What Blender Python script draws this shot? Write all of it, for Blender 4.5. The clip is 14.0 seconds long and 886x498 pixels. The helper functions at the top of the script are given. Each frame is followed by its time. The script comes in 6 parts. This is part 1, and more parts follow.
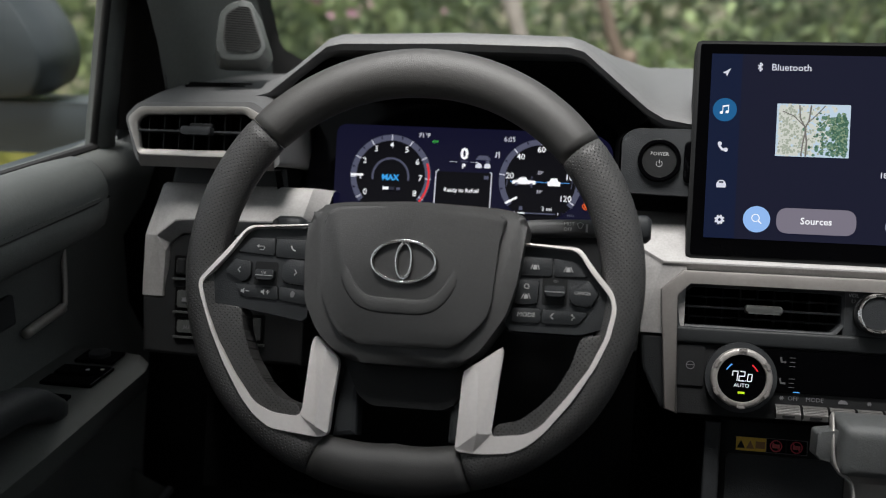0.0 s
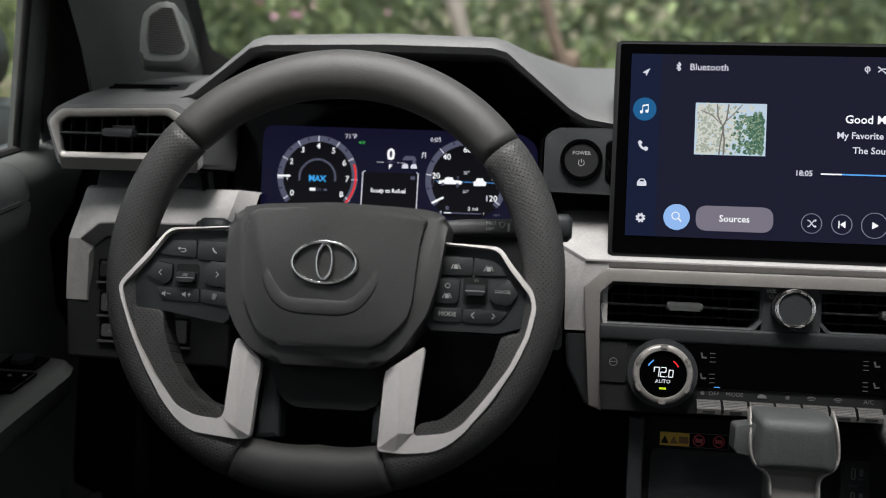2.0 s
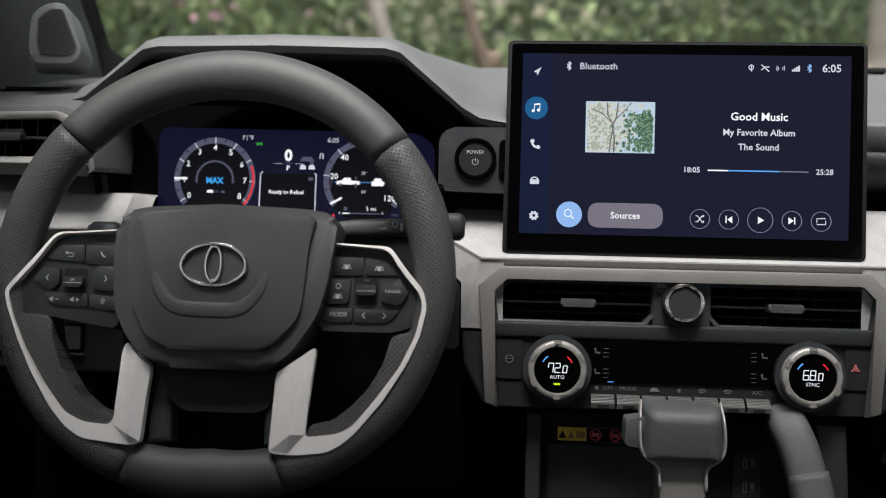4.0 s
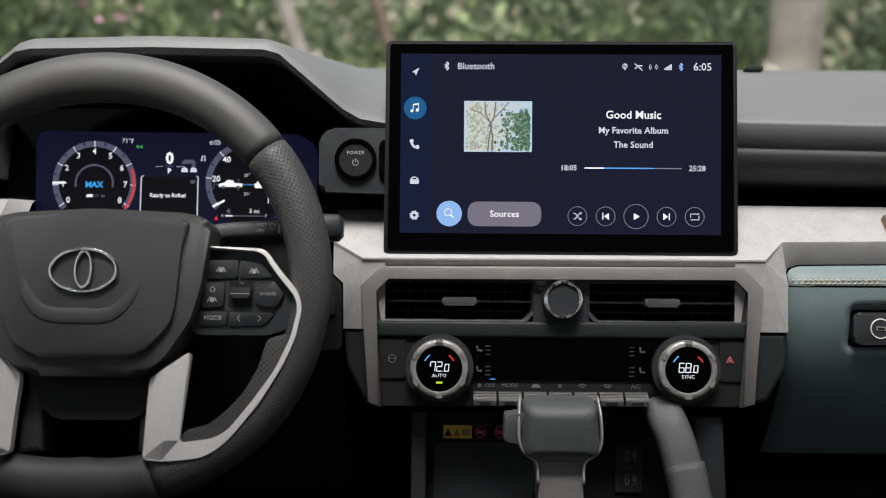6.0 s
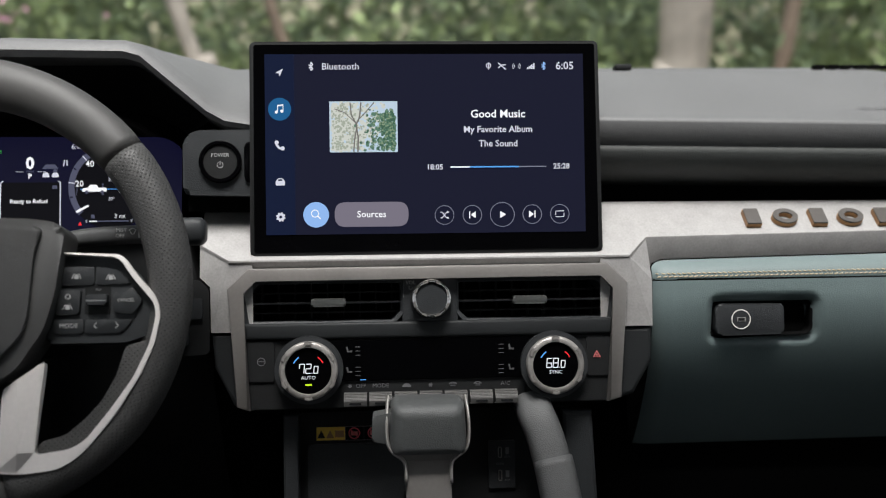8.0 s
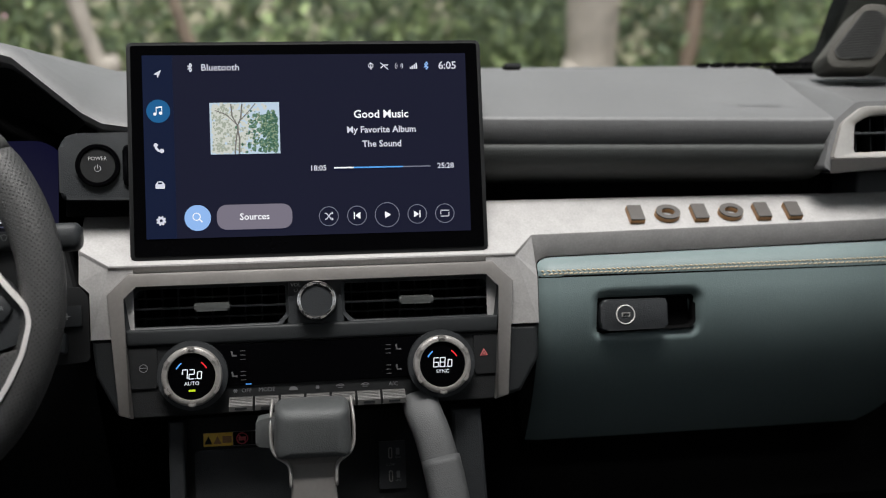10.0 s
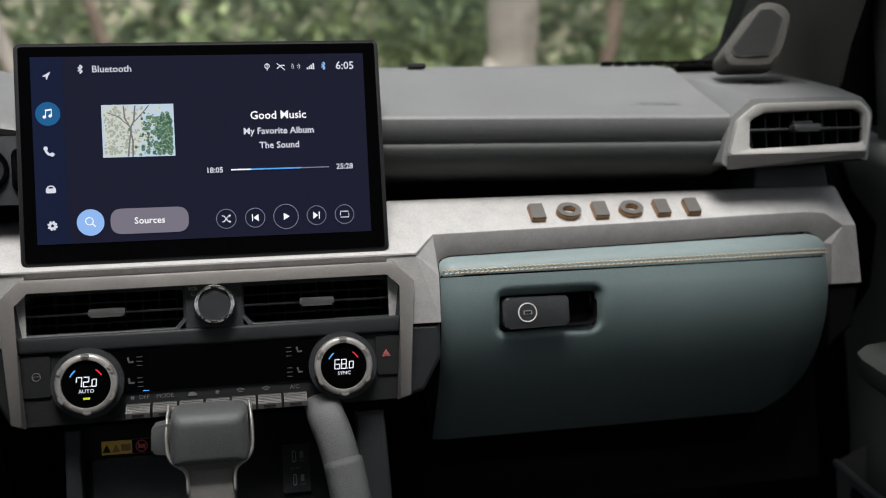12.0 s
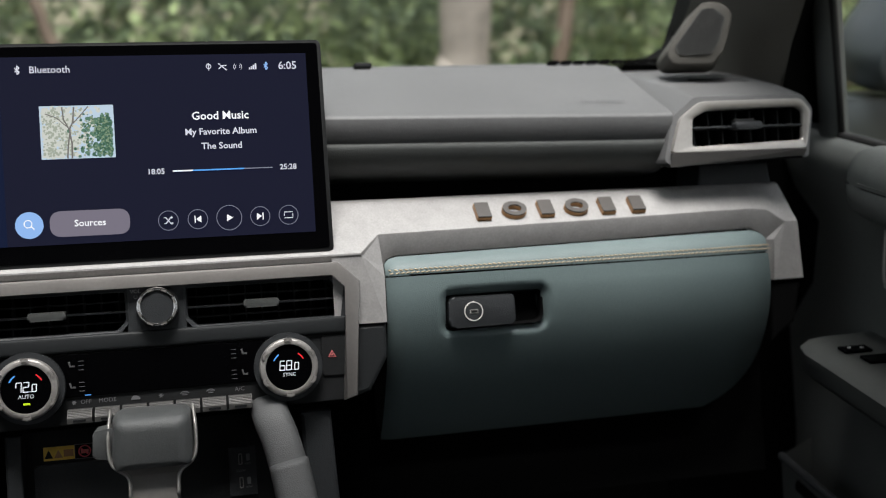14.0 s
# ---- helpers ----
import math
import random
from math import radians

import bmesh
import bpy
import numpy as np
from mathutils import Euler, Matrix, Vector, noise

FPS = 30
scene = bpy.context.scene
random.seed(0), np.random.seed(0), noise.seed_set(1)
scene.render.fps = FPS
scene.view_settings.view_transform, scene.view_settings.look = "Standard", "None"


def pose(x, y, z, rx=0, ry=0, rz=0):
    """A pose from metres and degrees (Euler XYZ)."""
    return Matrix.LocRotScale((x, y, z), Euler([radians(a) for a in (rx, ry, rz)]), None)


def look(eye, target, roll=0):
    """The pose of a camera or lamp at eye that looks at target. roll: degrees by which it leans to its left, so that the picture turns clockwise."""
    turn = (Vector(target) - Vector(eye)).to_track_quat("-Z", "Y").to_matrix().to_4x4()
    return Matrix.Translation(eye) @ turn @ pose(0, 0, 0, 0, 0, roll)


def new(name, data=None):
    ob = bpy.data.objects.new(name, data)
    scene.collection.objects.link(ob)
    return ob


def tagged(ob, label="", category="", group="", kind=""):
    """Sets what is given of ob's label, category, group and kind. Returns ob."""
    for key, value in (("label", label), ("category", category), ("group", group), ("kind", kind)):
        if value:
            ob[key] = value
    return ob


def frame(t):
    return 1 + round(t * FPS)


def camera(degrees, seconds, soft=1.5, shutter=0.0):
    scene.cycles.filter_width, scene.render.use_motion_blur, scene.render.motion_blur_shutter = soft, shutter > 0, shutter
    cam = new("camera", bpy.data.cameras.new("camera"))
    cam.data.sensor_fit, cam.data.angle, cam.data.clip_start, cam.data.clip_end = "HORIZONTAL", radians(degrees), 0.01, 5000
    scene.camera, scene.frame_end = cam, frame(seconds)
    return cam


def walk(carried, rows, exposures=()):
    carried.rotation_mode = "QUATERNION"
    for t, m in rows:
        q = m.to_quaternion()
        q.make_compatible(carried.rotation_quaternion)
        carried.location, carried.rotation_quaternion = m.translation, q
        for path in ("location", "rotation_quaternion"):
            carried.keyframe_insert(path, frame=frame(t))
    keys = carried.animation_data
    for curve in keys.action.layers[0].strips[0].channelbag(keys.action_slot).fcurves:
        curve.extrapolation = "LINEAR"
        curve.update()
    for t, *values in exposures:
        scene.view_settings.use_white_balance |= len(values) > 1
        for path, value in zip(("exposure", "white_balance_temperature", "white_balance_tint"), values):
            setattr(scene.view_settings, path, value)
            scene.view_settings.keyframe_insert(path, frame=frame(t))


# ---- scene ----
cam = camera(45.8, 14.0, soft=1.1)
ROWS = [
    (0.0, 0.0, 0.0, 0.0, -0.04, 0.84, -3.09),
    (0.5, 0.0237, -0.0021, 0.0011, -0.47, 0.87, -2.97),
    (1.0, 0.0537, -0.0051, 0.002, -1.02, 0.91, -2.82),
    (1.5, 0.0863, -0.0088, 0.0023, -1.62, 0.95, -2.65),
    (2.0, 0.1189, -0.0122, 0.0035, -2.29, 0.99, -2.47),
    (2.5, 0.1568, -0.0167, 0.0044, -3.06, 1.03, -2.26),
    (3.0, 0.1987, -0.0213, 0.0046, -3.81, 1.07, -2.02),
    (5.5, 0.421, -0.0535, 0.0065, -7.99, 1.22, -0.76),
    (6.0, 0.4689, -0.0617, 0.0067, -8.94, 1.24, -0.47),
    (6.5, 0.515, -0.0697, 0.0072, -9.99, 1.24, -0.16),
    (7.0, 0.5637, -0.0783, 0.0074, -11.08, 1.25, 0.16),
    (7.5, 0.6069, -0.0862, 0.0071, -12.2, 1.24, 0.49),
    (8.0, 0.6459, -0.0952, 0.0066, -13.31, 1.23, 0.82),
    (10.5, 0.8322, -0.1362, 0.0032, -18.02, 1.11, 2.17),
    (11.0, 0.8664, -0.1445, 0.003, -18.86, 1.07, 2.42),
    (11.5, 0.899, -0.1544, 0.0007, -19.64, 1.04, 2.63),
    (12.0, 0.9296, -0.1637, 0.0014, -20.45, 0.98, 2.87),
    (12.5, 0.9524, -0.1714, 0.0002, -21.18, 0.94, 3.09),
    (13.0, 0.9676, -0.177, -0.0006, -21.83, 0.89, 3.27),
    (13.5, 0.9766, -0.1811, -0.0013, -22.31, 0.86, 3.4),
    (14.0, 0.9806, -0.1827, -0.0018, -22.6, 0.84, 3.48),
]
# everything of the dashboard is laid out in the frame of the touch screen: x right, y away, z up along its glass
DASH = pose(0, 0, 1.42, -16, 0, 0)
WHEEL = DASH @ pose(-0.4153, -0.0974, -0.1382, -8, 0, 0) @ Matrix.Scale(1.0228, 4)
WORLD = Matrix.Identity(4)
walk(cam, [(t, DASH @ pose(-0.2235, -1.018, -0.126, 0, 0, 10) @ pose(0.275 * x, 0.275 * y, 0.275 * z, 90 + pitch, roll, yaw)) for t, x, y, z, yaw, pitch, roll in ROWS])
cam.data.dof.use_dof, cam.data.dof.focus_distance, cam.data.dof.aperture_fstop = True, 0.985, 3.2

# ---- light ----
world = bpy.data.worlds.new("sky")
scene.world = world
world.use_nodes = True
wn = world.node_tree.nodes
sky = wn.new("ShaderNodeTexSky")
sky.sky_type, sky.sun_disc = "NISHITA", False
sky.sun_elevation, sky.sun_rotation = radians(75), radians(188)
sky.air_density, sky.dust_density, sky.ozone_density = 1.0, 3.0, 0.6
grey = wn.new("ShaderNodeHueSaturation")
grey.inputs["Saturation"].default_value = 0.2
world.node_tree.links.new(sky.outputs[0], grey.inputs["Color"])
world.node_tree.links.new(grey.outputs[0], wn["Background"].inputs[0])
wn["Background"].inputs[1].default_value = 0.21
sun_data = bpy.data.lights.new("sun", "SUN")
sun_data.energy, sun_data.angle, sun_data.color = 6.6, radians(26), (1.0, 0.975, 0.955)
sun = new("sun", sun_data)
sun.matrix_world = look((-0.2, -1.5, 6.0), (0, 0, 0))


# ---- materials ----
def mat(name, base, rough=0.5, metal=0.0, grain=0.0, grain_size=900.0, var=0.12, var_size=14.0, spec=0.5, coat=0.0):
    """A surface with large, faint variation of its colour and gloss and a fine relief."""
    m = bpy.data.materials.new(name)
    m.use_nodes = True
    nt = m.node_tree
    b = nt.nodes["Principled BSDF"]
    b.inputs["Metallic"].default_value = metal
    b.inputs["Specular IOR Level"].default_value = spec
    b.inputs["Coat Weight"].default_value = coat
    tc = nt.nodes.new("ShaderNodeTexCoord")
    n1 = nt.nodes.new("ShaderNodeTexNoise")
    n1.inputs["Scale"].default_value, n1.inputs["Detail"].default_value = var_size, 6
    nt.links.new(tc.outputs["Object"], n1.inputs["Vector"])
    n2 = nt.nodes.new("ShaderNodeTexNoise")
    n2.inputs["Scale"].default_value, n2.inputs["Detail"].default_value = grain_size * 0.35, 3
    nt.links.new(tc.outputs["Object"], n2.inputs["Vector"])
    add = nt.nodes.new("ShaderNodeMath")
    add.operation = "ADD"
    nt.links.new(n1.outputs["Fac"], add.inputs[0])
    nt.links.new(n2.outputs["Fac"], add.inputs[1])
    ramp = nt.nodes.new("ShaderNodeMapRange")
    ramp.inputs[1].default_value, ramp.inputs[2].default_value = 0.6, 1.4
    nt.links.new(add.outputs[0], ramp.inputs[0])
    mix = nt.nodes.new("ShaderNodeMix")
    mix.data_type = "RGBA"
    mix.inputs[6].default_value = (*[c * (1 - var) for c in base], 1)
    mix.inputs[7].default_value = (*[min(1, c * (1 + var)) for c in base], 1)
    nt.links.new(ramp.outputs[0], mix.inputs[0])
    nt.links.new(mix.outputs[2], b.inputs["Base Color"])
    rr = nt.nodes.new("ShaderNodeMapRange")
    rr.inputs[3].default_value, rr.inputs[4].default_value = max(0.02, rough - 0.06), min(1, rough + 0.06)
    nt.links.new(n1.outputs["Fac"], rr.inputs[0])
    nt.links.new(rr.outputs[0], b.inputs["Roughness"])
    if grain:
        v = nt.nodes.new("ShaderNodeTexVoronoi")
        v.inputs["Scale"].default_value = grain_size
        nt.links.new(tc.outputs["Object"], v.inputs["Vector"])
        bump = nt.nodes.new("ShaderNodeBump")
        bump.inputs["Strength"].default_value, bump.inputs["Distance"].default_value = grain, 0.0006
        nt.links.new(v.outputs["Distance"], bump.inputs["Height"])
        nt.links.new(bump.outputs[0], b.inputs["Normal"])
    return m


def glow(name, color, strength=1.0):
    m = bpy.data.materials.new(name)
    m.use_nodes = True
    b = m.node_tree.nodes["Principled BSDF"]
    b.inputs["Base Color"].default_value = (0.004, 0.004, 0.004, 1)
    b.inputs["Roughness"].default_value = 0.3
    b.inputs["Specular IOR Level"].default_value = 0.025
    b.inputs["Emission Color"].default_value = (*color, 1)
    b.inputs["Emission Strength"].default_value = strength
    return m


def pane(name, tint=(0.93, 0.96, 0.95)):
    """Thin clear glass."""
    m = bpy.data.materials.new(name)
    m.use_nodes = True
    nt = m.node_tree
    nt.nodes.remove(nt.nodes["Principled BSDF"])
    t, g, mx = (nt.nodes.new(k) for k in ("ShaderNodeBsdfTransparent", "ShaderNodeBsdfGlossy", "ShaderNodeMixShader"))
    t.inputs[0].default_value = (*tint, 1)
    g.inputs["Roughness"].default_value = 0.02
    mx.inputs[0].default_value = 0.025
    nt.links.new(t.outputs[0], mx.inputs[1])
    nt.links.new(g.outputs[0], mx.inputs[2])
    nt.links.new(mx.outputs[0], nt.nodes["Material Output"].inputs[0])
    return m


def perforated(name, base, rough):
    """Leather with rows of punched holes, laid by the mesh's own unwrapped metres."""
    m = mat(name, base, rough, grain=0.35, grain_size=1100)
    nt = m.node_tree
    b = nt.nodes["Principled BSDF"]
    uv = nt.nodes.new("ShaderNodeTexCoord")
    mp = nt.nodes.new("ShaderNodeMapping")
    mp.inputs["Rotation"].default_value = (0, 0, radians(45))
    mp.inputs["Scale"].default_value = (310, 310, 310)
    nt.links.new(uv.outputs["UV"], mp.inputs[0])
    fr = nt.nodes.new("ShaderNodeVectorMath")
    fr.operation = "FRACTION"
    nt.links.new(mp.outputs[0], fr.inputs[0])
    ds = nt.nodes.new("ShaderNodeVectorMath")
    ds.operation = "DISTANCE"
    ds.inputs[1].default_value = (0.5, 0.5, 0)
    nt.links.new(fr.outputs[0], ds.inputs[0])
    mr = nt.nodes.new("ShaderNodeMapRange")
    mr.inputs[1].default_value, mr.inputs[2].default_value = 0.12, 0.26
    nt.links.new(ds.outputs["Value"], mr.inputs[0])
    bump = nt.nodes.new("ShaderNodeBump")
    bump.inputs["Strength"].default_value, bump.inputs["Distance"].default_value = 1.0, 0.0007
    nt.links.new(mr.outputs[0], bump.inputs["Height"])
    old = b.inputs["Normal"].links[0].from_node
    nt.links.new(old.outputs[0], bump.inputs["Normal"])
    nt.links.new(bump.outputs[0], b.inputs["Normal"])
    hole = nt.nodes.new("ShaderNodeMix")
    hole.data_type = "RGBA"
    hole.inputs[6].default_value = (0.006, 0.006, 0.006, 1)
    src = b.inputs["Base Color"].links[0].from_socket
    nt.links.new(mr.outputs[0], hole.inputs[0])
    nt.links.new(src, hole.inputs[7])
    nt.links.new(hole.outputs[2], b.inputs["Base Color"])
    return m


M_PAD = mat("soft_dash_skin", (0.105, 0.105, 0.106), 0.55, grain=0.25, grain_size=800)
M_PLASTIC = mat("grained_black_plastic", (0.023, 0.025, 0.027), 0.5, grain=0.35, grain_size=900, spec=0.3)
M_DARK = mat("dull_black_plastic", (0.011, 0.0115, 0.012), 0.65, grain=0.2, spec=0.18)
M_BAND = mat("satin_black_band", (0.015, 0.0165, 0.0175), 0.5, grain=0.25, grain_size=900, spec=0.25)
# darker than real plastic or carpet: footwell and recess shade is in the colour
M_VOID = mat("deep_black_with_shade", (0.0025, 0.0025, 0.0026), 0.85, spec=0.05)
M_GLOSS = mat("piano_black", (0.0012, 0.0012, 0.0015), 0.09, var=0.05, spec=0.05)
M_SILVER = mat("stone_silver_trim", (0.275, 0.267, 0.262), 0.56, metal=0.12, grain=0.2, grain_size=1300, var=0.17, var_size=70)
M_SATIN = mat("satin_silver_trim", (0.80, 0.755, 0.73), 0.40, metal=0.25, var=0.05, var_size=30)
M_RING = mat("satin_grey_ring", (0.38, 0.36, 0.34), 0.36, metal=0.45, var=0.08, var_size=40)
M_KNOB = mat("brushed_dark_metal", (0.33, 0.312, 0.295), 0.34, metal=0.45, grain=0.2, grain_size=1500, var=0.14, var_size=120)
M_GUN = mat("gunmetal_trim", (0.20, 0.188, 0.178), 0.38, metal=0.4, var=0.08, var_size=30)
M_KEY = mat("dim_silver_key", (0.13, 0.126, 0.122), 0.4, metal=0.6, var=0.15, var_size=300)
M_CHROME = mat("brushed_chrome", (0.62, 0.61, 0.60), 0.18, metal=1.0, var=0.05)
M_LEATHER = mat("black_leather", (0.044, 0.0425, 0.041), 0.52, grain=0.3, grain_size=1300)
M_PERF = perforated("perforated_black_leather", (0.048, 0.047, 0.046), 0.52)
M_AIRBAG = mat("grained_airbag_skin", (0.036, 0.036, 0.0355), 0.5, grain=0.4, grain_size=1500)
M_GREEN = mat("grey_green_leatherette", (0.112, 0.148, 0.148), 0.5, grain=0.3, grain_size=1000, var=0.07)
M_DOOR = mat("charcoal_door_skin", (0.105, 0.112, 0.108), 0.55, grain=0.35, grain_size=800, spec=0.35)
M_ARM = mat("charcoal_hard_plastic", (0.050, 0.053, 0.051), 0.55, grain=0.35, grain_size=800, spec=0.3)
M_HEAD = mat("charcoal_fabric", (0.05, 0.05, 0.05), 0.9, grain=0.5, grain_size=1200)
M_PILLAR = mat("warm_grey_pillar_cloth", (0.065, 0.061, 0.053), 0.85, grain=0.5, grain_size=1500)
M_GRILLE = mat("woven_grille", (0.05, 0.05, 0.047), 0.7, grain=0.2, grain_size=1500)
M_SHIFT = mat("grey_shifter_skin", (0.076, 0.079, 0.079), 0.5, grain=0.4, grain_size=900)
M_GRAB = mat("textured_grey_rubber", (0.058, 0.059, 0.060), 0.6, grain=0.35, grain_size=900)
M_THREAD = mat("tan_thread", (0.44, 0.35, 0.23), 0.8)
M_BRONZE = mat("bronze_edge", (0.30, 0.17, 0.08), 0.35, metal=0.8)
M_LETTER = mat("dark_letter_face", (0.06, 0.054, 0.05), 0.4)
M_PRINT = mat("grey_print", (0.36, 0.36, 0.36), 0.6, var=0.03)
M_DIM = mat("dim_grey_print", (0.06, 0.06, 0.062), 0.6, var=0.03)
M_FAINT = mat("faint_grey_print", (0.125, 0.125, 0.13), 0.6, var=0.03)
M_RUBBER = mat("black_rubber", (0.012, 0.012, 0.012), 0.75)
M_YELLOW = mat("yellow_label", (0.72, 0.47, 0.05), 0.5)
M_RED = mat("red_label_print", (0.60, 0.06, 0.09), 0.5)
M_REDDIM = mat("pale_red_print", (0.55, 0.13, 0.13), 0.5)
M_MIRROR = mat("mirror_silver", (0.85, 0.87, 0.88), 0.03, metal=1.0, var=0.01)
M_PAINT = mat("dark_mirror_shell", (0.040, 0.048, 0.052), 0.4)
M_GLASS = pane("windscreen_glass")
M_SIDEGLASS = pane("side_glass", (0.85, 0.88, 0.87))
G_BG = glow("screen_navy", (0.0075, 0.0086, 0.0245))
G_SIDE = glow("screen_sidebar_blue", (0.004, 0.009, 0.034))
G_BLUE = glow("screen_selected_blue", (0.012, 0.11, 0.28))
G_WHITE = glow("screen_white", (0.95, 0.96, 1.0))
G_SOFT = glow("screen_soft_white", (0.68, 0.69, 0.78))
G_PILL = glow("screen_mauve_grey", (0.185, 0.168, 0.215))
G_RING = glow("screen_ring_grey", (0.20, 0.21, 0.28))
G_SEARCH = glow("screen_pale_blue", (0.28, 0.48, 0.86))
G_BAR = glow("screen_bar_blue", (0.10, 0.36, 0.85))
G_TRACK = glow("screen_bar_grey", (0.22, 0.23, 0.30))
G_NAVY = glow("gauge_navy", (0.0048, 0.0048, 0.020))
G_BLACK = glow("gauge_black", (0.002, 0.002, 0.004))
G_DIAL = glow("gauge_dial_grey", (0.085, 0.09, 0.14))
G_CYAN = glow("gauge_cyan", (0.05, 0.38, 0.85))
G_RED = glow("gauge_red", (0.75, 0.03, 0.04))
G_GREEN = glow("gauge_green", (0.06, 0.55, 0.08))
G_ORANGE = glow("gauge_orange", (0.85, 0.13, 0.02))
G_LIME = glow("indicator_lime", (0.55, 0.75, 0.02))
G_KNOB = glow("knob_white", (0.75, 0.78, 0.82))
G_GREY = glow("gauge_dim_grey", (0.03, 0.032, 0.05))


# ---- helpers of this scene ----
FRAME_OF = {}


def thing(name, label, category, base=(0, 0, 0), space=None, group="", kind=""):
    """An Empty at a thing's base that carries its parts."""
    space = DASH if space is None else space
    ob = new(name)
    ob.empty_display_size = 0.02
    m = space @ Matrix.Translation(base)
    ob.matrix_basis = m
    FRAME_OF[ob.name] = (m, space)
    return tagged(ob, label, category, group, kind)


def part(name, bm, material, parent, label="", smooth=False):
    """Links a bmesh, laid out in its thing's space, as one mesh under a thing or part."""
    pm, space = FRAME_OF[parent.name]
    me = bpy.data.meshes.new(name)
    bmesh.ops.recalc_face_normals(bm, faces=bm.faces[:])
    bm.to_mesh(me)
    bm.free()
    return part_mesh(name, me, material, parent, label, smooth)


def part_mesh(name, me, material, parent, label="", smooth=False):
    pm, space = FRAME_OF[parent.name]
    if not me.materials:
        me.materials.append(material)
    if smooth:
        me.shade_smooth()
        if smooth != "all":
            me.set_sharp_from_angle(angle=radians(smooth if smooth > 1 else 38))
    ob = new(name, me)
    ob.parent = parent
    ob.matrix_parent_inverse = pm.inverted()
    ob.matrix_basis = space
    FRAME_OF[ob.name] = (space, space)
    return tagged(ob, label)


def solid(name, bm, material, label, category, space=None, kind="", smooth=False, group=""):
    """A top-level thing that is a single mesh."""
    space = DASH if space is None else space
    me = bpy.data.meshes.new(name)
    bmesh.ops.recalc_face_normals(bm, faces=bm.faces[:])
    bm.to_mesh(me)
    bm.free()
    me.materials.append(material)
    if smooth:
        me.shade_smooth()
        me.set_sharp_from_angle(angle=radians(38))
    ob = new(name, me)
    ob.matrix_basis = space
    FRAME_OF[ob.name] = (space, space)
    return tagged(ob, label, category, group, kind)


def rounded(pts, r, n=4):
    """An outline with its corners rounded off by about r."""
    out, k = [], len(pts)
    for i in range(k):
        p, a, b = Vector(pts[i]), Vector(pts[i - 1]), Vector(pts[(i + 1) % k])
        da, db = (a - p), (b - p)
        rr = min(r, da.length * 0.45, db.length * 0.45)
        s, e = p + da.normalized() * rr, p + db.normalized() * rr
        for j in range(n + 1):
            u = j / n
            out.append(tuple(s * (1 - u) ** 2 + p * 2 * u * (1 - u) + e * u * u))
    return out


def rect(x0, z0, x1, z1, r=0.0, n=4):
    pts = [(x0, z0), (x1, z0), (x1, z1), (x0, z1)]
    return rounded(pts, r, n) if r else pts


def circle(x, z, r, n=40, squash=1.0):
    return [(x + r * math.cos(2 * math.pi * i / n), z + r * squash * math.sin(2 * math.pi * i / n)) for i in range(n)]


def prism(pts, y0, y1, bevel=0.0, seg=2, bm=None, grow=0.0, lift=0.0):
    """An outline in x, z made solid from y0 (towards the viewer) to y1; grow widens its back, lift raises it."""
    own = bm or bmesh.new()
    cx, cz = sum(p[0] for p in pts) / len(pts), sum(p[1] for p in pts) / len(pts)
    f = [own.verts.new((x, y0, z)) for x, z in pts]
    b = [own.verts.new((x + grow * (1 if x > cx else -1), y1, z + lift)) for x, z in pts]
    front = own.faces.new(f)
    own.faces.new(b[::-1])
    k = len(pts)
    for i in range(k):
        own.faces.new((f[i], b[i], b[(i + 1) % k], f[(i + 1) % k]))
    if bevel:
        bmesh.ops.bevel(own, geom=list(front.edges), offset=bevel, segments=seg, profile=0.5, affect="EDGES", clamp_overlap=True)
    return own


def frame_ring(outer, inner, y0, y1, bevel=0.0, y_in=None, lift=0.0):
    """A frame between two outlines with as many corners; y_in: depth of the hole's front edge."""
    bm = bmesh.new()
    k = len(outer)
    y_in = y0 if y_in is None else y_in
    fo = [bm.verts.new((x, y0, z)) for x, z in outer]
    fi = [bm.verts.new((x, y_in, z)) for x, z in inner]
    bo = [bm.verts.new((x, y1, z + lift)) for x, z in outer]
    bi = [bm.verts.new((x, y1, z + lift)) for x, z in inner]
    rim = []
    for i in range(k):
        j = (i + 1) % k
        bm.faces.new((fo[i], fo[j], fi[j], fi[i]))
        bm.faces.new((bo[i], bo[j], fo[j], fo[i]))
        bm.faces.new((fi[i], fi[j], bi[j], bi[i]))
        bm.faces.new((bi[i], bi[j], bo[j], bo[i]))
        rim += [bm.edges.get((fo[i], fo[j])), bm.edges.get((fi[i], fi[j]))]
    if bevel:
        bmesh.ops.bevel(bm, geom=rim, offset=bevel, segments=2, profile=0.5, affect="EDGES", clamp_overlap=True)
    return bm


def box(x0, x1, y0, y1, z0, z1, bevel=0.0, seg=2, bm=None):
    own = bm or bmesh.new()
    made = bmesh.ops.create_cube(own, size=1, matrix=Matrix.LocRotScale(((x0 + x1) / 2, (y0 + y1) / 2, (z0 + z1) / 2), None, (x1 - x0, y1 - y0, z1 - z0)))
    if bevel:
        edges = list({e for v in made["verts"] for e in v.link_edges})
        bmesh.ops.bevel(own, geom=edges, offset=bevel, segments=seg, profile=0.5, affect="EDGES", clamp_overlap=True)
    return own


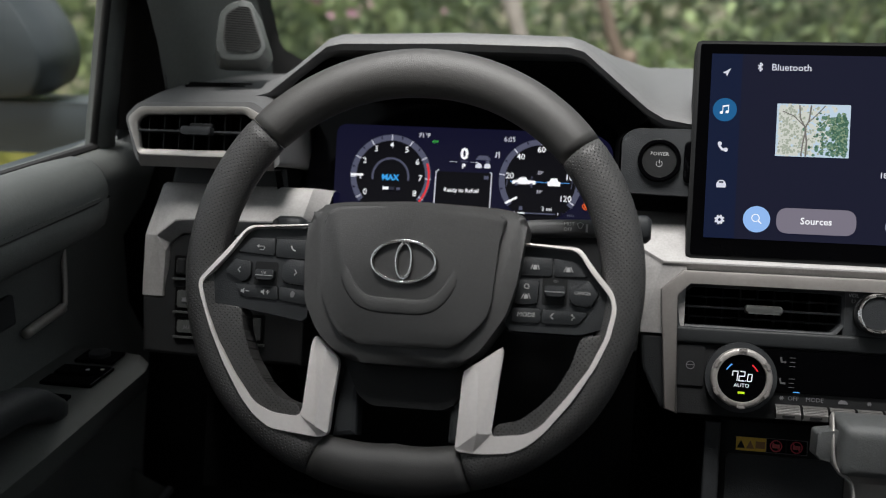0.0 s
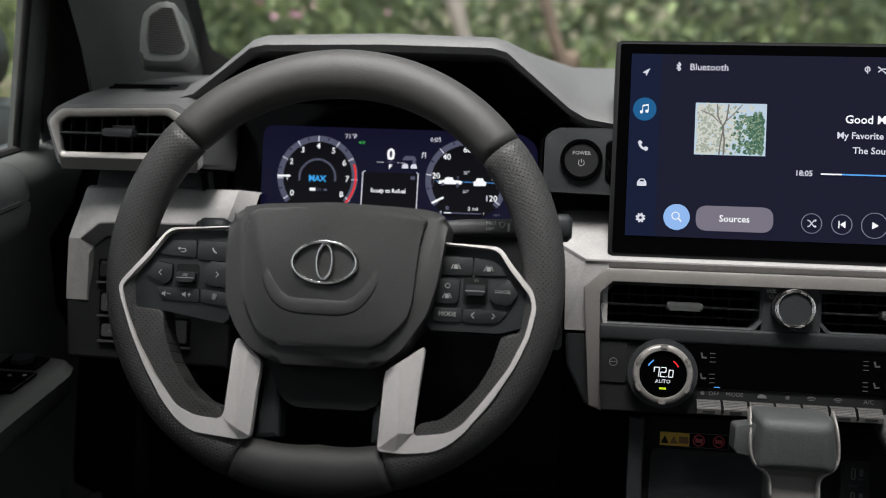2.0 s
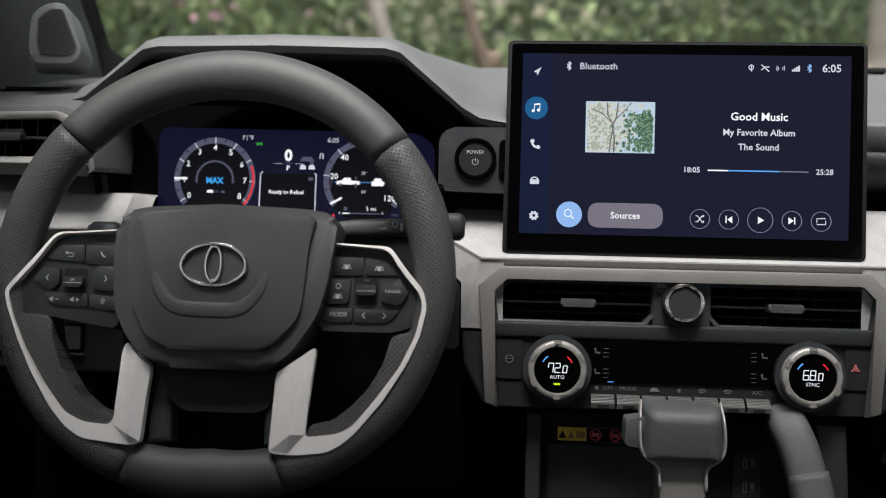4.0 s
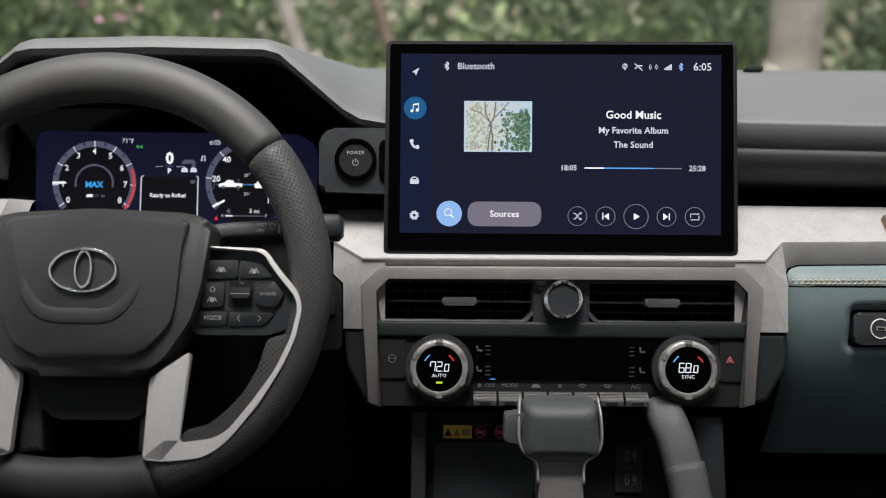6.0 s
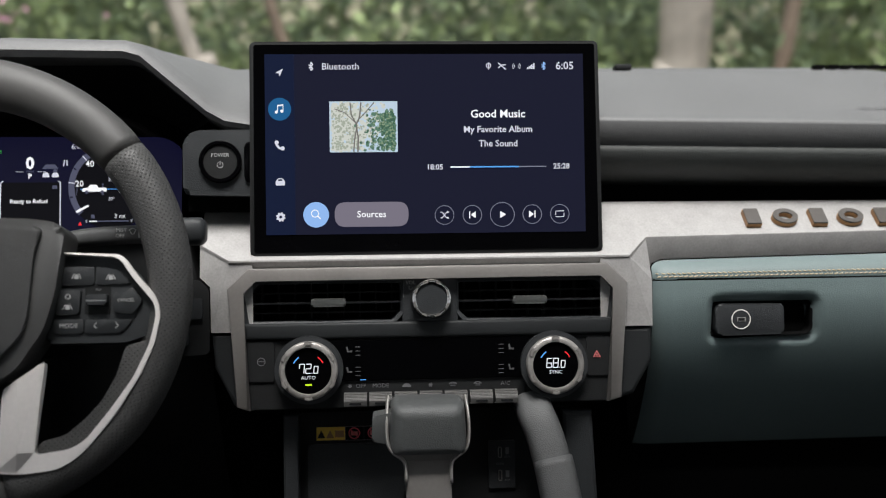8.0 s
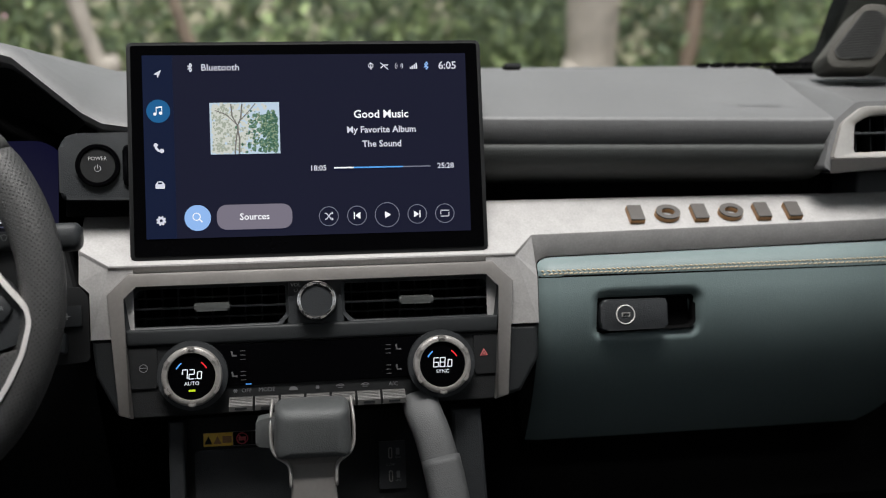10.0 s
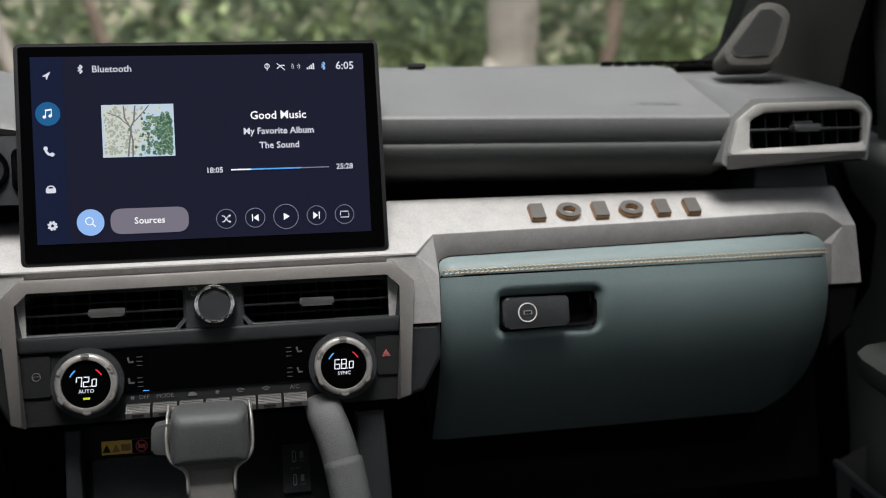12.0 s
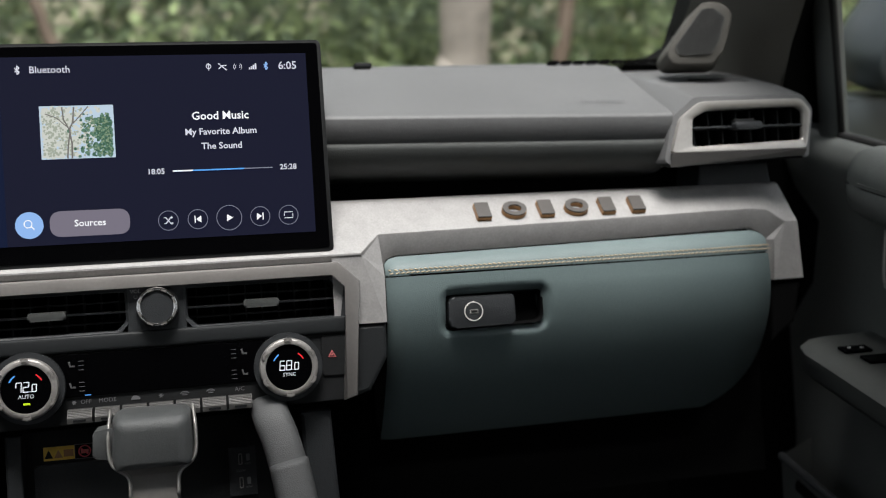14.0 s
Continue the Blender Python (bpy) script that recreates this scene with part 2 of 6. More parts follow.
def loft(rows, closed=False, cap=False, bm=None):
    """A skin over rows of points with equal counts; closed: each row is a loop."""
    own = bm or bmesh.new()
    vs = [[own.verts.new(p) for p in row] for row in rows]
    n = len(rows[0])
    for a, b in zip(vs, vs[1:]):
        for i in range(n if closed else n - 1):
            j = (i + 1) % n
            own.faces.new((a[i], a[j], b[j], b[i]))
    if cap:
        own.faces.new(vs[0][::-1])
        own.faces.new(vs[-1])
    return own


def smooth_line(pts, n=8):
    """A soft curve through points (Catmull-Rom)."""
    p = [Vector(q) for q in pts]
    p = [p[0] * 2 - p[1]] + p + [p[-1] * 2 - p[-2]]
    out = []
    for i in range(1, len(p) - 2):
        for j in range(n):
            u = j / n
            out.append(0.5 * ((2 * p[i]) + (p[i + 1] - p[i - 1]) * u + (2 * p[i - 1] - 5 * p[i] + 4 * p[i + 1] - p[i + 2]) * u * u + (3 * p[i] - p[i - 1] - 3 * p[i + 1] + p[i + 2]) * u ** 3))
    out.append(p[-2])
    return out


def tube(path, ra, rb=None, n=12, up=(0, 1, 0), bm=None, power=2.0):
    """A sweep along points with an oval (power 2) or squarish section: ra across, rb along up; each a number or a list."""
    rb = ra if rb is None else rb
    path = [Vector(p) for p in path]
    rows = []
    for i, p in enumerate(path):
        d = (path[min(i + 1, len(path) - 1)] - path[max(i - 1, 0)]).normalized()
        side = d.cross(Vector(up)).normalized()
        u = side.cross(d).normalized()
        a = ra[i] if isinstance(ra, list) else ra
        b = rb[i] if isinstance(rb, list) else rb
        row = []
        for k in range(n):
            c, s = math.cos(2 * math.pi * k / n), math.sin(2 * math.pi * k / n)
            row.append(p + side * a * math.copysign(abs(c) ** (2 / power), c) + u * b * math.copysign(abs(s) ** (2 / power), s))
        rows.append(row)
    return loft(rows, closed=True, cap=True, bm=bm)


def arc(cx, cz, r, a0, a1, n=24):
    return [(cx + r * math.cos(radians(a0 + (a1 - a0) * i / n)), cz + r * math.sin(radians(a0 + (a1 - a0) * i / n))) for i in range(n + 1)]


def band(cx, cz, r0, r1, a0, a1, n=24):
    """The outline of a piece of a ring."""
    return arc(cx, cz, r0, a0, a1, n) + arc(cx, cz, r1, a1, a0, n)


def stroke(pts, w):
    """The outline of a thin line through points in x, z."""
    p = [Vector(q) for q in pts]
    left, right = [], []
    for i, q in enumerate(p):
        d = (p[min(i + 1, len(p) - 1)] - p[max(i - 1, 0)]).normalized()
        nrm = Vector((-d.y, d.x)) * w / 2
        left.append(tuple(q + nrm))
        right.append(tuple(q - nrm))
    return left + right[::-1]


def writing(words, x, z, y, size, material, parent, align="CENTER", name="writing", turn=None, bold=0.0, depth=0.0):
    """Words on a face that looks towards the viewer."""
    cu = bpy.data.curves.new(name, "FONT")
    cu.body, cu.size, cu.align_x, cu.align_y, cu.extrude, cu.offset, cu.resolution_u = words, size, align, "CENTER", depth, bold, 2
    tmp = bpy.data.objects.new(name, cu)
    scene.collection.objects.link(tmp)
    bpy.context.view_layer.update()
    me = bpy.data.meshes.new_from_object(tmp.evaluated_get(bpy.context.evaluated_depsgraph_get()))
    bpy.data.objects.remove(tmp)
    bpy.data.curves.remove(cu)
    me.materials.clear()
    me.transform(Matrix.Translation((x, y, z)) @ (turn or Matrix.Identity(4)) @ pose(0, 0, 0, 90, 0, 0))
    return part_mesh(name, me, material, parent)


def flat(name, pts, y, material, parent, thick=0.0004, label=""):
    return part(name, prism(pts, y, y + thick), material, parent, label)


# ---- outside ----
def leaf_cloud(name, seed, count, lo, hi, size, thin=0.35):
    """Many small folded leaves in a block of space, gathered in uneven clumps."""
    r = np.random.RandomState(seed)
    lo, hi = np.array(lo), np.array(hi)
    hubs = lo + (hi - lo) * r.rand(max(8, count // 25), 3)
    c = hubs[r.randint(len(hubs), size=count)] + r.normal(0, 0.07, (count, 3)) * np.array([1, 0.8, 0.8])
    a = r.normal(size=(count, 3))
    a /= np.linalg.norm(a, axis=1)[:, None]
    b = np.cross(a, r.normal(size=(count, 3)))
    b /= np.linalg.norm(b, axis=1)[:, None]
    s = size * (0.5 + r.rand(count))[:, None]
    n = np.cross(a, b) * s * 0.18
    v = np.stack([c - a * s, c + b * s * thin + n, c + a * s, c - b * s * thin + n], 1).reshape(-1, 3)
    me = bpy.data.meshes.new(name)
    idx = np.arange(count)[:, None] * 4
    me.from_pydata(v.tolist(), [], np.concatenate([idx + np.array([[0, 1, 2]]), idx + np.array([[0, 2, 3]])]).tolist())
    return me


def leaf_mat(name, dark, light, yellow):
    m = bpy.data.materials.new(name)
    m.use_nodes = True
    nt = m.node_tree
    b = nt.nodes["Principled BSDF"]
    b.inputs["Roughness"].default_value = 0.55
    geo, tc, n = nt.nodes.new("ShaderNodeNewGeometry"), nt.nodes.new("ShaderNodeTexCoord"), nt.nodes.new("ShaderNodeTexNoise")
    n.inputs["Scale"].default_value, n.inputs["Detail"].default_value = 2.6, 3
    nt.links.new(tc.outputs["Object"], n.inputs["Vector"])
    add = nt.nodes.new("ShaderNodeMath")
    add.operation, add.inputs[2].default_value = "MULTIPLY_ADD", 0
    add.inputs[1].default_value = 0.45
    nt.links.new(geo.outputs["Random Per Island"], add.inputs[0])
    nt.links.new(n.outputs["Fac"], add.inputs[2])
    ramp = nt.nodes.new("ShaderNodeValToRGB")
    e = ramp.color_ramp.elements
    e[0].position, e[0].color = 0.45, (*dark, 1)
    e[1].position, e[1].color = 0.95, (*yellow, 1)
    mid = e.new(0.7)
    mid.color = (*light, 1)
    nt.links.new(add.outputs[0], ramp.inputs[0])
    nt.links.new(ramp.outputs[0], b.inputs["Base Color"])
    tr = nt.nodes.new("ShaderNodeBsdfTranslucent")
    nt.links.new(ramp.outputs[0], tr.inputs[0])
    mx = nt.nodes.new("ShaderNodeMixShader")
    mx.inputs[0].default_value = 0.45
    nt.links.new(b.outputs[0], mx.inputs[1])
    nt.links.new(tr.outputs[0], mx.inputs[2])
    nt.links.new(mx.outputs[0], nt.nodes["Material Output"].inputs[0])
    return m


M_LEAF = leaf_mat("shrub_leaves", (0.085, 0.115, 0.07), (0.24, 0.30, 0.175), (0.47, 0.55, 0.28))
# shaded copy of the shrub leaves: the shade behind them is in the colour
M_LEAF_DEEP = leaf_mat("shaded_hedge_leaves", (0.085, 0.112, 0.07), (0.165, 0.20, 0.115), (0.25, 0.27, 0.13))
M_GRASS = leaf_mat("dry_grass_blades", (0.12, 0.15, 0.03), (0.3, 0.31, 0.07), (0.42, 0.38, 0.12))
M_BLOOM = mat("pink_petals", (0.5, 0.26, 0.34), 0.6)
M_BARK = mat("pale_bark", (0.30, 0.255, 0.225), 0.85, grain=0.8, grain_size=60, var=0.4, var_size=9)
M_BARK_DARK = mat("brown_bark", (0.17, 0.12, 0.09), 0.9, grain=0.8, grain_size=60, var=0.3, var_size=9)
M_SOIL = mat("leaf_litter_ground", (0.15, 0.13, 0.08), 0.95, grain=0.8, grain_size=30, var=0.35, var_size=3)

bm = bmesh.new()
bmesh.ops.create_grid(bm, x_segments=40, y_segments=40, size=400)
solid("ground", bm, M_SOIL, "brown ground of soil and leaf litter", "ground", WORLD, "structure")


def foliage(name, me, material, label, category, kind="stuff"):
    me.materials.append(material)
    ob = new(name, me)
    return tagged(ob, label, category, "", kind)


foliage("shrub_leaves", leaf_cloud("shrub_leaves", 3, 26000, (-2.2, 1.80, 1.10), (2.8, 2.25, 1.86), 0.023), M_LEAF, "dense light green shrub leaves beyond the windscreen", "shrub")
foliage("hedge_leaves", leaf_cloud("hedge_leaves", 5, 12000, (-1.9, 2.40, 0.0), (2.2, 2.9, 2.05), 0.05, 0.45), M_LEAF_DEEP, "hedge leaves behind the shrubs, coloured darker for shade", "hedge")
foliage("side_shrub_leaves", leaf_cloud("side_shrub_leaves", 8, 9000, (-5.6, 1.5, 0.75), (-4.4, 8.0, 3.4), 0.07, 0.45), M_LEAF, "green shrub leaves outside the driver's window", "shrub")
foliage("grass_tufts", leaf_cloud("grass_tufts", 9, 12000, (-4.8, 1.2, 0.05), (-2.0, 7.5, 0.60), 0.12, 0.12), M_GRASS, "yellow green grass tufts beside the car", "grass")
foliage("side_hedge_leaves", leaf_cloud("side_hedge_leaves", 11, 7000, (4.4, 1.5, 0.75), (5.6, 8.0, 3.4), 0.07, 0.45), M_LEAF, "green shrub leaves outside the passenger's window", "shrub")
foliage("grass_tufts", leaf_cloud("grass_tufts", 12, 12000, (2.2, 1.2, 0.05), (4.8, 7.5, 0.60), 0.12, 0.12), M_GRASS, "yellow green grass tufts beyond the passenger door", "grass")
foliage("pink_flowers", leaf_cloud("pink_flowers", 13, 26, (-1.12, 1.66, 1.42), (-0.85, 1.75, 1.58), 0.010, 0.8), M_BLOOM, "small pink flowers among the shrub leaves", "flower")


def tree(name, path, radii, material, label, seed):
    """A crooked trunk with limbs and a small crown high up."""
    r = random.Random(seed)
    t = thing(name, label, "tree", path[0], WORLD)
    pts = smooth_line(path, 10)
    rad = [radii[0] + (radii[1] - radii[0]) * i / (len(pts) - 1) + r.uniform(-0.004, 0.004) for i in range(len(pts))]
    part("trunk", tube(pts, rad, rad, 14, (0, 1, 0.1)), material, t, smooth="all")
    top = pts[-1]
    for k in range(3):
        end = top + Vector((r.uniform(-0.7, 0.7), r.uniform(-0.2, 0.6), r.uniform(0.5, 1.0)))
        part("limb", tube(smooth_line([top - Vector((0, 0, 0.05)), (top + end) / 2 + Vector((0.06, 0, 0)), end], 6), [radii[1] * (1 - 0.11 * min(i, 7)) for i in range(13)], None, 8, (0, 1, 0.1)), material, t, smooth="all")
    me = leaf_cloud("crown", seed, 700, tuple(top + Vector((-0.8, -0.3, 0.5))), tuple(top + Vector((0.8, 0.7, 1.2))), 0.06, 0.45)
    part_mesh("crown", me, M_LEAF, t)
    return t


tree("pale_tree", [(0.76, 1.72, 0), (0.73, 1.70, 0.7), (0.725, 1.68, 1.3), (0.735, 1.68, 1.6), (0.72, 1.7, 4.3)], (0.085, 0.06), M_BARK, "pale-barked tree beyond the windscreen", 21)
tree("thin_tree", [(1.02, 1.78, 0), (0.99, 1.76, 1.2), (1.05, 1.76, 1.6), (1.3, 2.0, 4.3)], (0.026, 0.018), M_BARK_DARK, "thin reddish stem among the shrubs", 22)
tree("leaning_tree", [(-0.35, 1.75, 0), (-0.47, 1.70, 1.3), (-0.56, 1.70, 1.55), (-1.3, 1.95, 4.3)], (0.03, 0.02), M_BARK, "leaning pale stem among the shrubs", 23)
tree("leaning_tree", [(-0.1, 1.78, 0), (-0.24, 1.74, 1.3), (-0.33, 1.72, 1.55), (-1.1, 2.0, 4.3)], (0.02, 0.014), M_BARK_DARK, "thin leaning brown stem among the shrubs", 24)
tree("brown_tree", [(2.22, 2.2, 0), (2.22, 2.2, 1.0), (2.24, 2.2, 4.3)], (0.13, 0.1), M_BARK_DARK, "brown tree outside the passenger's window", 25)

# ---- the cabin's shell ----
# floor, firewall and kick panels carry the footwell's shade in their near-black colour
solid("floor", box(-0.84, 0.84, -2.3, 0.75, 0.60, 0.68, 0.01), M_VOID, "black carpeted cabin floor with footwell shade in its colour", "floor", WORLD, "structure")
solid("ceiling", box(-0.80, 0.80, -2.3, -0.33, 1.96, 2.02, 0.01), M_HEAD, "charcoal cloth headliner", "ceiling", WORLD, "structure")
solid("wall_rear", box(-0.84, 0.84, -2.36, -2.3, 0.60, 1.84, 0.01), M_HEAD, "dark rear wall of the cabin", "wall", WORLD, "structure")
solid("wall_front", box(-0.84, 0.84, 0.50, 0.56, 0.60, 1.40, 0.005), M_VOID, "firewall behind the dashboard, coloured near black for shade", "wall", WORLD, "structure")
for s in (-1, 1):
    solid("wall_kick", box(min(s * 0.80, s * 0.86), max(s * 0.80, s * 0.86), 0.05, 0.56, 0.60, 1.36), M_VOID, "kick panel beside the footwell, coloured near black for shade", "wall", WORLD, "structure")
    solid("wall_side", box(min(s * 0.80, s * 0.86), max(s * 0.80, s * 0.86), -2.3, -1.25, 0.60, 1.40), M_HEAD, "dark rear side wall of the cabin", "wall", WORLD, "structure")
    solid("pillar_rear", box(min(s * 0.76, s * 0.84), max(s * 0.76, s * 0.84), -1.5, -1.25, 1.40, 1.98), M_HEAD, "dark cloth rear pillar", "pillar", WORLD, "structure")

glass = bmesh.new()
loft([[(-0.78, 0.36, 1.43), (0.78, 0.36, 1.43)], [(-0.66, -0.33, 1.975), (0.66, -0.33, 1.975)]], bm=glass)
ext = bmesh.ops.extrude_face_region(glass, geom=glass.faces[:])
bmesh.ops.translate(glass, vec=(0, 0.003, 0.004), verts=[v for v in ext["geom"] if isinstance(v, bmesh.types.BMVert)])
ws = solid("windscreen", glass, M_GLASS, "clear raked windscreen", "windscreen", WORLD, "structure")
ws.visible_shadow = False
# black band along the foot of the windscreen
solid("trim", loft([[(-0.80, 0.283, 1.464), (0.80, 0.283, 1.464)], [(-0.80, 0.36, 1.447), (0.80, 0.36, 1.447)], [(-0.80, 0.37, 1.38), (0.80, 0.37, 1.38)]]), M_RUBBER, "black cowl band at the windscreen's foot", "trim", WORLD, "structure")


# ---- dashboard ----
dash = thing("dashboard", "dark soft-touch dashboard with silver trim", "dashboard", (0, 0.1, -0.2))
# stations: x, front lip, brow height, crest
def pad_row(x, yf, zl, zt, ym, zm):
    return [(x, yf + 0.03, zl - 0.004), (x, yf + 0.004, zl), (x, yf, zl + 0.35 * (zt - zl)), (x, yf + 0.003, zt - 0.004), (x, yf + 0.012, zt + 0.002),
            (x, yf + 0.03, zt + 0.3 * (zm - zt)), (x, ym, zm), (x, 0.20, 0.1115), (x, 0.262, 0.1235), (x, 0.285, 0.112)]


driver_rows = [pad_row(-0.606, 0.000, 0.032, 0.041, 0.12, 0.085), pad_row(-0.592, 0.002, 0.036, 0.047, 0.12, 0.09), pad_row(-0.535, 0.004, 0.083, 0.097, 0.12, 0.112),
               pad_row(-0.52, 0.005, 0.086, 0.102, 0.12, 0.117), pad_row(-0.40, 0.006, 0.0875, 0.1055, 0.12, 0.120), pad_row(-0.29, 0.006, 0.086, 0.103, 0.12, 0.118),
               pad_row(-0.275, 0.007, 0.082, 0.099, 0.12, 0.116), pad_row(-0.212, 0.008, 0.029, 0.044, 0.12, 0.09), pad_row(-0.195, 0.010, 0.020, 0.034, 0.12, 0.082),
               pad_row(-0.165, 0.012, 0.016, 0.028, 0.12, 0.078), pad_row(-0.10, 0.012, 0.014, 0.026, 0.12, 0.078)]
part("instrument_hood", loft(driver_rows), M_PAD, dash, "grained charcoal hood over the instruments", smooth=True)
def shelf_row(x, dy, dz=0.0):
    """A section of the padded shelf, from the seam over the front edge to the windscreen."""
    pts = [(x, 0.026 + dy, -0.006), (x, 0.0235 + dy, -0.0025), (x, 0.0205 + dy, 0.0005), (x, 0.0142 + dy, 0.0170), (x, 0.0146 + dy, 0.0198), (x, 0.0185 + dy, 0.0228), (x, 0.03 + dy, 0.0290), (x, 0.09 + dy, 0.060), (x, 0.165 + dy * 0.4, 0.1), (x, 0.262, 0.1235), (x, 0.285, 0.112)]
    return [(a, b, c + (dz if b < 0.08 else 0)) for a, b, c in pts]


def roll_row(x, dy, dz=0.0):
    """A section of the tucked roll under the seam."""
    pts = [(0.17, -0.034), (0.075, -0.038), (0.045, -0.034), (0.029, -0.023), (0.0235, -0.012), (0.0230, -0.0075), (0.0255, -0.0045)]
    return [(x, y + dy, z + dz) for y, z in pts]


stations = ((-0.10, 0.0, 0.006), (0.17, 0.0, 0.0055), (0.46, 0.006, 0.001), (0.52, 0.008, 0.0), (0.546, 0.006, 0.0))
part("passenger_pad", loft([shelf_row(*q) for q in stations]), M_PAD, dash, "soft charcoal pad over the passenger's shelf", smooth=50)
# darker material than the pad above, standing in for shade under the edge
part("pad_roll", loft([roll_row(*q) for q in stations]), M_ARM, dash, "padded roll under the seam, coloured darker for its shade", smooth=60)
# dark sheet under the pad; the recess's shade is in its colour
part("shelf_back", box(0.10, 0.66, 0.13, 0.17, -0.075, -0.03), M_VOID, dash, "recess of the shelf, coloured near black for its shade")
# coloured near black for the shade under the dashboard
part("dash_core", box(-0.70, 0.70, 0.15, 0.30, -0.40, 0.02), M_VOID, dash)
# raised air bag marking of the pad
turn = pose(0, 0, 0, -64, 0, 0)
writing("SRS AIRBAG", 0.480, 0.0408, 0.0535, 0.0095, M_DIM, dash, turn=turn)
# defroster slots near the windscreen
for i in range(9):
    part("defroster_slot", box(0.475 + 0.017 * i, 0.488 + 0.017 * i, 0.207, 0.218, 0.1128, 0.1165), M_VOID, dash)
for i in range(7):
    part("defroster_slot", box(-0.60 + 0.015 * i, -0.588 + 0.015 * i, 0.19, 0.20, 0.107, 0.1125), M_VOID, dash)
part("sensor", box(0.232, 0.252, 0.198, 0.215, 0.110, 0.1165, 0.002), M_DARK, dash)

# silver bar: an upper face that leans back to a ridge, and a lower one that tucks under
def bar_row(x, dy, rz=-0.0955, low=-0.116, top=None, lx=None, ry=None):
    """One section: x, depth offset, height of the ridge and of the tucked edge."""
    tx = x if top is None else top
    r = 0.0125 + dy + (rz + 0.0955) * 0.93 if ry is None else ry
    bx = x if lx is None else lx
    return [(tx, 0.14 + dy, -0.0545), (tx, 0.054 + dy, -0.0550), (tx, 0.047 + dy, -0.0580), (x, r, rz + 0.0008), (x, r, rz - 0.0008), (bx, r + 0.0095, low), (bx, r + 0.05, low - 0.002)]


def bar_end(s, top, out, ridge, knee, inner, foot, tuck):
    """A leg that folds down from the bar's end; each point is x, y, z, foot: x inside, x outside, y, z."""
    bm = bmesh.new()
    xi, xo, fy, fz = foot
    P = {k: bm.verts.new(v) for k, v in (("t", top), ("o", out), ("r", ridge), ("k", knee), ("i", inner), ("fi", (xi, fy, fz)), ("fo", (xo, fy + 0.002, fz)), ("gi", tuck),
                                         ("tb", (top[0], top[1] + 0.07, top[2])), ("ob", (out[0], out[1] + 0.07, out[2])), ("fb", (xo, fy + 0.07, fz)), ("ib", (xi, fy + 0.03, fz)))}
    for f in (("t", "o", "r"), ("r", "o", "fo"), ("r", "fo", "fi"), ("r", "fi", "k"), ("r", "k", "i"), ("k", "fi", "gi"), ("k", "gi", "i"), ("t", "tb", "ob", "o"), ("o", "ob", "fb", "fo"), ("fi", "fo", "fb", "ib"), ("gi", "fi", "ib")):
        bm.faces.new([P[n] for n in (f if s > 0 else f[::-1])])
    part("silver_leg", bm, M_SILVER, dash, "speckled silver leg of the trim bar")


bar = [bar_row(-0.2198, 0, -0.0955, -0.1287), bar_row(-0.190, 0, -0.1120, -0.1235), bar_row(0.197, 0, -0.1112, -0.1230), bar_row(0.2174, 0, -0.0935, -0.127, lx=0.2215), bar_row(0.225, 0, -0.0932, -0.1185, lx=0.2255), bar_row(0.235, 0.001, -0.0931, -0.1146),
       bar_row(0.45, 0.010, -0.0895, -0.1110), bar_row(0.60, 0.017, -0.0863, -0.1075), bar_row(0.644, 0.0195, -0.0858, -0.1064, 0.646), bar_row(0.661, 0.021, -0.088, -0.112, 0.668, 0.655), bar_row(0.6845, 0.024, -0.1017, -0.1206, 0.694, 0.6633, 0.044)]
part("silver_bar", loft(bar), M_SILVER, dash, "speckled silver trim bar", smooth=25)
bar_end(1, (0.694, 0.071, -0.058), (0.7023, 0.048, -0.1017), (0.6845, 0.044, -0.1017), (0.6714, 0.047, -0.1211), (0.6633, 0.0535, -0.1206), (0.6705, 0.7078, 0.050, -0.166), (0.6672, 0.060, -0.166))
left_bar = [bar_row(-0.699, -0.033, -0.1117, -0.1185, -0.7065, -0.688, -0.012), bar_row(-0.677, -0.032, -0.0955, -0.108, -0.690, -0.673, -0.0165), bar_row(-0.656, -0.031, -0.0938, -0.1073), bar_row(-0.545, -0.03, -0.0930, -0.1065), bar_row(-0.53, -0.005, -0.0930, -0.1065)]
part("silver_bar", loft(left_bar), M_SILVER, dash, smooth=25)
bar_end(-1, (-0.7065, 0.014, -0.058), (-0.713, -0.008, -0.1114), (-0.699, -0.012, -0.1117), (-0.6894, -0.010, -0.1272), (-0.688, -0.0025, -0.1185), (-0.6905, -0.7138, -0.008, -0.1736), (-0.687, 0.002, -0.1736))
# legs of the bar beside the centre stack
for s, xa, xb, xc, xf, xk, zk in ((1, 0.168, 0.197, 0.2174, 0.2205, 0.2203, -0.135), (-1, -0.168, -0.190, -0.2198, -0.2195, -0.2091, -0.1360)):
    bm = bmesh.new()
    A, B, C, F, K, E, D = (bm.verts.new(p) for p in ((xa, -0.0008, -0.112), (xb, -0.0008, -0.112), (xc, 0.0145, -0.0945), (xf, 0.009, -0.127), (xk, 0.0045, zk), (xk - s * 0.001, 0.001, -0.1798), (xa, 0.001, -0.1798)))
    C2, F2, K2, E2, D2 = (bm.verts.new(v.co + Vector((0, 0.06, 0))) for v in (C, F, K, E, D))
    for f in ((A, B, D), (B, E, D), (B, K, E), (B, F, K), (B, C, F), (C, C2, F2, F), (F, F2, K2, K), (K, K2, E2, E), (E, E2, D2, D)):
        bm.faces.new(f if s > 0 else f[::-1])
    part("silver_leg", bm, M_SILVER, dash)
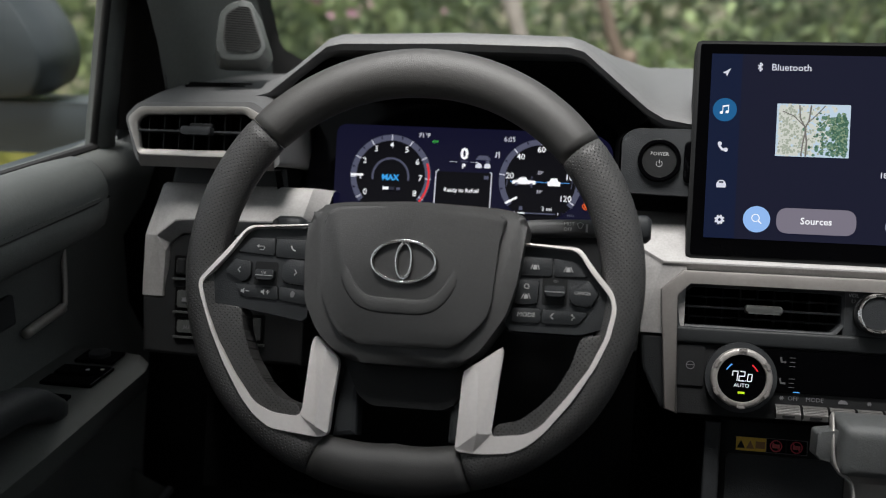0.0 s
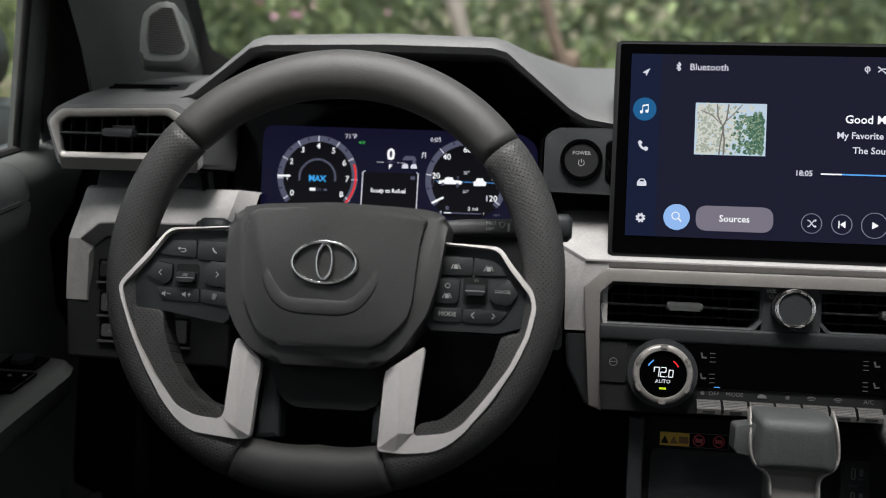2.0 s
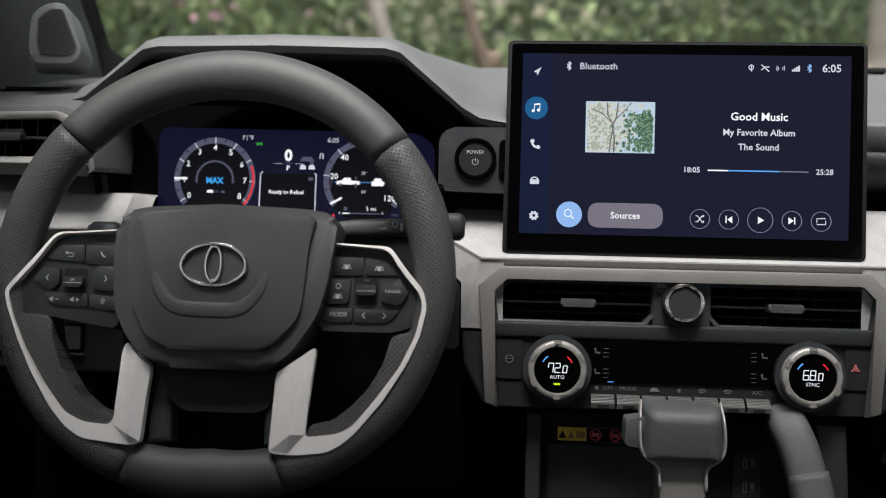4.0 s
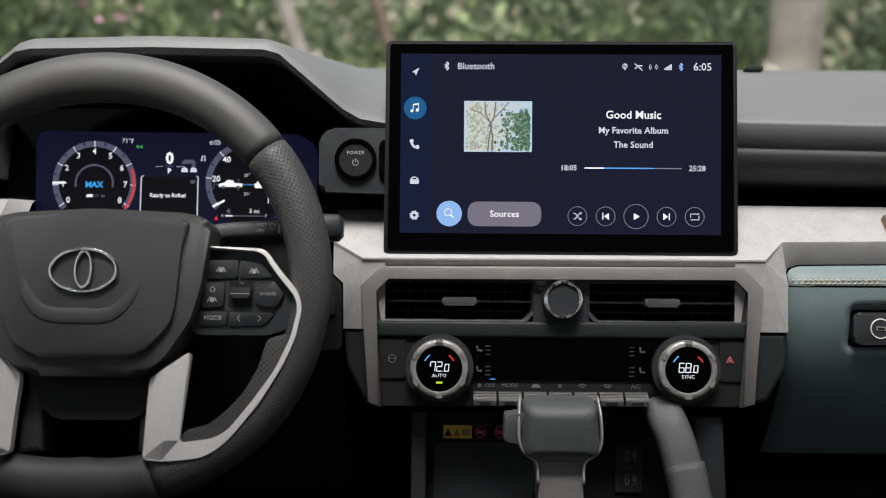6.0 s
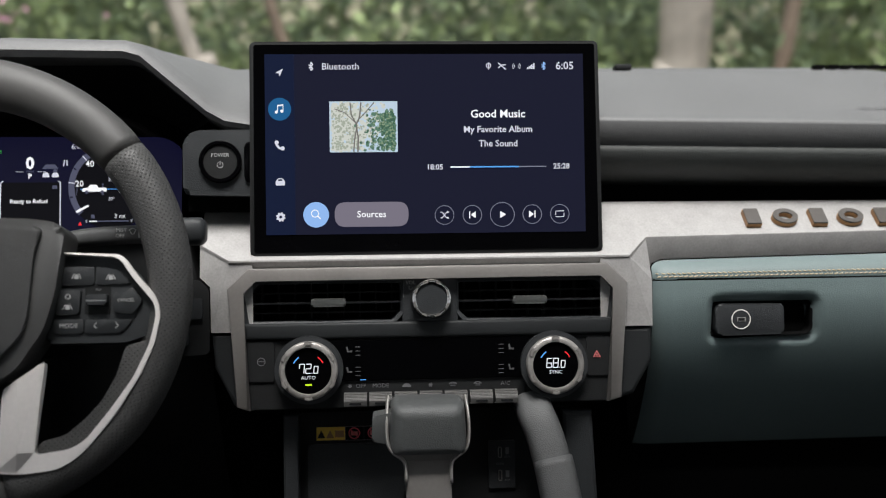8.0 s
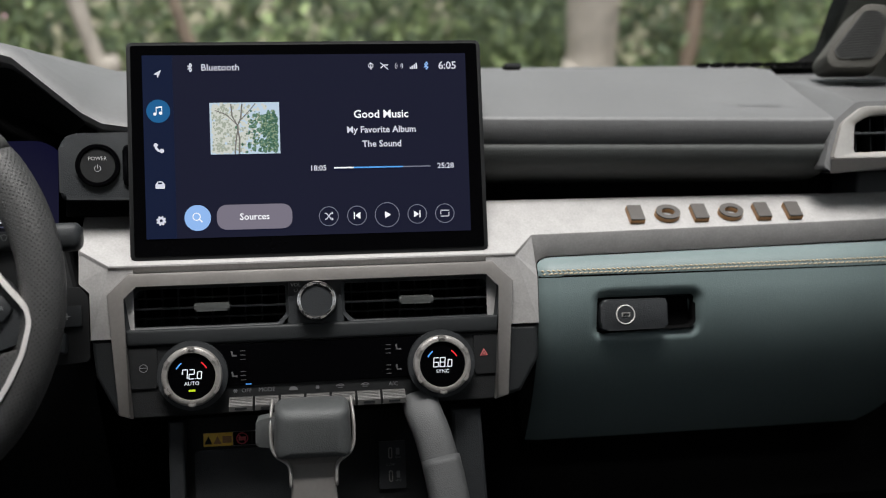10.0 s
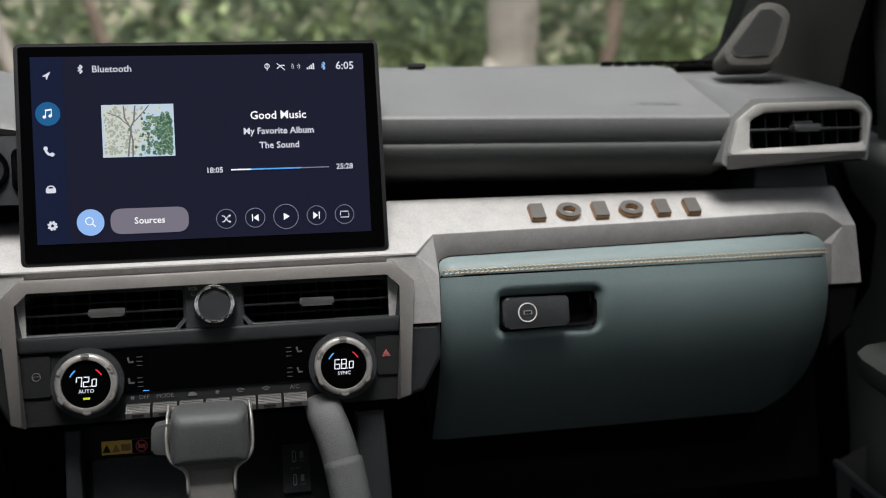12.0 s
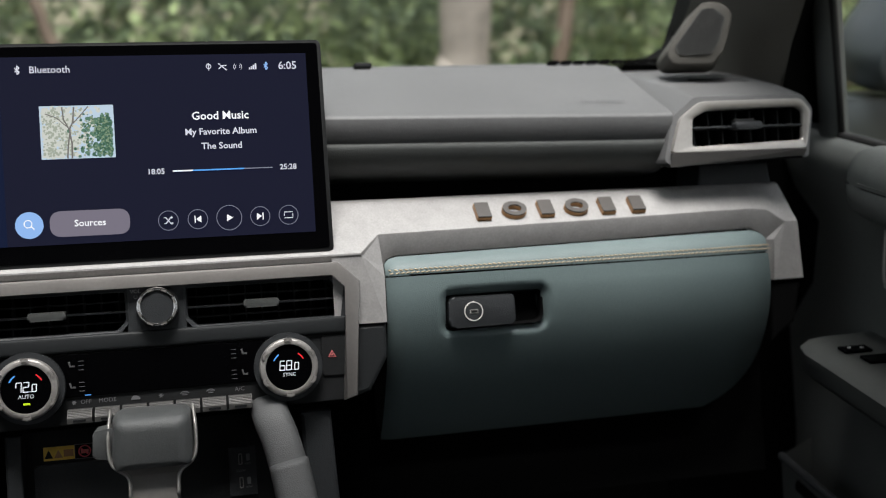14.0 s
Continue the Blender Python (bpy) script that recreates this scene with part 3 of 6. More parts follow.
part("lower_end", prism([(0.667, -0.235), (0.696, -0.215), (0.7075, -0.167), (0.669, -0.167)], 0.055, 0.12, 0.004), M_VOID, dash)
part("lower_end", prism([(-0.7100, -0.232), (-0.54, -0.236), (-0.54, -0.108), (-0.674, -0.109), (-0.686, -0.120), (-0.688, -0.1745), (-0.7135, -0.1745)], -0.006, 0.12, 0.003), M_DARK, dash)
part("pod_foot", prism([(0.595, -0.062), (0.690, -0.062), (0.685, -0.030), (0.600, -0.030)], 0.075, 0.15, 0.003), M_PLASTIC, dash)
part("pod_foot", prism([(-0.705, -0.064), (-0.575, -0.064), (-0.580, -0.036), (-0.700, -0.036)], 0.026, 0.12, 0.003), M_PLASTIC, dash)
part("lower_cheek", prism([(-0.2080, -0.1808), (-0.184, -0.1808), (-0.178, -0.2535), (-0.187, -0.2500), (-0.2050, -0.214)], 0.003, 0.12, 0.003), M_BAND, dash)
part("lower_cheek", prism([(0.184, -0.1808), (0.2190, -0.1808), (0.2185, -0.214), (0.200, -0.246), (0.180, -0.252)], 0.003, 0.12, 0.004), M_BAND, dash)
part("knee_panel", loft([[(-0.56, 0.02, -0.16), (-0.21, 0.02, -0.16)], [(-0.56, 0.03, -0.23), (-0.21, 0.03, -0.23)], [(-0.56, 0.10, -0.32), (-0.21, 0.10, -0.32)], [(-0.56, 0.2, -0.42), (-0.21, 0.2, -0.42)]]), M_DARK, dash, smooth=True)
# switch bank by the driver's door
for x0, z0, w, h in ((-0.6795, -0.1533, 0.046, 0.0220), (-0.6770, -0.1870, 0.052, 0.0235), (-0.6755, -0.2125, 0.050, 0.0185), (-0.6060, -0.2155, 0.0260, 0.0285)):
    sw = part("switch_well", prism(rect(x0, z0, x0 + w, z0 + h, 0.002), -0.0075, -0.003), M_VOID, dash)
    part("switch", prism(rect(x0 + 0.003, z0 + 0.003, x0 + w - 0.003, z0 + h - 0.003, 0.002), -0.0095, 0.0, 0.001), M_ARM, sw)
    part("switch_sill", prism(rect(x0 - 0.001, z0 - 0.0028, x0 + w + 0.001, z0 - 0.0008, 0.0005), -0.0105, -0.003, 0.0006), M_ARM, sw)
part("dimmer_wheel", box(-0.6755, -0.6665, -0.013, -0.003, -0.1505, -0.1340, 0.002), M_DARK, dash)
for x, z in ((-0.668, -0.178),):
    flat("switch_mark", rect(x, z, x + 0.008, z + 0.004), -0.0110, M_FAINT, dash)
writing("AUX", -0.660, -0.204, -0.0112, 0.005, M_FAINT, dash)
part("socket_cap", prism(rect(-0.5915, -0.2590, -0.5745, -0.2400, 0.002), 0.01, 0.06, 0.001), M_DARK, dash)

# instrument binnacle
front = rounded([(-0.60, 0.030), (-0.535, 0.080), (-0.278, 0.080), (-0.208, 0.026), (-0.236, 0.010), (-0.238, -0.086), (-0.575, -0.094)], 0.008)
back = rounded([(-0.578, 0.030), (-0.553, 0.038), (-0.285, 0.038), (-0.245, 0.018), (-0.243, 0.005), (-0.243, -0.083), (-0.574, -0.091)], 0.008)
# shade inside the hood is part of this near-black colour
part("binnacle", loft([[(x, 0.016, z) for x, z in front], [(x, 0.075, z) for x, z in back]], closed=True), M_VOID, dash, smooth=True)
part("binnacle_shelf", prism([(-0.58, -0.16), (-0.22, -0.16), (-0.235, -0.088), (-0.57, -0.088)], 0.025, 0.08, 0.008), M_DARK, dash)

# ---- instrument cluster ----
clu = thing("instrument_cluster", "lit digital instrument display with two round dials", "instrument panel", (-0.40, 0.08, -0.09))
part("bezel", prism(rounded([(-0.577, -0.096), (-0.241, -0.09), (-0.236, 0.03), (-0.286, 0.042), (-0.555, 0.042)], 0.008), 0.066, 0.09), M_GLOSS, clu)
part("display", prism(rounded([(-0.5365, -0.094), (-0.2435, -0.094), (-0.2435, 0.004), (-0.262, 0.0165), (-0.5365, 0.0185)], 0.012), 0.0655, 0.07), G_NAVY, clu)
CY = 0.0650


def dial(cx, cz, r, words, a0, step, red=None):
    flat("dial_face", circle(cx, cz, r * 0.98, 48), CY, G_BLACK, clu)
    flat("dial_ring", band(cx, cz, r * 0.86, r, -40, 220, 40), CY - 0.0003, G_DIAL, clu)
    for i, w in enumerate(words):
        a = radians(a0 - step * i)
        if w:
            writing(w, cx + r * 0.745 * math.cos(a), cz + r * 0.745 * math.sin(a), CY - 0.0010, 0.0086, G_WHITE, clu, name="numeral", bold=0.00008)
        flat("tick", stroke([(cx + r * 0.86 * math.cos(a), cz + r * 0.86 * math.sin(a)), (cx + r * 1.0 * math.cos(a), cz + r * 1.0 * math.sin(a))], 0.0009), CY - 0.0008, G_SOFT, clu)
        b = a - radians(step / 2)
        flat("tick", stroke([(cx + r * 0.92 * math.cos(b), cz + r * 0.92 * math.sin(b)), (cx + r * 0.985 * math.cos(b), cz + r * 0.985 * math.sin(b))], 0.0014), CY - 0.0008, G_NAVY, clu)


dial(-0.4752, -0.0352, 0.0435, ["0", "1", "2", "3", "4", "5", "6", "7", "8"], 214, 31)
dial(-0.3165, -0.0345, 0.0430, ["", "20", "40", "60", "80", "100", "120"], 214, 41.3)
flat("red_zone", band(-0.4752, -0.0352, 0.0405, 0.0425, -40, 20, 20), CY - 0.0012, G_RED, clu)
flat("needle", stroke([(-0.5185, -0.0352), (-0.5045, -0.0352)], 0.0022), CY - 0.0014, G_WHITE, clu)
flat("needle", stroke([(-0.3515, -0.0590), (-0.3395, -0.0525)], 0.0022), CY - 0.0014, G_WHITE, clu)
flat("charge_arc", band(-0.4752, -0.0362, 0.0185, 0.0205, -10, 190, 30), CY - 0.0008, G_DIAL, clu)
writing("MAX", -0.4752, -0.0372, CY - 0.001, 0.0085, G_CYAN, clu, bold=0.0003)
flat("battery_mark", rect(-0.4830, -0.0500, -0.4765, -0.0470), CY - 0.001, G_WHITE, clu)
flat("battery_mark", rect(-0.4765, -0.0500, -0.4705, -0.0470), CY - 0.001, G_GREY, clu)
flat("battery_mark", rect(-0.4680, -0.0500, -0.4640, -0.0475, 0.001), CY - 0.001, G_DIAL, clu)
writing("71\u00b0F", -0.4405, 0.0082, CY - 0.001, 0.0068, G_SOFT, clu)
writing("4HI", -0.4285, 0.0022, CY - 0.001, 0.0048, G_GREEN, clu)
writing("0", -0.3970, -0.0098, CY - 0.001, 0.0165, G_WHITE, clu, bold=0.0006)
writing("MPH", -0.3970, -0.0178, CY - 0.001, 0.0038, G_DIAL, clu)
writing("P", -0.3972, -0.0225, CY - 0.001, 0.0070, G_WHITE, clu, bold=0.0002)
for x in (-0.4080, -0.3860):
    flat("rule", rect(x - 0.004, -0.0180, x + 0.004, -0.0176), CY - 0.001, G_SOFT, clu)
writing("6:05", -0.3500, 0.0072, CY - 0.001, 0.0070, G_SOFT, clu)
flat("message_panel", rect(-0.4270, -0.090, -0.3665, -0.0285, 0.002), CY - 0.0002, G_BLACK, clu)
for pts in ([(-0.4235, -0.0270), (-0.4262, -0.0290), (-0.4270, -0.070)], [(-0.3690, -0.0275), (-0.3672, -0.0290), (-0.3678, -0.074)]):
    flat("panel_edge", stroke(pts, 0.0010), CY - 0.0012, G_SOFT, clu)
writing("Ready to Refuel", -0.3985, -0.0478, CY - 0.001, 0.0058, G_WHITE, clu, bold=0.0001)
# driving aids: lane marks and small car shapes
flat("lane_mark", [(-0.3850, -0.0150), (-0.3690, -0.0150), (-0.3725, -0.0105), (-0.3815, -0.0105)], CY - 0.001, G_DIAL, clu)
for x in (-0.3815, -0.3722):
    flat("aid_mark", rounded([(x - 0.0035, -0.0235), (x + 0.0035, -0.0235), (x + 0.0028, -0.0195), (x, -0.0182), (x - 0.0028, -0.0195)], 0.001), CY - 0.001, G_SOFT, clu)
flat("aid_mark", circle(-0.3722, -0.0172, 0.0020, 14), CY - 0.001, G_DIAL, clu)
for dx in (0, 0.0036):
    flat("lane_aid_mark", stroke([(-0.3640 + dx, -0.0122), (-0.3628 + dx * 0.6, -0.0062)], 0.0010), CY - 0.001, G_SOFT, clu)
flat("folder_mark", rect(-0.3752, -0.0352, -0.3704, -0.0317, 0.0006), CY - 0.001, G_DIAL, clu)
# tilt gauge: side and rear view of a pick-up
flat("level_line", rect(-0.3480, -0.0363, -0.2860, -0.0357), CY - 0.0009, G_BAR, clu)
pick = rounded([(-0.3455, -0.0385), (-0.3215, -0.0385), (-0.3210, -0.0350), (-0.3295, -0.0342), (-0.3310, -0.0315), (-0.3375, -0.0315), (-0.3400, -0.0343), (-0.3455, -0.0352)], 0.0006)
flat("side_view", pick, CY - 0.0012, G_WHITE, clu)
for x in (-0.3410, -0.3255):
    flat("wheel_mark", circle(x, -0.0388, 0.0017, 14), CY - 0.0016, G_DIAL, clu)
rear = rounded([(-0.3085, -0.0395), (-0.2960, -0.0395), (-0.2955, -0.0352), (-0.2980, -0.0345), (-0.2990, -0.0315), (-0.3055, -0.0315), (-0.3065, -0.0345), (-0.3090, -0.0352)], 0.0006)
flat("rear_view", rear, CY - 0.0012, G_WHITE, clu)
for cx, a in ((-0.3515, (-25, 25)), (-0.3120, (155, 205)), (-0.3255, (-25, 25)), (-0.2845, (-25, 25))):
    flat("tilt_arc", band(cx if a[0] > 0 else cx - 0.013, -0.036, 0.0135, 0.0141, a[0], a[1], 8), CY - 0.001, G_DIAL, clu)
writing("30\u00b0", -0.3165, -0.0265, CY - 0.001, 0.0048, G_SOFT, clu)
writing("30\u00b0", -0.3165, -0.0460, CY - 0.001, 0.0048, G_SOFT, clu)
flat("fuel_bar", rect(-0.3385, -0.0690, -0.2995, -0.0678), CY - 0.001, G_DIAL, clu)
flat("fuel_bar", rect(-0.3385, -0.0690, -0.3310, -0.0678), CY - 0.0014, G_WHITE, clu)
writing("E", -0.3415, -0.0684, CY - 0.001, 0.0040, G_SOFT, clu)
writing("F", -0.2965, -0.0684, CY - 0.001, 0.0040, G_SOFT, clu)
writing("3 mi", -0.3085, -0.0635, CY - 0.001, 0.0062, G_WHITE, clu)
flat("pump_mark", rect(-0.3370, -0.0655, -0.3335, -0.0615, 0.0005), CY - 0.001, G_DIAL, clu)
flat("belt_mark", [(-0.3500, -0.0725), (-0.3460, -0.0725), (-0.3480, -0.0685)], CY - 0.001, G_RED, clu)
writing("MPH", -0.2835, -0.0695, CY - 0.001, 0.0036, G_DIAL, clu)
part("warning_ring", frame_ring(circle(-0.2685, -0.0590, 0.0036, 20), circle(-0.2685, -0.0590, 0.0029, 20), CY - 0.001, CY), G_ORANGE, clu)
flat("warning_mark", rect(-0.2700, -0.0608, -0.2670, -0.0572, 0.0005), CY - 0.001, G_ORANGE, clu)

# ---- power button pod ----
pod = thing("power_button", "round black power button in a charcoal pod", "button", (-0.19, 0.02, -0.05))
part("pod", prism(rounded([(-0.2345, -0.047), (-0.150, -0.049), (-0.150, 0.016), (-0.222, 0.0155), (-0.2345, 0.0085)], 0.007), 0.008, 0.09, 0.005, 3), M_PLASTIC, pod, smooth=True)
part("pod_foot", prism(rect(-0.232, -0.062, -0.150, -0.047), 0.022, 0.09), M_VOID, pod)
part("bezel", frame_ring(circle(-0.1985, -0.0155, 0.0205), circle(-0.1985, -0.0155, 0.0162), 0.0030, 0.02, 0.0012), M_GLOSS, pod, smooth=True)
btn = part("button", prism(circle(-0.1985, -0.0155, 0.0160), 0.0048, 0.02, 0.0012), M_DARK, pod, smooth=True)
writing("POWER", -0.1985, -0.0092, 0.0044, 0.0050, M_PRINT, btn)
flat("power_mark", band(-0.1985, -0.0185, 0.0026, 0.0031, 125, 415, 20), 0.0044, M_PRINT, btn)
flat("power_mark", rect(-0.1988, -0.0185, -0.1982, -0.0148), 0.0044, M_PRINT, btn)
side = part("side_button", prism(rect(-0.1755, -0.036, -0.160, 0.004, 0.006), 0.0045, 0.02, 0.002), M_GLOSS, pod, smooth=True)

# ---- touch screen ----
ts = thing("touch_screen", "large touch screen in a black frame, showing a music player", "screen", (0, 0.03, -0.107))
hull = rounded([(-0.1700, -0.1070), (0.1712, -0.1065), (0.1695, 0.1000), (-0.1690, 0.0995)], 0.004)
part("housing", prism(hull, 0.0005, 0.040, 0.0025, 2), M_DARK, ts, "black housing", smooth=True)
part("mount", box(-0.06, 0.06, 0.035, 0.14, -0.09, 0.02, 0.004), M_VOID, ts)
part("front_glass", prism(rounded([(-0.1660, -0.1035), (0.1672, -0.1030), (0.1660, 0.0970), (-0.1652, 0.0965)], 0.003), -0.0003, 0.004), M_GLOSS, ts)
disp = part("display", prism(rect(-0.1545, -0.0870, 0.1545, 0.0870), -0.0007, 0.001), G_BG, ts)
part("sidebar", prism(rect(-0.1545, -0.0870, -0.1265, 0.0870), -0.0011, 0.0005), G_SIDE, ts)
SY = -0.0016
part("selected_disc", prism(circle(-0.1405, 0.0340, 0.0110, 40), SY + 0.0002, 0.0), G_BLUE, ts)
# sidebar symbols
for x, z in ((-0.1436, 0.0018), (-0.1380, -0.0038)):
    flat("phone_mark", circle(x, z, 0.0020, 14), SY - 0.0003, G_SOFT, ts)
flat("arrow_mark", [(-0.1440, 0.0690), (-0.1368, 0.0732), (-0.1402, 0.0655), (-0.1410, 0.0684)], SY, G_SOFT, ts)
for dx in (0, 0.0052):
    flat("note_mark", circle(-0.1436 + dx, 0.0312 + dx * 0.15, 0.0015, 12), SY - 0.0003, G_WHITE, ts)
    flat("note_mark", rect(-0.1427 + dx, 0.0312, -0.1421 + dx, 0.0378 + dx * 0.15), SY - 0.0003, G_WHITE, ts)
flat("note_mark", [(-0.1427, 0.0365), (-0.1369, 0.0373), (-0.1369, 0.0387), (-0.1427, 0.0379)], SY - 0.0003, G_WHITE, ts)
flat("phone_mark", stroke([(-0.1440, 0.0020), (-0.1435, -0.0008), (-0.1412, -0.0034), (-0.1376, -0.0042)], 0.0022), SY, G_SOFT, ts)
flat("car_mark", rounded([(-0.1450, -0.0395), (-0.1362, -0.0395), (-0.1362, -0.0355), (-0.1385, -0.0325), (-0.1427, -0.0325), (-0.1450, -0.0355)], 0.0012), SY, G_SOFT, ts)
flat("car_mark", rect(-0.1425, -0.0352, -0.1387, -0.0336), SY - 0.0003, G_SIDE, ts)
gear = []
for i in range(32):
    a, r = 2 * math.pi * i / 32, 0.0047 if (i // 2) % 2 else 0.0036
    gear.append((-0.1405 + r * math.cos(a), -0.0698 + r * math.sin(a)))
flat("settings_mark", gear, SY, G_SOFT, ts)
flat("settings_mark", circle(-0.1405, -0.0698, 0.0014, 12), SY - 0.0003, G_SIDE, ts)


def bluetooth(x, z, h, material):
    w = h * 0.12
    flat("bluetooth_mark", rect(x - w / 2, z - h / 2, x + w / 2, z + h / 2), SY, material, ts)
    for k in (1, -1):
        flat("bluetooth_mark", stroke([(x - h * 0.24, z - k * h * 0.22), (x + h * 0.24, z + k * h * 0.24)], w), SY - 0.0002, material, ts)
        flat("bluetooth_mark", stroke([(x + h * 0.24, z + k * h * 0.24), (x, z + k * h * 0.49)], w), SY - 0.0004, material, ts)


bluetooth(-0.1102, 0.0750, 0.0082, G_SOFT)
writing("Bluetooth", -0.1000, 0.0747, SY, 0.0090, G_SOFT, ts, "LEFT", bold=0.00006)
writing("6:05", 0.1363, 0.0748, SY, 0.0105, G_SOFT, ts, bold=0.00012)
bluetooth(0.1155, 0.0750, 0.0075, G_SEARCH)
for i in range(4):
    flat("signal_mark", rect(0.0995 + 0.0019 * i, 0.0720, 0.1010 + 0.0019 * i, 0.0737 + 0.0013 * i), SY, G_SOFT, ts)
for s in (-1, 1):
    for r in (0.0022, 0.0038):
        flat("wave_mark", band(0.0890 + s * 0.0002, 0.0748, r - 0.0005, r, -45 + (90 - s * 90), 45 + (90 - s * 90), 8), SY, G_SOFT, ts)
flat("route_mark", stroke([(0.0710, 0.0782), (0.0785, 0.0715)], 0.0009), SY, G_SOFT, ts)
flat("route_mark", stroke([(0.0712, 0.0730), (0.0745, 0.0760), (0.0785, 0.0760)], 0.0010), SY, G_SOFT, ts)
part("charge_mark", frame_ring(circle(0.0617, 0.0755, 0.0025, 16), circle(0.0617, 0.0755, 0.0018, 16), SY, 0), G_SOFT, ts)
flat("charge_mark", rect(0.0613, 0.0715, 0.0621, 0.0785), SY - 0.0003, G_SOFT, ts)

writing("Good Music", 0.0700, 0.0281, SY, 0.0108, G_WHITE, ts, bold=0.00018)
writing("My Favorite Album", 0.0700, 0.0131, SY, 0.0087, G_SOFT, ts, bold=0.00014)
writing("The Sound", 0.0700, -0.0007, SY, 0.0087, G_SOFT, ts, bold=0.00014)
writing("18:05", 0.0080, -0.0232, SY, 0.0073, G_SOFT, ts, bold=0.00012)
writing("25:28", 0.1315, -0.0232, SY, 0.0073, G_SOFT, ts, bold=0.00012)
flat("progress_track", rect(0.0232, -0.0236, 0.1165, -0.0227), SY + 0.0002, G_TRACK, ts)
flat("progress_bar", rect(0.0232, -0.0238, 0.0897, -0.0225), SY, G_BAR, ts)
flat("progress_bar", rect(0.0232, -0.0238, 0.0420, -0.0225), SY - 0.0003, G_WHITE, ts)
flat("search_disc", circle(-0.1068, -0.0680, 0.0123, 40), SY + 0.0002, G_SEARCH, ts)
part("search_mark", frame_ring(circle(-0.1078, -0.0668, 0.0038, 20), circle(-0.1078, -0.0668, 0.0030, 20), SY - 0.0003, 0), G_WHITE, ts)
flat("search_mark", stroke([(-0.1050, -0.0694), (-0.1025, -0.0720)], 0.0011), SY - 0.0003, G_WHITE, ts)
flat("sources_pill", rect(-0.0890, -0.0800, -0.0180, -0.0562, 0.0118, 8), SY + 0.0002, G_PILL, ts)
writing("Sources", -0.0535, -0.0682, SY, 0.0088, G_WHITE, ts, bold=0.0001)
for x, r in ((0.0167, 0.0094), (0.0438, 0.0094), (0.0730, 0.0120), (0.1022, 0.0094), (0.1292, 0.0094)):
    part("control_ring", frame_ring(circle(x, -0.0696, r, 40), circle(x, -0.0696, r - 0.0006, 40), SY, 0), G_RING, ts)
flat("play_mark", [(0.0708, -0.0730), (0.0708, -0.0662), (0.0766, -0.0696)], SY, G_WHITE, ts)
for x, s in ((0.0438, -1), (0.1022, 1)):
    flat("skip_mark", [(x - s * 0.0032, -0.0730), (x - s * 0.0032, -0.0662), (x + s * 0.0016, -0.0696)], SY, G_WHITE, ts)
    flat("skip_mark", rect(x + s * 0.0026 - 0.0005, -0.0730, x + s * 0.0026 + 0.0005, -0.0662), SY, G_WHITE, ts)
for s in (-1, 1):
    flat("shuffle_mark", stroke([(0.0128, -0.0696 + s * 0.0028), (0.0145, -0.0696 + s * 0.0028), (0.0188, -0.0696 - s * 0.0028), (0.0208, -0.0696 - s * 0.0028)], 0.0009), SY, G_SOFT, ts)
    flat("shuffle_mark", [(0.0195, -0.0696 - s * 0.0043), (0.0195, -0.0696 - s * 0.0013), (0.0212, -0.0696 - s * 0.0028)], SY, G_SOFT, ts)
    flat("repeat_mark", stroke([(0.1292 - s * 0.004, -0.0696 - s * 0.001), (0.1292 - s * 0.004, -0.0696 + s * 0.0028), (0.1292 + s * 0.004, -0.0696 + s * 0.0028)], 0.0009), SY, G_SOFT, ts)
# album picture: sky between trees, built of flat shapes
part("album_picture", prism(rect(-0.0930, -0.0080, -0.0275, 0.0412), SY + 0.0004, 0), glow("picture_sky", (0.50, 0.62, 0.74)), ts, "square picture of trees against a pale sky")
rr = random.Random(5)
G_PIC = [glow("picture_leaf", c) for c in ((0.60, 0.62, 0.57), (0.36, 0.40, 0.33), (0.10, 0.20, 0.14), (0.05, 0.12, 0.08), (0.22, 0.30, 0.19), (0.17, 0.16, 0.15))]
# haze of pale twigs, greyed leaves, then the green crown
for k, (spots, size) in enumerate(((520, 0.0026), (260, 0.0014), (260, 0.0020), (200, 0.0015), (170, 0.0010))):
    me_bm = bmesh.new()
    while spots:
        if k < 2:
            x, z = min(-0.0305, -0.0905 + abs(rr.gauss(0, 0.020))), rr.uniform(-0.0062, 0.0392)
        else:
            x, z = max(-0.068, -0.0300 - abs(rr.gauss(0, 0.011))), rr.uniform(-0.0062, 0.0330)
        if k > 1 and z > 0.030 - (x + 0.03) * 0.25 - 0.006 * math.sin(x * 400):
            continue
        spots -= 1
        prism(circle(x, z, rr.uniform(0.4, 1.0) * size, 6, rr.uniform(0.6, 1.3)), SY + 0.0002 - 0.00005 * k, SY + 0.0004, bm=me_bm)
    part("picture_leaves", me_bm, G_PIC[k], ts)
for pts, w in (([(-0.0660, -0.0078), (-0.0655, 0.006), (-0.0668, 0.014), (-0.0672, 0.020)], 0.0015), ([(-0.0700, -0.0078), (-0.0690, 0.004), (-0.0672, 0.014), (-0.0668, 0.020)], 0.0013), ([(-0.0672, 0.019), (-0.0640, 0.026), (-0.0625, 0.040)], 0.0014), ([(-0.0672, 0.019), (-0.0720, 0.028), (-0.0730, 0.040)], 0.0012), ([(-0.0675, 0.020), (-0.078, 0.030), (-0.088, 0.034)], 0.0009), ([(-0.0645, 0.024), (-0.0560, 0.033), (-0.050, 0.040)], 0.0009)):
    flat("picture_trunk", stroke(pts, w), SY - 0.0002, G_PIC[5], ts)


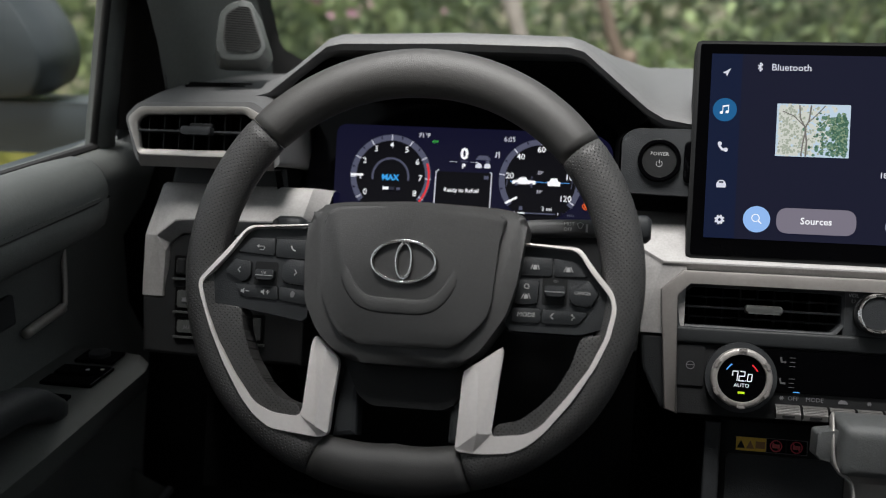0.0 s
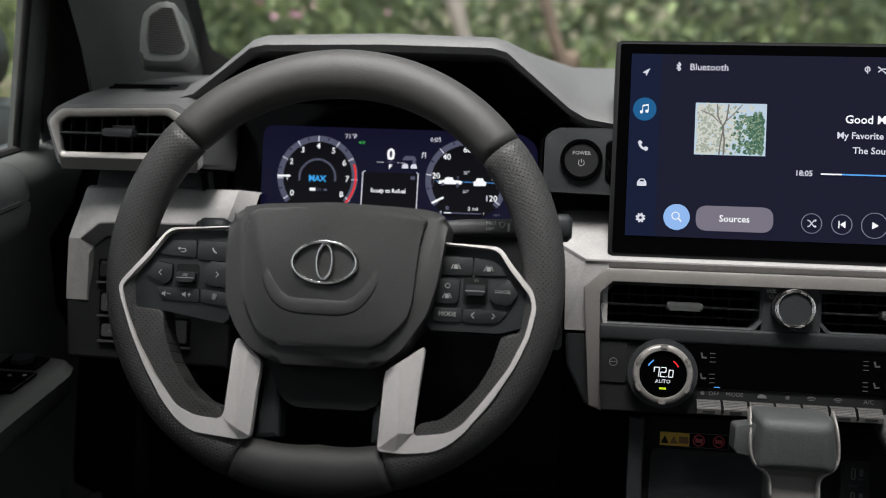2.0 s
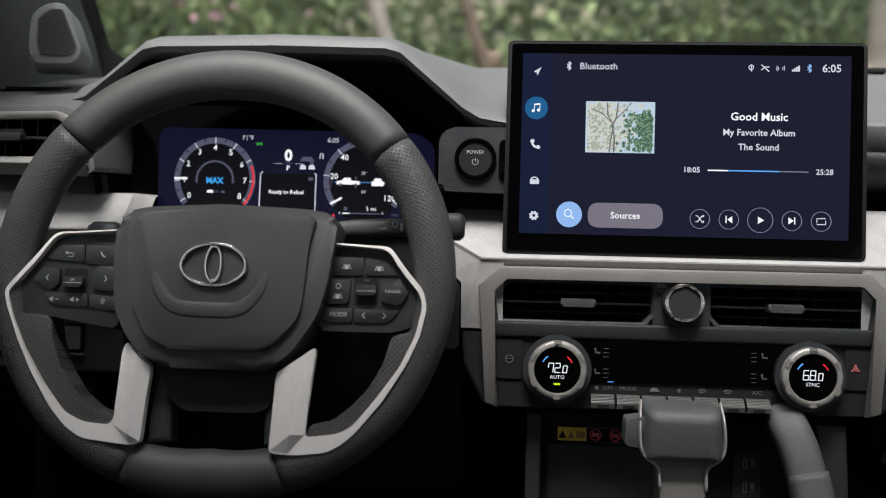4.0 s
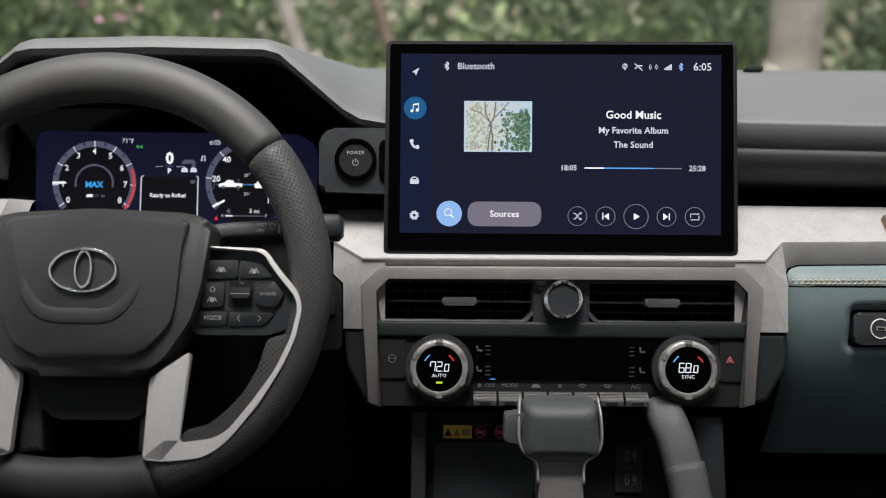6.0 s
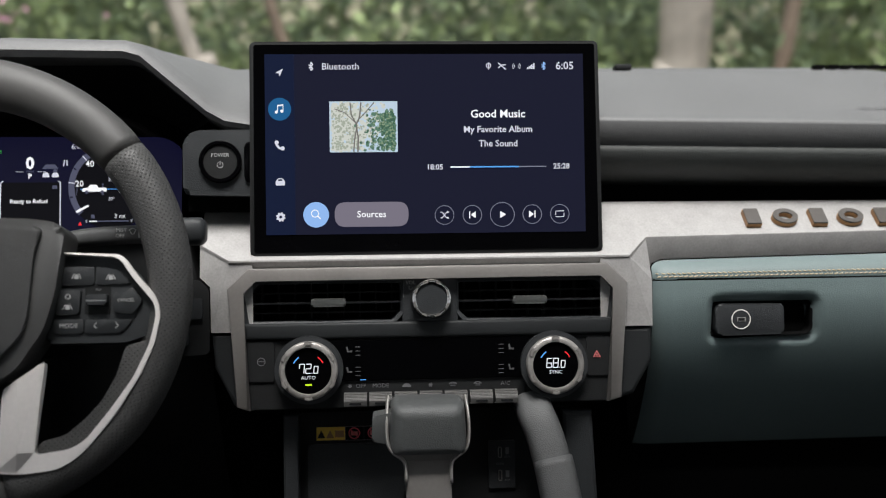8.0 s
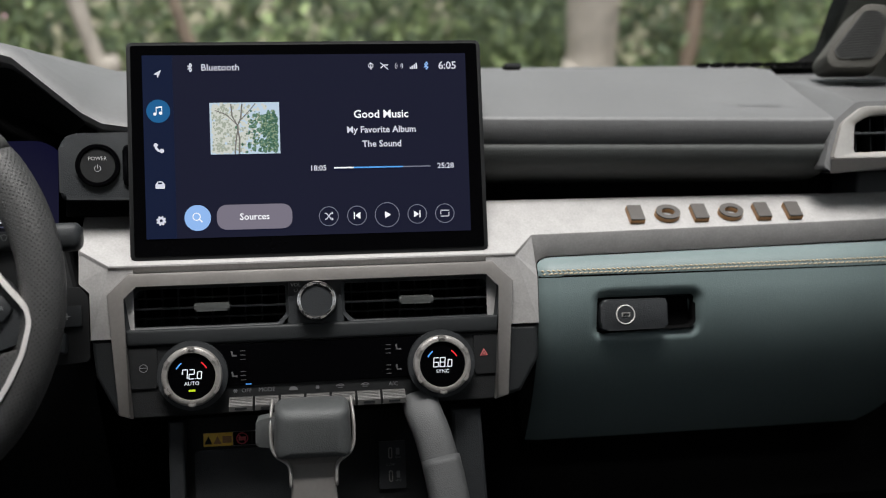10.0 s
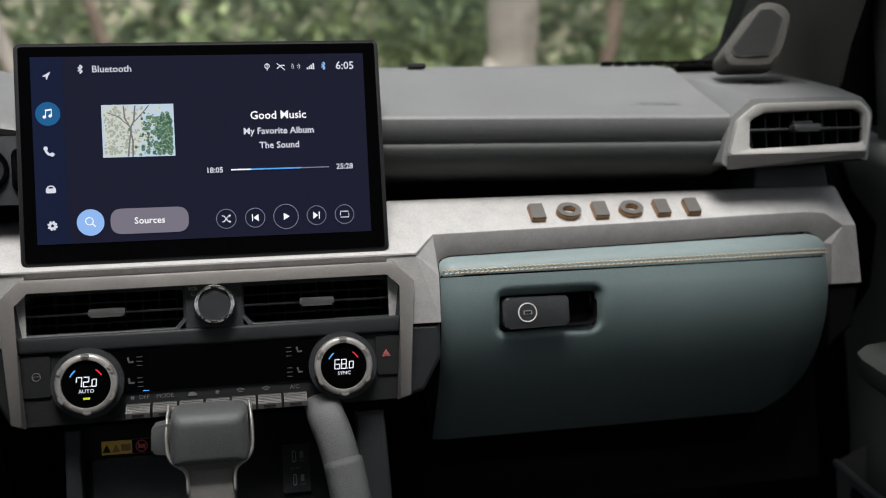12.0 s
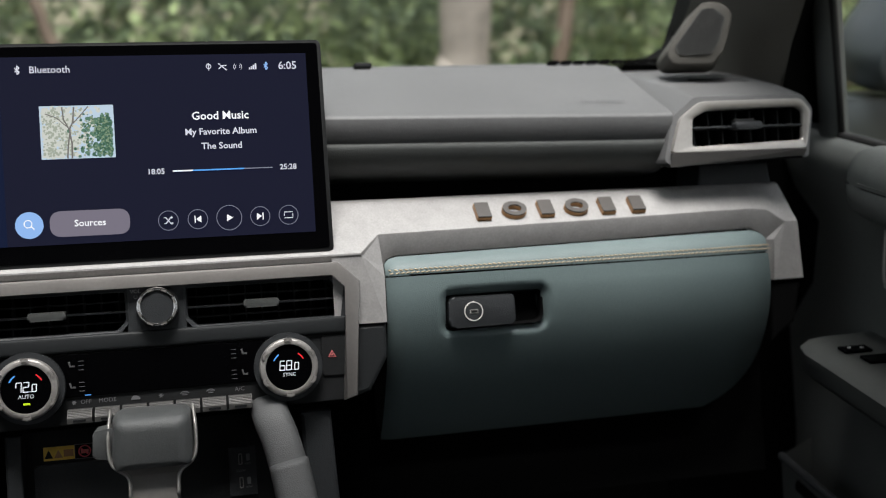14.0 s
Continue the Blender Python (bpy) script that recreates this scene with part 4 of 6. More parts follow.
# ---- centre stack ----
def symbol_bars(parent, x, z, y, w, material, n=3, gap=0.004):
    for i in range(n):
        flat("mark", rect(x, z - gap * i, x + w, z - gap * i + 0.0006), y, material, parent)


stk = thing("centre_stack", "black centre stack with vents and climate controls in gunmetal frame", "control panel", (0, 0.03, -0.25))
u_out = [(-0.1830, -0.2500), (-0.1912, -0.1380), (-0.1715, -0.1190), (0.1735, -0.1178), (0.1932, -0.1370), (0.1850, -0.2480)]
u_in = [(-0.1708, -0.254), (-0.1780, -0.1415), (-0.1650, -0.1290), (0.1672, -0.1278), (0.1805, -0.1410), (0.1722, -0.2515)]
part("frame", prism(u_out + u_in[::-1], -0.010, 0.03, 0.0022, 2), M_GUN, stk, "gunmetal frame", smooth=True)
part("fascia", prism([(-0.0255, -0.1285), (0.0285, -0.1285), (0.0285, -0.1720), (-0.0255, -0.1720)], 0.000, 0.03, 0.001), M_PLASTIC, stk)
part("fascia", prism([(-0.1770, -0.1720), (0.1785, -0.1705), (0.1780, -0.1868), (-0.1765, -0.1875)], -0.0045, 0.03, 0.0035, 3), M_BAND, stk, smooth=True)
part("fascia", prism([(-0.1760, -0.1880), (0.1775, -0.1870), (0.1750, -0.2520), (-0.1715, -0.2545)], 0.000, 0.04, 0.001), M_DARK, stk)
part("lower_lip", loft([[(-0.1715, 0.000, -0.252), (0.175, 0.000, -0.250)], [(-0.165, 0.020, -0.2600), (0.168, 0.020, -0.2580)], [(-0.16, 0.06, -0.262), (0.16, 0.06, -0.262)]]), M_VOID, stk)


def centre_vent(x0, x1, tab):
    """A wide air vent: a framed opening, a long vane with its tab, and upright fins behind."""
    c = 0.0085
    if x0 < 0:
        cut = [(x0 + 0.002, -0.1700), (x1 - c, -0.1700), (x1, -0.1700 + c), (x1, -0.1345), (x0 + c, -0.1345), (x0, -0.1345 - c)]
    else:
        cut = [(x0 + c, -0.1700), (x1 - 0.002, -0.1700), (x1, -0.1345 - c), (x1 - c, -0.1345), (x0, -0.1345), (x0, -0.1700 + c)]
    mx, mz = (x0 + x1) / 2, -0.15225
    rim = [(mx + (x - mx) * (1.12 if (x - mx) * mx > 0 else 1.045), mz + (z - mz) * 1.22) for x, z in cut]
    v = part("air_vent", frame_ring(rounded(rim, 0.001, 2), rounded(cut, 0.002, 2), -0.001, 0.05, 0.001, 0.002), M_PLASTIC, stk, "black framed air vent")
    # duct back painted near black in place of depth shade
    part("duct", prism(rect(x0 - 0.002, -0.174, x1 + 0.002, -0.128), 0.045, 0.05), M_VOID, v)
    part("vane", prism(rect(x0 - 0.001, -0.1540, x1 + 0.001, -0.1518), 0.005, 0.022, 0.0006), M_PLASTIC, v)
    for z in (-0.1435, -0.1625):
        part("vane", prism(rect(x0 - 0.001, z - 0.0008, x1 + 0.001, z + 0.0008), 0.016, 0.034), M_DARK, v)
    n = 9
    for i in range(n):
        x = x0 + (x1 - x0) * (i + 0.5) / n
        part("fin", prism(rect(x - 0.0006, -0.1702, x + 0.0006, -0.1343), 0.026, 0.044), M_DARK, v)
    part("tab", prism(rect(tab - 0.0165, -0.1565, tab + 0.0165, -0.1485, 0.0025), -0.004, 0.012, 0.0022, 3), M_ARM, v, "dark grey adjusting tab", smooth=True)


centre_vent(-0.1705, -0.0270, -0.0960)
centre_vent(0.0295, 0.1725, 0.0985)
# volume knob
vk = part("volume_knob", prism(circle(0.0025, -0.1500, 0.0198, 44), -0.006, 0.004, 0.001), M_DARK, stk, "round volume knob with a notched chrome ring")
part("knob_ring", frame_ring(circle(0.0025, -0.1500, 0.0186, 44), circle(0.0025, -0.1500, 0.0146, 44), -0.015, -0.004, 0.0012), M_CHROME, vk, smooth=True)
part("knob_cap", prism(circle(0.0025, -0.1500, 0.0150, 44), -0.0135, -0.004, 0.0012), M_PLASTIC, vk, smooth=True)
for i in range(8):
    a = radians(45 * i + 20)
    part("notch", prism(stroke([(0.0025 + 0.0166 * math.cos(a - 0.16), -0.15 + 0.0166 * math.sin(a - 0.16)), (0.0025 + 0.0166 * math.cos(a + 0.16), -0.15 + 0.0166 * math.sin(a + 0.16))], 0.0018), -0.0155, -0.014), M_GUN, vk)
writing("VOL", -0.0170, -0.1345, -0.0008, 0.0050, M_PRINT, stk)
flat("power_mark", band(-0.0170, -0.1395, 0.0014, 0.0018, 125, 415, 14), -0.0008, M_PRINT, stk)


SEGMENTS = {"7": "abcf", "2": "abged", "0": "abcdef", "6": "afgedc", "8": "abcdefg"}


def segment_digit(ch, x, z, w, h, parent):
    """A slanted seven-segment digit of thin lit strokes."""
    ends = {"a": (0, 1, 1, 1), "b": (1, 1, 1, 0.5), "c": (1, 0.5, 1, 0), "d": (0, 0, 1, 0), "e": (0, 0.5, 0, 0), "f": (0, 1, 0, 0.5), "g": (0, 0.5, 1, 0.5)}
    for i, sgm in enumerate(SEGMENTS[ch]):
        u0, v0, u1, v1 = ends[sgm]
        flat("segment", stroke([(x + u0 * w + v0 * h * 0.09, z + v0 * h), (x + u1 * w + v1 * h * 0.09, z + v1 * h)], 0.0009), -0.0178 - 0.00003 * i, G_KNOB, parent)


def climate_knob(cx, cz, digits, word, lit):
    k = part("climate_knob", prism(circle(cx, cz, 0.0325, 52), -0.010, 0.006, 0.004, 3), M_PLASTIC, stk, "ribbed climate knob with a chrome ring and lit display", smooth=True)
    for i in range(60):
        a = 2 * math.pi * i / 60
        part("rib", prism(stroke([(cx + 0.0302 * math.cos(a), cz + 0.0302 * math.sin(a)), (cx + 0.0326 * math.cos(a), cz + 0.0326 * math.sin(a))], 0.0012), -0.0085, 0.0), M_DARK, k)
    part("knob_ring", frame_ring(circle(cx, cz, 0.0276, 52), circle(cx, cz, 0.0218, 52), -0.0185, -0.008, 0.0016, -0.0200), M_KNOB, k, "brushed metal ring", smooth=True)
    for i in range(6):
        a = radians(60 * i + 30)
        for w, m, y in ((0.0038, M_GUN, -0.0203), (0.0020, M_KNOB, -0.0206)):
            part("notch", prism(stroke([(cx + 0.0255 * math.cos(a - 0.13), cz + 0.0255 * math.sin(a - 0.13)), (cx + 0.0262 * math.cos(a), cz + 0.0262 * math.sin(a)), (cx + 0.0255 * math.cos(a + 0.13), cz + 0.0255 * math.sin(a + 0.13))], w), y, -0.018), m, k)
    part("knob_glass", prism(circle(cx, cz, 0.0216, 44), -0.0172, -0.008), M_GLOSS, k)
    segment_digit(digits[0], cx - 0.0088, cz - 0.0022, 0.0046, 0.0086, k)
    segment_digit(digits[1], cx - 0.0026, cz - 0.0022, 0.0046, 0.0086, k)
    flat("point", rect(cx + 0.0031, cz - 0.0025, cx + 0.0039, cz - 0.0017), -0.0178, G_KNOB, k)
    segment_digit(digits[-1], cx + 0.0050, cz - 0.0022, 0.0037, 0.0064, k)
    writing(word, cx, cz - 0.0066, -0.0178, 0.0050, G_KNOB, k)
    flat("cold_arc", band(cx, cz, 0.0150, 0.0162, 125, 152, 10), -0.0178, G_BAR, k)
    flat("warm_arc", band(cx, cz, 0.0150, 0.0162, 28, 55, 10), -0.0178, G_RED, k)
    if lit:
        flat("indicator", rect(cx - 0.0030, cz - 0.0140, cx + 0.0030, cz - 0.0122), -0.0178, G_LIME, k)


climate_knob(-0.1148, -0.2160, "72.0", "AUTO", True)
climate_knob(0.1200, -0.2150, "68.0", "SYNC", False)
panel = part("climate_display", prism([(-0.0940, -0.1890), (0.0970, -0.1880), (0.1000, -0.2268), (-0.0915, -0.2280)], -0.0022, 0.002, 0.0006), M_GLOSS, stk, "glossy black climate display")
for x, s in ((-0.0770, 1), (0.0790, -1)):
    for z in (-0.1985, -0.2180):
        flat("seat_mark", stroke([(x - 0.002, z + 0.0035), (x - 0.001, z - 0.001), (x + 0.003, z - 0.001)], 0.0018), -0.0028, M_DIM, panel)
        symbol_bars(panel, x + (0.006 if s > 0 else -0.012), z + 0.003, -0.0028, 0.0050, M_DIM)
flat("blue_indicator", rect(-0.0665, -0.2272, -0.0610, -0.2264), -0.0028, G_BAR, panel)
for xa, xb in ((-0.1735, -0.1480), (0.1535, 0.1765)):
    part("side_button", prism(rounded([(xa, -0.2270), (xb, -0.2270), (xb, -0.1895), (xa, -0.1895)], 0.002), -0.0018, 0.002, 0.0006), M_DARK, stk)
part("wheel_heat_mark", frame_ring(circle(-0.1605, -0.2080, 0.0040, 18), circle(-0.1605, -0.2080, 0.0033, 18), -0.0024, -0.0016), M_FAINT, stk)
symbol_bars(stk, -0.1640, -0.2080, -0.0025, 0.007, M_FAINT, 1)
flat("hazard_mark", [(0.1590, -0.2095), (0.1670, -0.2095), (0.1630, -0.2025)], -0.0024, M_REDDIM, stk)
flat("hazard_mark", [(0.1606, -0.2085), (0.1654, -0.2085), (0.1630, -0.2043)], -0.0028, M_PLASTIC, stk)
flat("hazard_mark", [(0.1617, -0.2079), (0.1643, -0.2079), (0.1630, -0.2056)], -0.0032, M_REDDIM, stk)
# row of seven piano keys with their captions
for i in range(7):
    x = -0.0712 + 0.0241 * i
    z = -0.2395 + 0.0001 * i
    key = loft([[(x - 0.0108, 0.002, z + 0.0008), (x + 0.0108, 0.002, z + 0.0008)], [(x - 0.0108, -0.0055, z), (x + 0.0108, -0.0055, z)], [(x - 0.0108, -0.0130, z - 0.0065), (x + 0.0108, -0.0130, z - 0.0065)],
                [(x - 0.0108, -0.0125, z - 0.0115), (x + 0.0108, -0.0125, z - 0.0115)], [(x - 0.0108, 0.002, z - 0.0125), (x + 0.0108, 0.002, z - 0.0125)]])
    bmesh.ops.holes_fill(key, edges=key.edges[:])
    k = part("key", key, M_KEY, stk, "silver piano key")
    ribs = bmesh.new()
    for j in range(5):
        f = (j + 0.5) / 5
        box(x - 0.0104, x + 0.0104, -0.0063 - 0.0070 * f, -0.0055 - 0.0070 * f, z - 0.0065 * f - 0.0008, z - 0.0065 * f + 0.0004, bm=ribs)
    part("ribbing", ribs, M_KEY, k)
    flat("key_slot", rect(x - 0.0055, z - 0.0100, x + 0.0055, z - 0.0080), -0.0135, M_DARK, k)
for x, w in ((-0.0660, "OFF"), (-0.0470, "MODE"), (0.0735, "A/C")):
    writing(w, x, -0.2330, -0.0008, 0.0056, M_FAINT, stk)
for x in (-0.0765, 0.0010):
    for a in (0, 60, 120):
        flat("fan_mark", stroke([(x - 0.002 * math.cos(radians(a)), -0.233 - 0.002 * math.sin(radians(a))), (x + 0.002 * math.cos(radians(a)), -0.233 + 0.002 * math.sin(radians(a)))], 0.0009), -0.0008 - 0.0002 * (a // 60), M_FAINT, stk)
flat("recirculate_mark", rounded([(-0.0265, -0.2348), (-0.0175, -0.2348), (-0.0185, -0.2325), (-0.0205, -0.2312), (-0.0240, -0.2312), (-0.0255, -0.2325)], 0.0008), -0.0008, M_FAINT, stk)
for x in (0.0225, 0.0465):
    flat("demist_mark", band(x, -0.2360, 0.0046, 0.0054, 40, 140, 10), -0.0008, M_FAINT, stk)
    symbol_bars(stk, x - 0.0025, -0.2330, -0.0008, 0.005, M_FAINT, 2, 0.0015)

# ---- console under the stack ----
con = thing("console", "dark centre console with a storage tray and charging sockets", "console", (0, 0.05, -0.5))
part("back_panel", prism([(-0.1425, -0.52), (0.155, -0.52), (0.150, -0.258), (-0.1425, -0.258)], 0.0375, 0.10), M_DARK, con)
part("side_rail", prism([(-0.1425, -0.52), (-0.1285, -0.52), (-0.1275, -0.262), (-0.1425, -0.262)], 0.020, 0.06, 0.002), M_PLASTIC, con)
part("side_rail", prism([(0.132, -0.52), (0.172, -0.52), (0.160, -0.262), (0.130, -0.262)], 0.010, 0.06, 0.004), M_PLASTIC, con)
part("tray_door", prism(rounded([(-0.1200, -0.50), (-0.012, -0.50), (-0.012, -0.2935), (-0.1200, -0.2935)], 0.004), 0.0345, 0.04, 0.0015), M_PLASTIC, con)
part("plinth", box(-0.14, 0.17, -0.45, 0.10, -0.60, -0.46, 0.01), M_DARK, con)
usb = part("socket_panel", prism(rect(0.0595, -0.3410, 0.0860, -0.2940, 0.001), 0.0345, 0.04, 0.0005), M_PLASTIC, con, "black panel with two charging sockets")
for z in (-0.3055, -0.3285):
    part("socket", frame_ring(rect(0.0690, z - 0.0055, 0.0728, z + 0.0055, 0.0018), rect(0.0698, z - 0.0047, 0.0720, z + 0.0047, 0.001), 0.0335, 0.036), M_GUN, usb)
    flat("socket_mark", rect(0.0765, z - 0.002, 0.0800, z + 0.0048, 0.0008), 0.0340, M_FAINT, usb)
    writing("45W", 0.0782, z - 0.0048, 0.0340, 0.0030, M_FAINT, usb)
writing("52.5W", 0.0710, -0.3170, 0.0340, 0.0032, M_FAINT, usb)
lab = part("warning_label", prism(rect(-0.1118, -0.2905, -0.0448, -0.2765, 0.0005), 0.0366, 0.038), M_DARK, con, "yellow and black warning label")
flat("yellow_field", rect(-0.1113, -0.2900, -0.0832, -0.2770), 0.0362, M_YELLOW, lab)
flat("triangle_mark", [(-0.1105, -0.2878), (-0.1027, -0.2878), (-0.1066, -0.2800)], 0.0358, M_DARK, lab)
flat("triangle_mark", [(-0.1018, -0.2878), (-0.0940, -0.2878), (-0.0979, -0.2800)], 0.0358, M_BRONZE, lab)
flat("book_mark", rect(-0.0930, -0.2872, -0.0842, -0.2805), 0.0358, M_BRONZE, lab)
for x in (-0.0740, -0.0550):
    flat("label_field", rect(x - 0.0085, -0.2900, x + 0.0085, -0.2770), 0.0362, M_VOID, lab)
    part("ban_mark", frame_ring(circle(x, -0.2835, 0.0058, 20), circle(x, -0.2835, 0.0047, 20), 0.0358, 0.037), M_RED, lab)
    flat("ban_mark", rect(x - 0.0035, -0.2855, x + 0.0035, -0.2818), 0.0357, M_REDDIM, lab)
    flat("ban_mark", stroke([(x - 0.004, -0.2795), (x + 0.004, -0.2875)], 0.001), 0.0354, M_RED, lab)

part("label_edge", frame_ring(rect(-0.0832, -0.2905, -0.0448, -0.2765), rect(-0.0827, -0.2900, -0.0453, -0.2770), 0.0358, 0.037), M_FAINT, lab)
# grab handle beside the console
gh = thing("grab_handle", "grey rubber-covered grab handle beside the console", "handle", (0.12, 0.0, -0.5))
path = smooth_line([(0.0985, 0.020, -0.246), (0.1015, -0.006, -0.262), (0.109, -0.020, -0.285), (0.1165, -0.036, -0.325), (0.122, -0.06, -0.38), (0.125, -0.10, -0.47)], 6)
part("grip", tube(path, 0.0178, 0.014, 20, (0, 1, 0), power=3.2), M_GRAB, gh, smooth="all")
path2 = [p + Vector((0.001, -0.0012, 0)) for p in path[15:]]
part("grip_sleeve", tube(path2, 0.0186, 0.0150, 20, (0, 1, 0), power=3.2), M_GRAB, gh, "cross-hatched rubber sleeve", smooth="all")

# ---- gear shifter ----
sh = thing("gear_shifter", "grey gear shifter with a satin metal collar", "gear shifter", (-0.005, -0.04, -0.46))
head_o = rounded([(-0.0385, -0.2840), (0.0290, -0.2840), (0.0305, -0.2780), (0.0285, -0.2420), (0.0240, -0.2385), (-0.0335, -0.2385), (-0.0380, -0.2420), (-0.0400, -0.2780)], 0.004)
rows = []
for y, k, dz in ((-0.012, 0.80, -0.004), (-0.020, 0.94, 0.0), (-0.040, 1.0, 0.0), (-0.062, 1.0, -0.001), (-0.076, 0.965, -0.003), (-0.083, 0.86, -0.005), (-0.085, 0.6, -0.006)):
    rows.append([(-0.005 + (x + 0.005) * k, y, -0.261 + (z + 0.261) * k + dz) for x, z in head_o])
part("knob", loft(rows, closed=True, cap=True), M_SHIFT, sh, "grained grey knob", smooth="all")
for s in (-1, 1):
    mid = -0.005
    pts = [(mid + s * 0.0355, -0.050, -0.240), (mid + s * 0.0368, -0.064, -0.256), (mid + s * 0.0365, -0.070, -0.274), (mid + s * 0.0325, -0.072, -0.284), (mid + s * 0.0215, -0.0710, -0.2940), (mid + s * 0.0200, -0.0762, -0.312)]
    part("collar_edge", tube(smooth_line(pts, 5), 0.0016, 0.006, 10, (0, 1, 0)), M_RING, sh, smooth="all")
part("collar", loft([[(-0.0385, -0.05, -0.281), (-0.0385, -0.073, -0.281), (0.0285, -0.073, -0.281), (0.0285, -0.05, -0.281)], [(-0.0265, -0.045, -0.2935), (-0.0265, -0.0700, -0.2935), (0.0165, -0.0700, -0.2935), (0.0165, -0.045, -0.2935)],
                     [(-0.0250, -0.035, -0.315), (-0.0250, -0.0765, -0.315), (0.0150, -0.0765, -0.315), (0.0150, -0.035, -0.315)], [(-0.0250, -0.025, -0.338), (-0.0250, -0.0840, -0.338), (0.0150, -0.0840, -0.338), (0.0150, -0.025, -0.338)]], closed=True, cap=True), M_GUN, sh, "satin metal collar")
part("stem", tube([(-0.005, -0.035, -0.33), (-0.005, -0.03, -0.37), (-0.005, -0.02, -0.47)], [0.022, 0.024, 0.034], [0.018, 0.02, 0.03], 18, power=3.0), M_DARK, sh, "dark boot", smooth="all")
flat("gear_mark", rect(-0.014, -0.3360, -0.011, -0.3325), -0.0858, M_FAINT, sh)
part("side_button", prism(rounded([(-0.0555, -0.2755), (-0.036, -0.2790), (-0.036, -0.2500), (-0.0545, -0.2530)], 0.003), -0.069, -0.035, 0.003, 3), M_SHIFT, sh, smooth=True)

# ---- glove box ----
gb = thing("glove_box", "grey-green padded glove box with double tan stitching", "glove box", (0.43, 0.05, -0.3))


def glove_y(x, z):
    """How deep the lid's padded face lies."""
    u = max(0, (x - 0.222) / 0.42)
    y = 0.000 + 0.020 * u ** 1.3
    if z > -0.1325:
        y += 0.012 * ((z + 0.1325) / 0.02) ** 2
    if z < -0.150:
        y += 0.085 * ((-0.150 - z) / 0.15) ** 1.8
    y += 0.016 * max(0, (x - 0.613) / 0.04) ** 2 * (0.4 + max(0, (-0.12 - z)) * 4) + 0.010 * max(0, (0.232 - x) / 0.012) ** 2
    # the skin rolls softly into the handle's recess
    dx, dz = max(0.2890 - x, x - 0.3775, 0), max(-0.1865 - z, z + 0.1640, 0)
    gap = math.hypot(dx, dz)
    y += 0.0085 * max(0, 1 - max(0, gap - 0.0065) / 0.011) ** 2
    return y


def glove_edges(z):
    """The lid's sides at a height."""
    lo = 0.2215
    hi = 0.6515 + 0.015 * min(1, max(0, (-0.132 - z) / 0.11))
    if z < -0.235:
        hi -= 0.06 * ((-0.235 - z) / 0.075) ** 2.2
    if z > -0.122:
        c = (z + 0.122) / 0.0115
        lo += 0.013 * (1 - math.sqrt(max(0, 1 - c * c)))
        hi -= 0.018 * (1 - math.sqrt(max(0, 1 - c * c)))
    return lo, hi


def glove_top(x):
    return -0.1160 + 0.0066 * (x - 0.235) / 0.39


def lid_patch(xs, zs, hole=None):
    """The lid's face over a grid; hole: x0, z0, x1, z1 left open."""
    bm = bmesh.new()
    grid = []
    for z in zs:
        lo, hi = glove_edges(z)
        row = []
        for u in xs:
            x = lo + (hi - lo) * (u - 0.2215) / 0.424
            if hole and u > 0.27:
                x = u if u < 0.40 else 0.40 + (hi - 0.40) * (u - 0.40) / 0.2455
            elif hole:
                x = lo + (0.27 - lo) * (u - 0.2215) / 0.0485
            zz = z + (glove_top(x) + 0.1105) * max(0, 1 - (-0.1105 - z) / 0.03)
            row.append(bm.verts.new((x, glove_y(x, z), zz)))
        grid.append(row)
    for j in range(len(zs) - 1):
        for i in range(len(xs) - 1):
            xm, zm = (xs[i] + xs[i + 1]) / 2, (zs[j] + zs[j + 1]) / 2
            if hole and hole[0] < xm < hole[2] and hole[1] < zm < hole[3]:
                continue
            bm.faces.new((grid[j][i], grid[j][i + 1], grid[j + 1][i + 1], grid[j + 1][i]))
    return bm


HOLE = (0.2815, -0.1930, 0.3835, -0.1575)
xs = sorted({round(v, 4) for v in np.linspace(0.2215, 0.6455, 44)} | {HOLE[0], HOLE[2]} | {round(HOLE[0] - 0.0025 * q, 4) for q in range(1, 6)} | {round(HOLE[2] + 0.0025 * q, 4) for q in range(1, 6)})
zs = sorted({round(v, 4) for v in np.linspace(-0.311, -0.1355, 44)} | {HOLE[1], HOLE[3]} | {round(HOLE[1] - 0.0025 * q, 4) for q in range(1, 6)} | {round(HOLE[3] + 0.0025 * q, 4) for q in range(1, 6)})
lid = lid_patch(xs, zs, HOLE)
bnd = [e for e in lid.edges if e.is_boundary and all(HOLE[0] - 0.001 < v.co.x < HOLE[2] + 0.001 and HOLE[1] - 0.001 < v.co.z < HOLE[3] + 0.001 for v in e.verts)]
ex = bmesh.ops.extrude_edge_only(lid, edges=bnd)
for v in [g for g in ex["geom"] if isinstance(g, bmesh.types.BMVert)]:
    v.co += Vector((0.003 * (1 if v.co.x < 0.33 else -1), 0.022, 0.003 * (1 if v.co.z < -0.175 else -1)))
part("lid", lid, M_GREEN, gb, "grey-green padded lid", smooth=50)
part("lid_roll", lid_patch(list(np.linspace(0.2215, 0.6455, 50)), list(np.linspace(-0.1340, -0.1105, 12))), M_GREEN, gb, "padded upper edge above the stitching", smooth=50)
part("seam", tube([(x, glove_y(x, -0.135) + 0.0008, -0.1348) for x in np.linspace(0.2225, 0.6445, 20)], 0.0010, None, 6), M_VOID, gb)
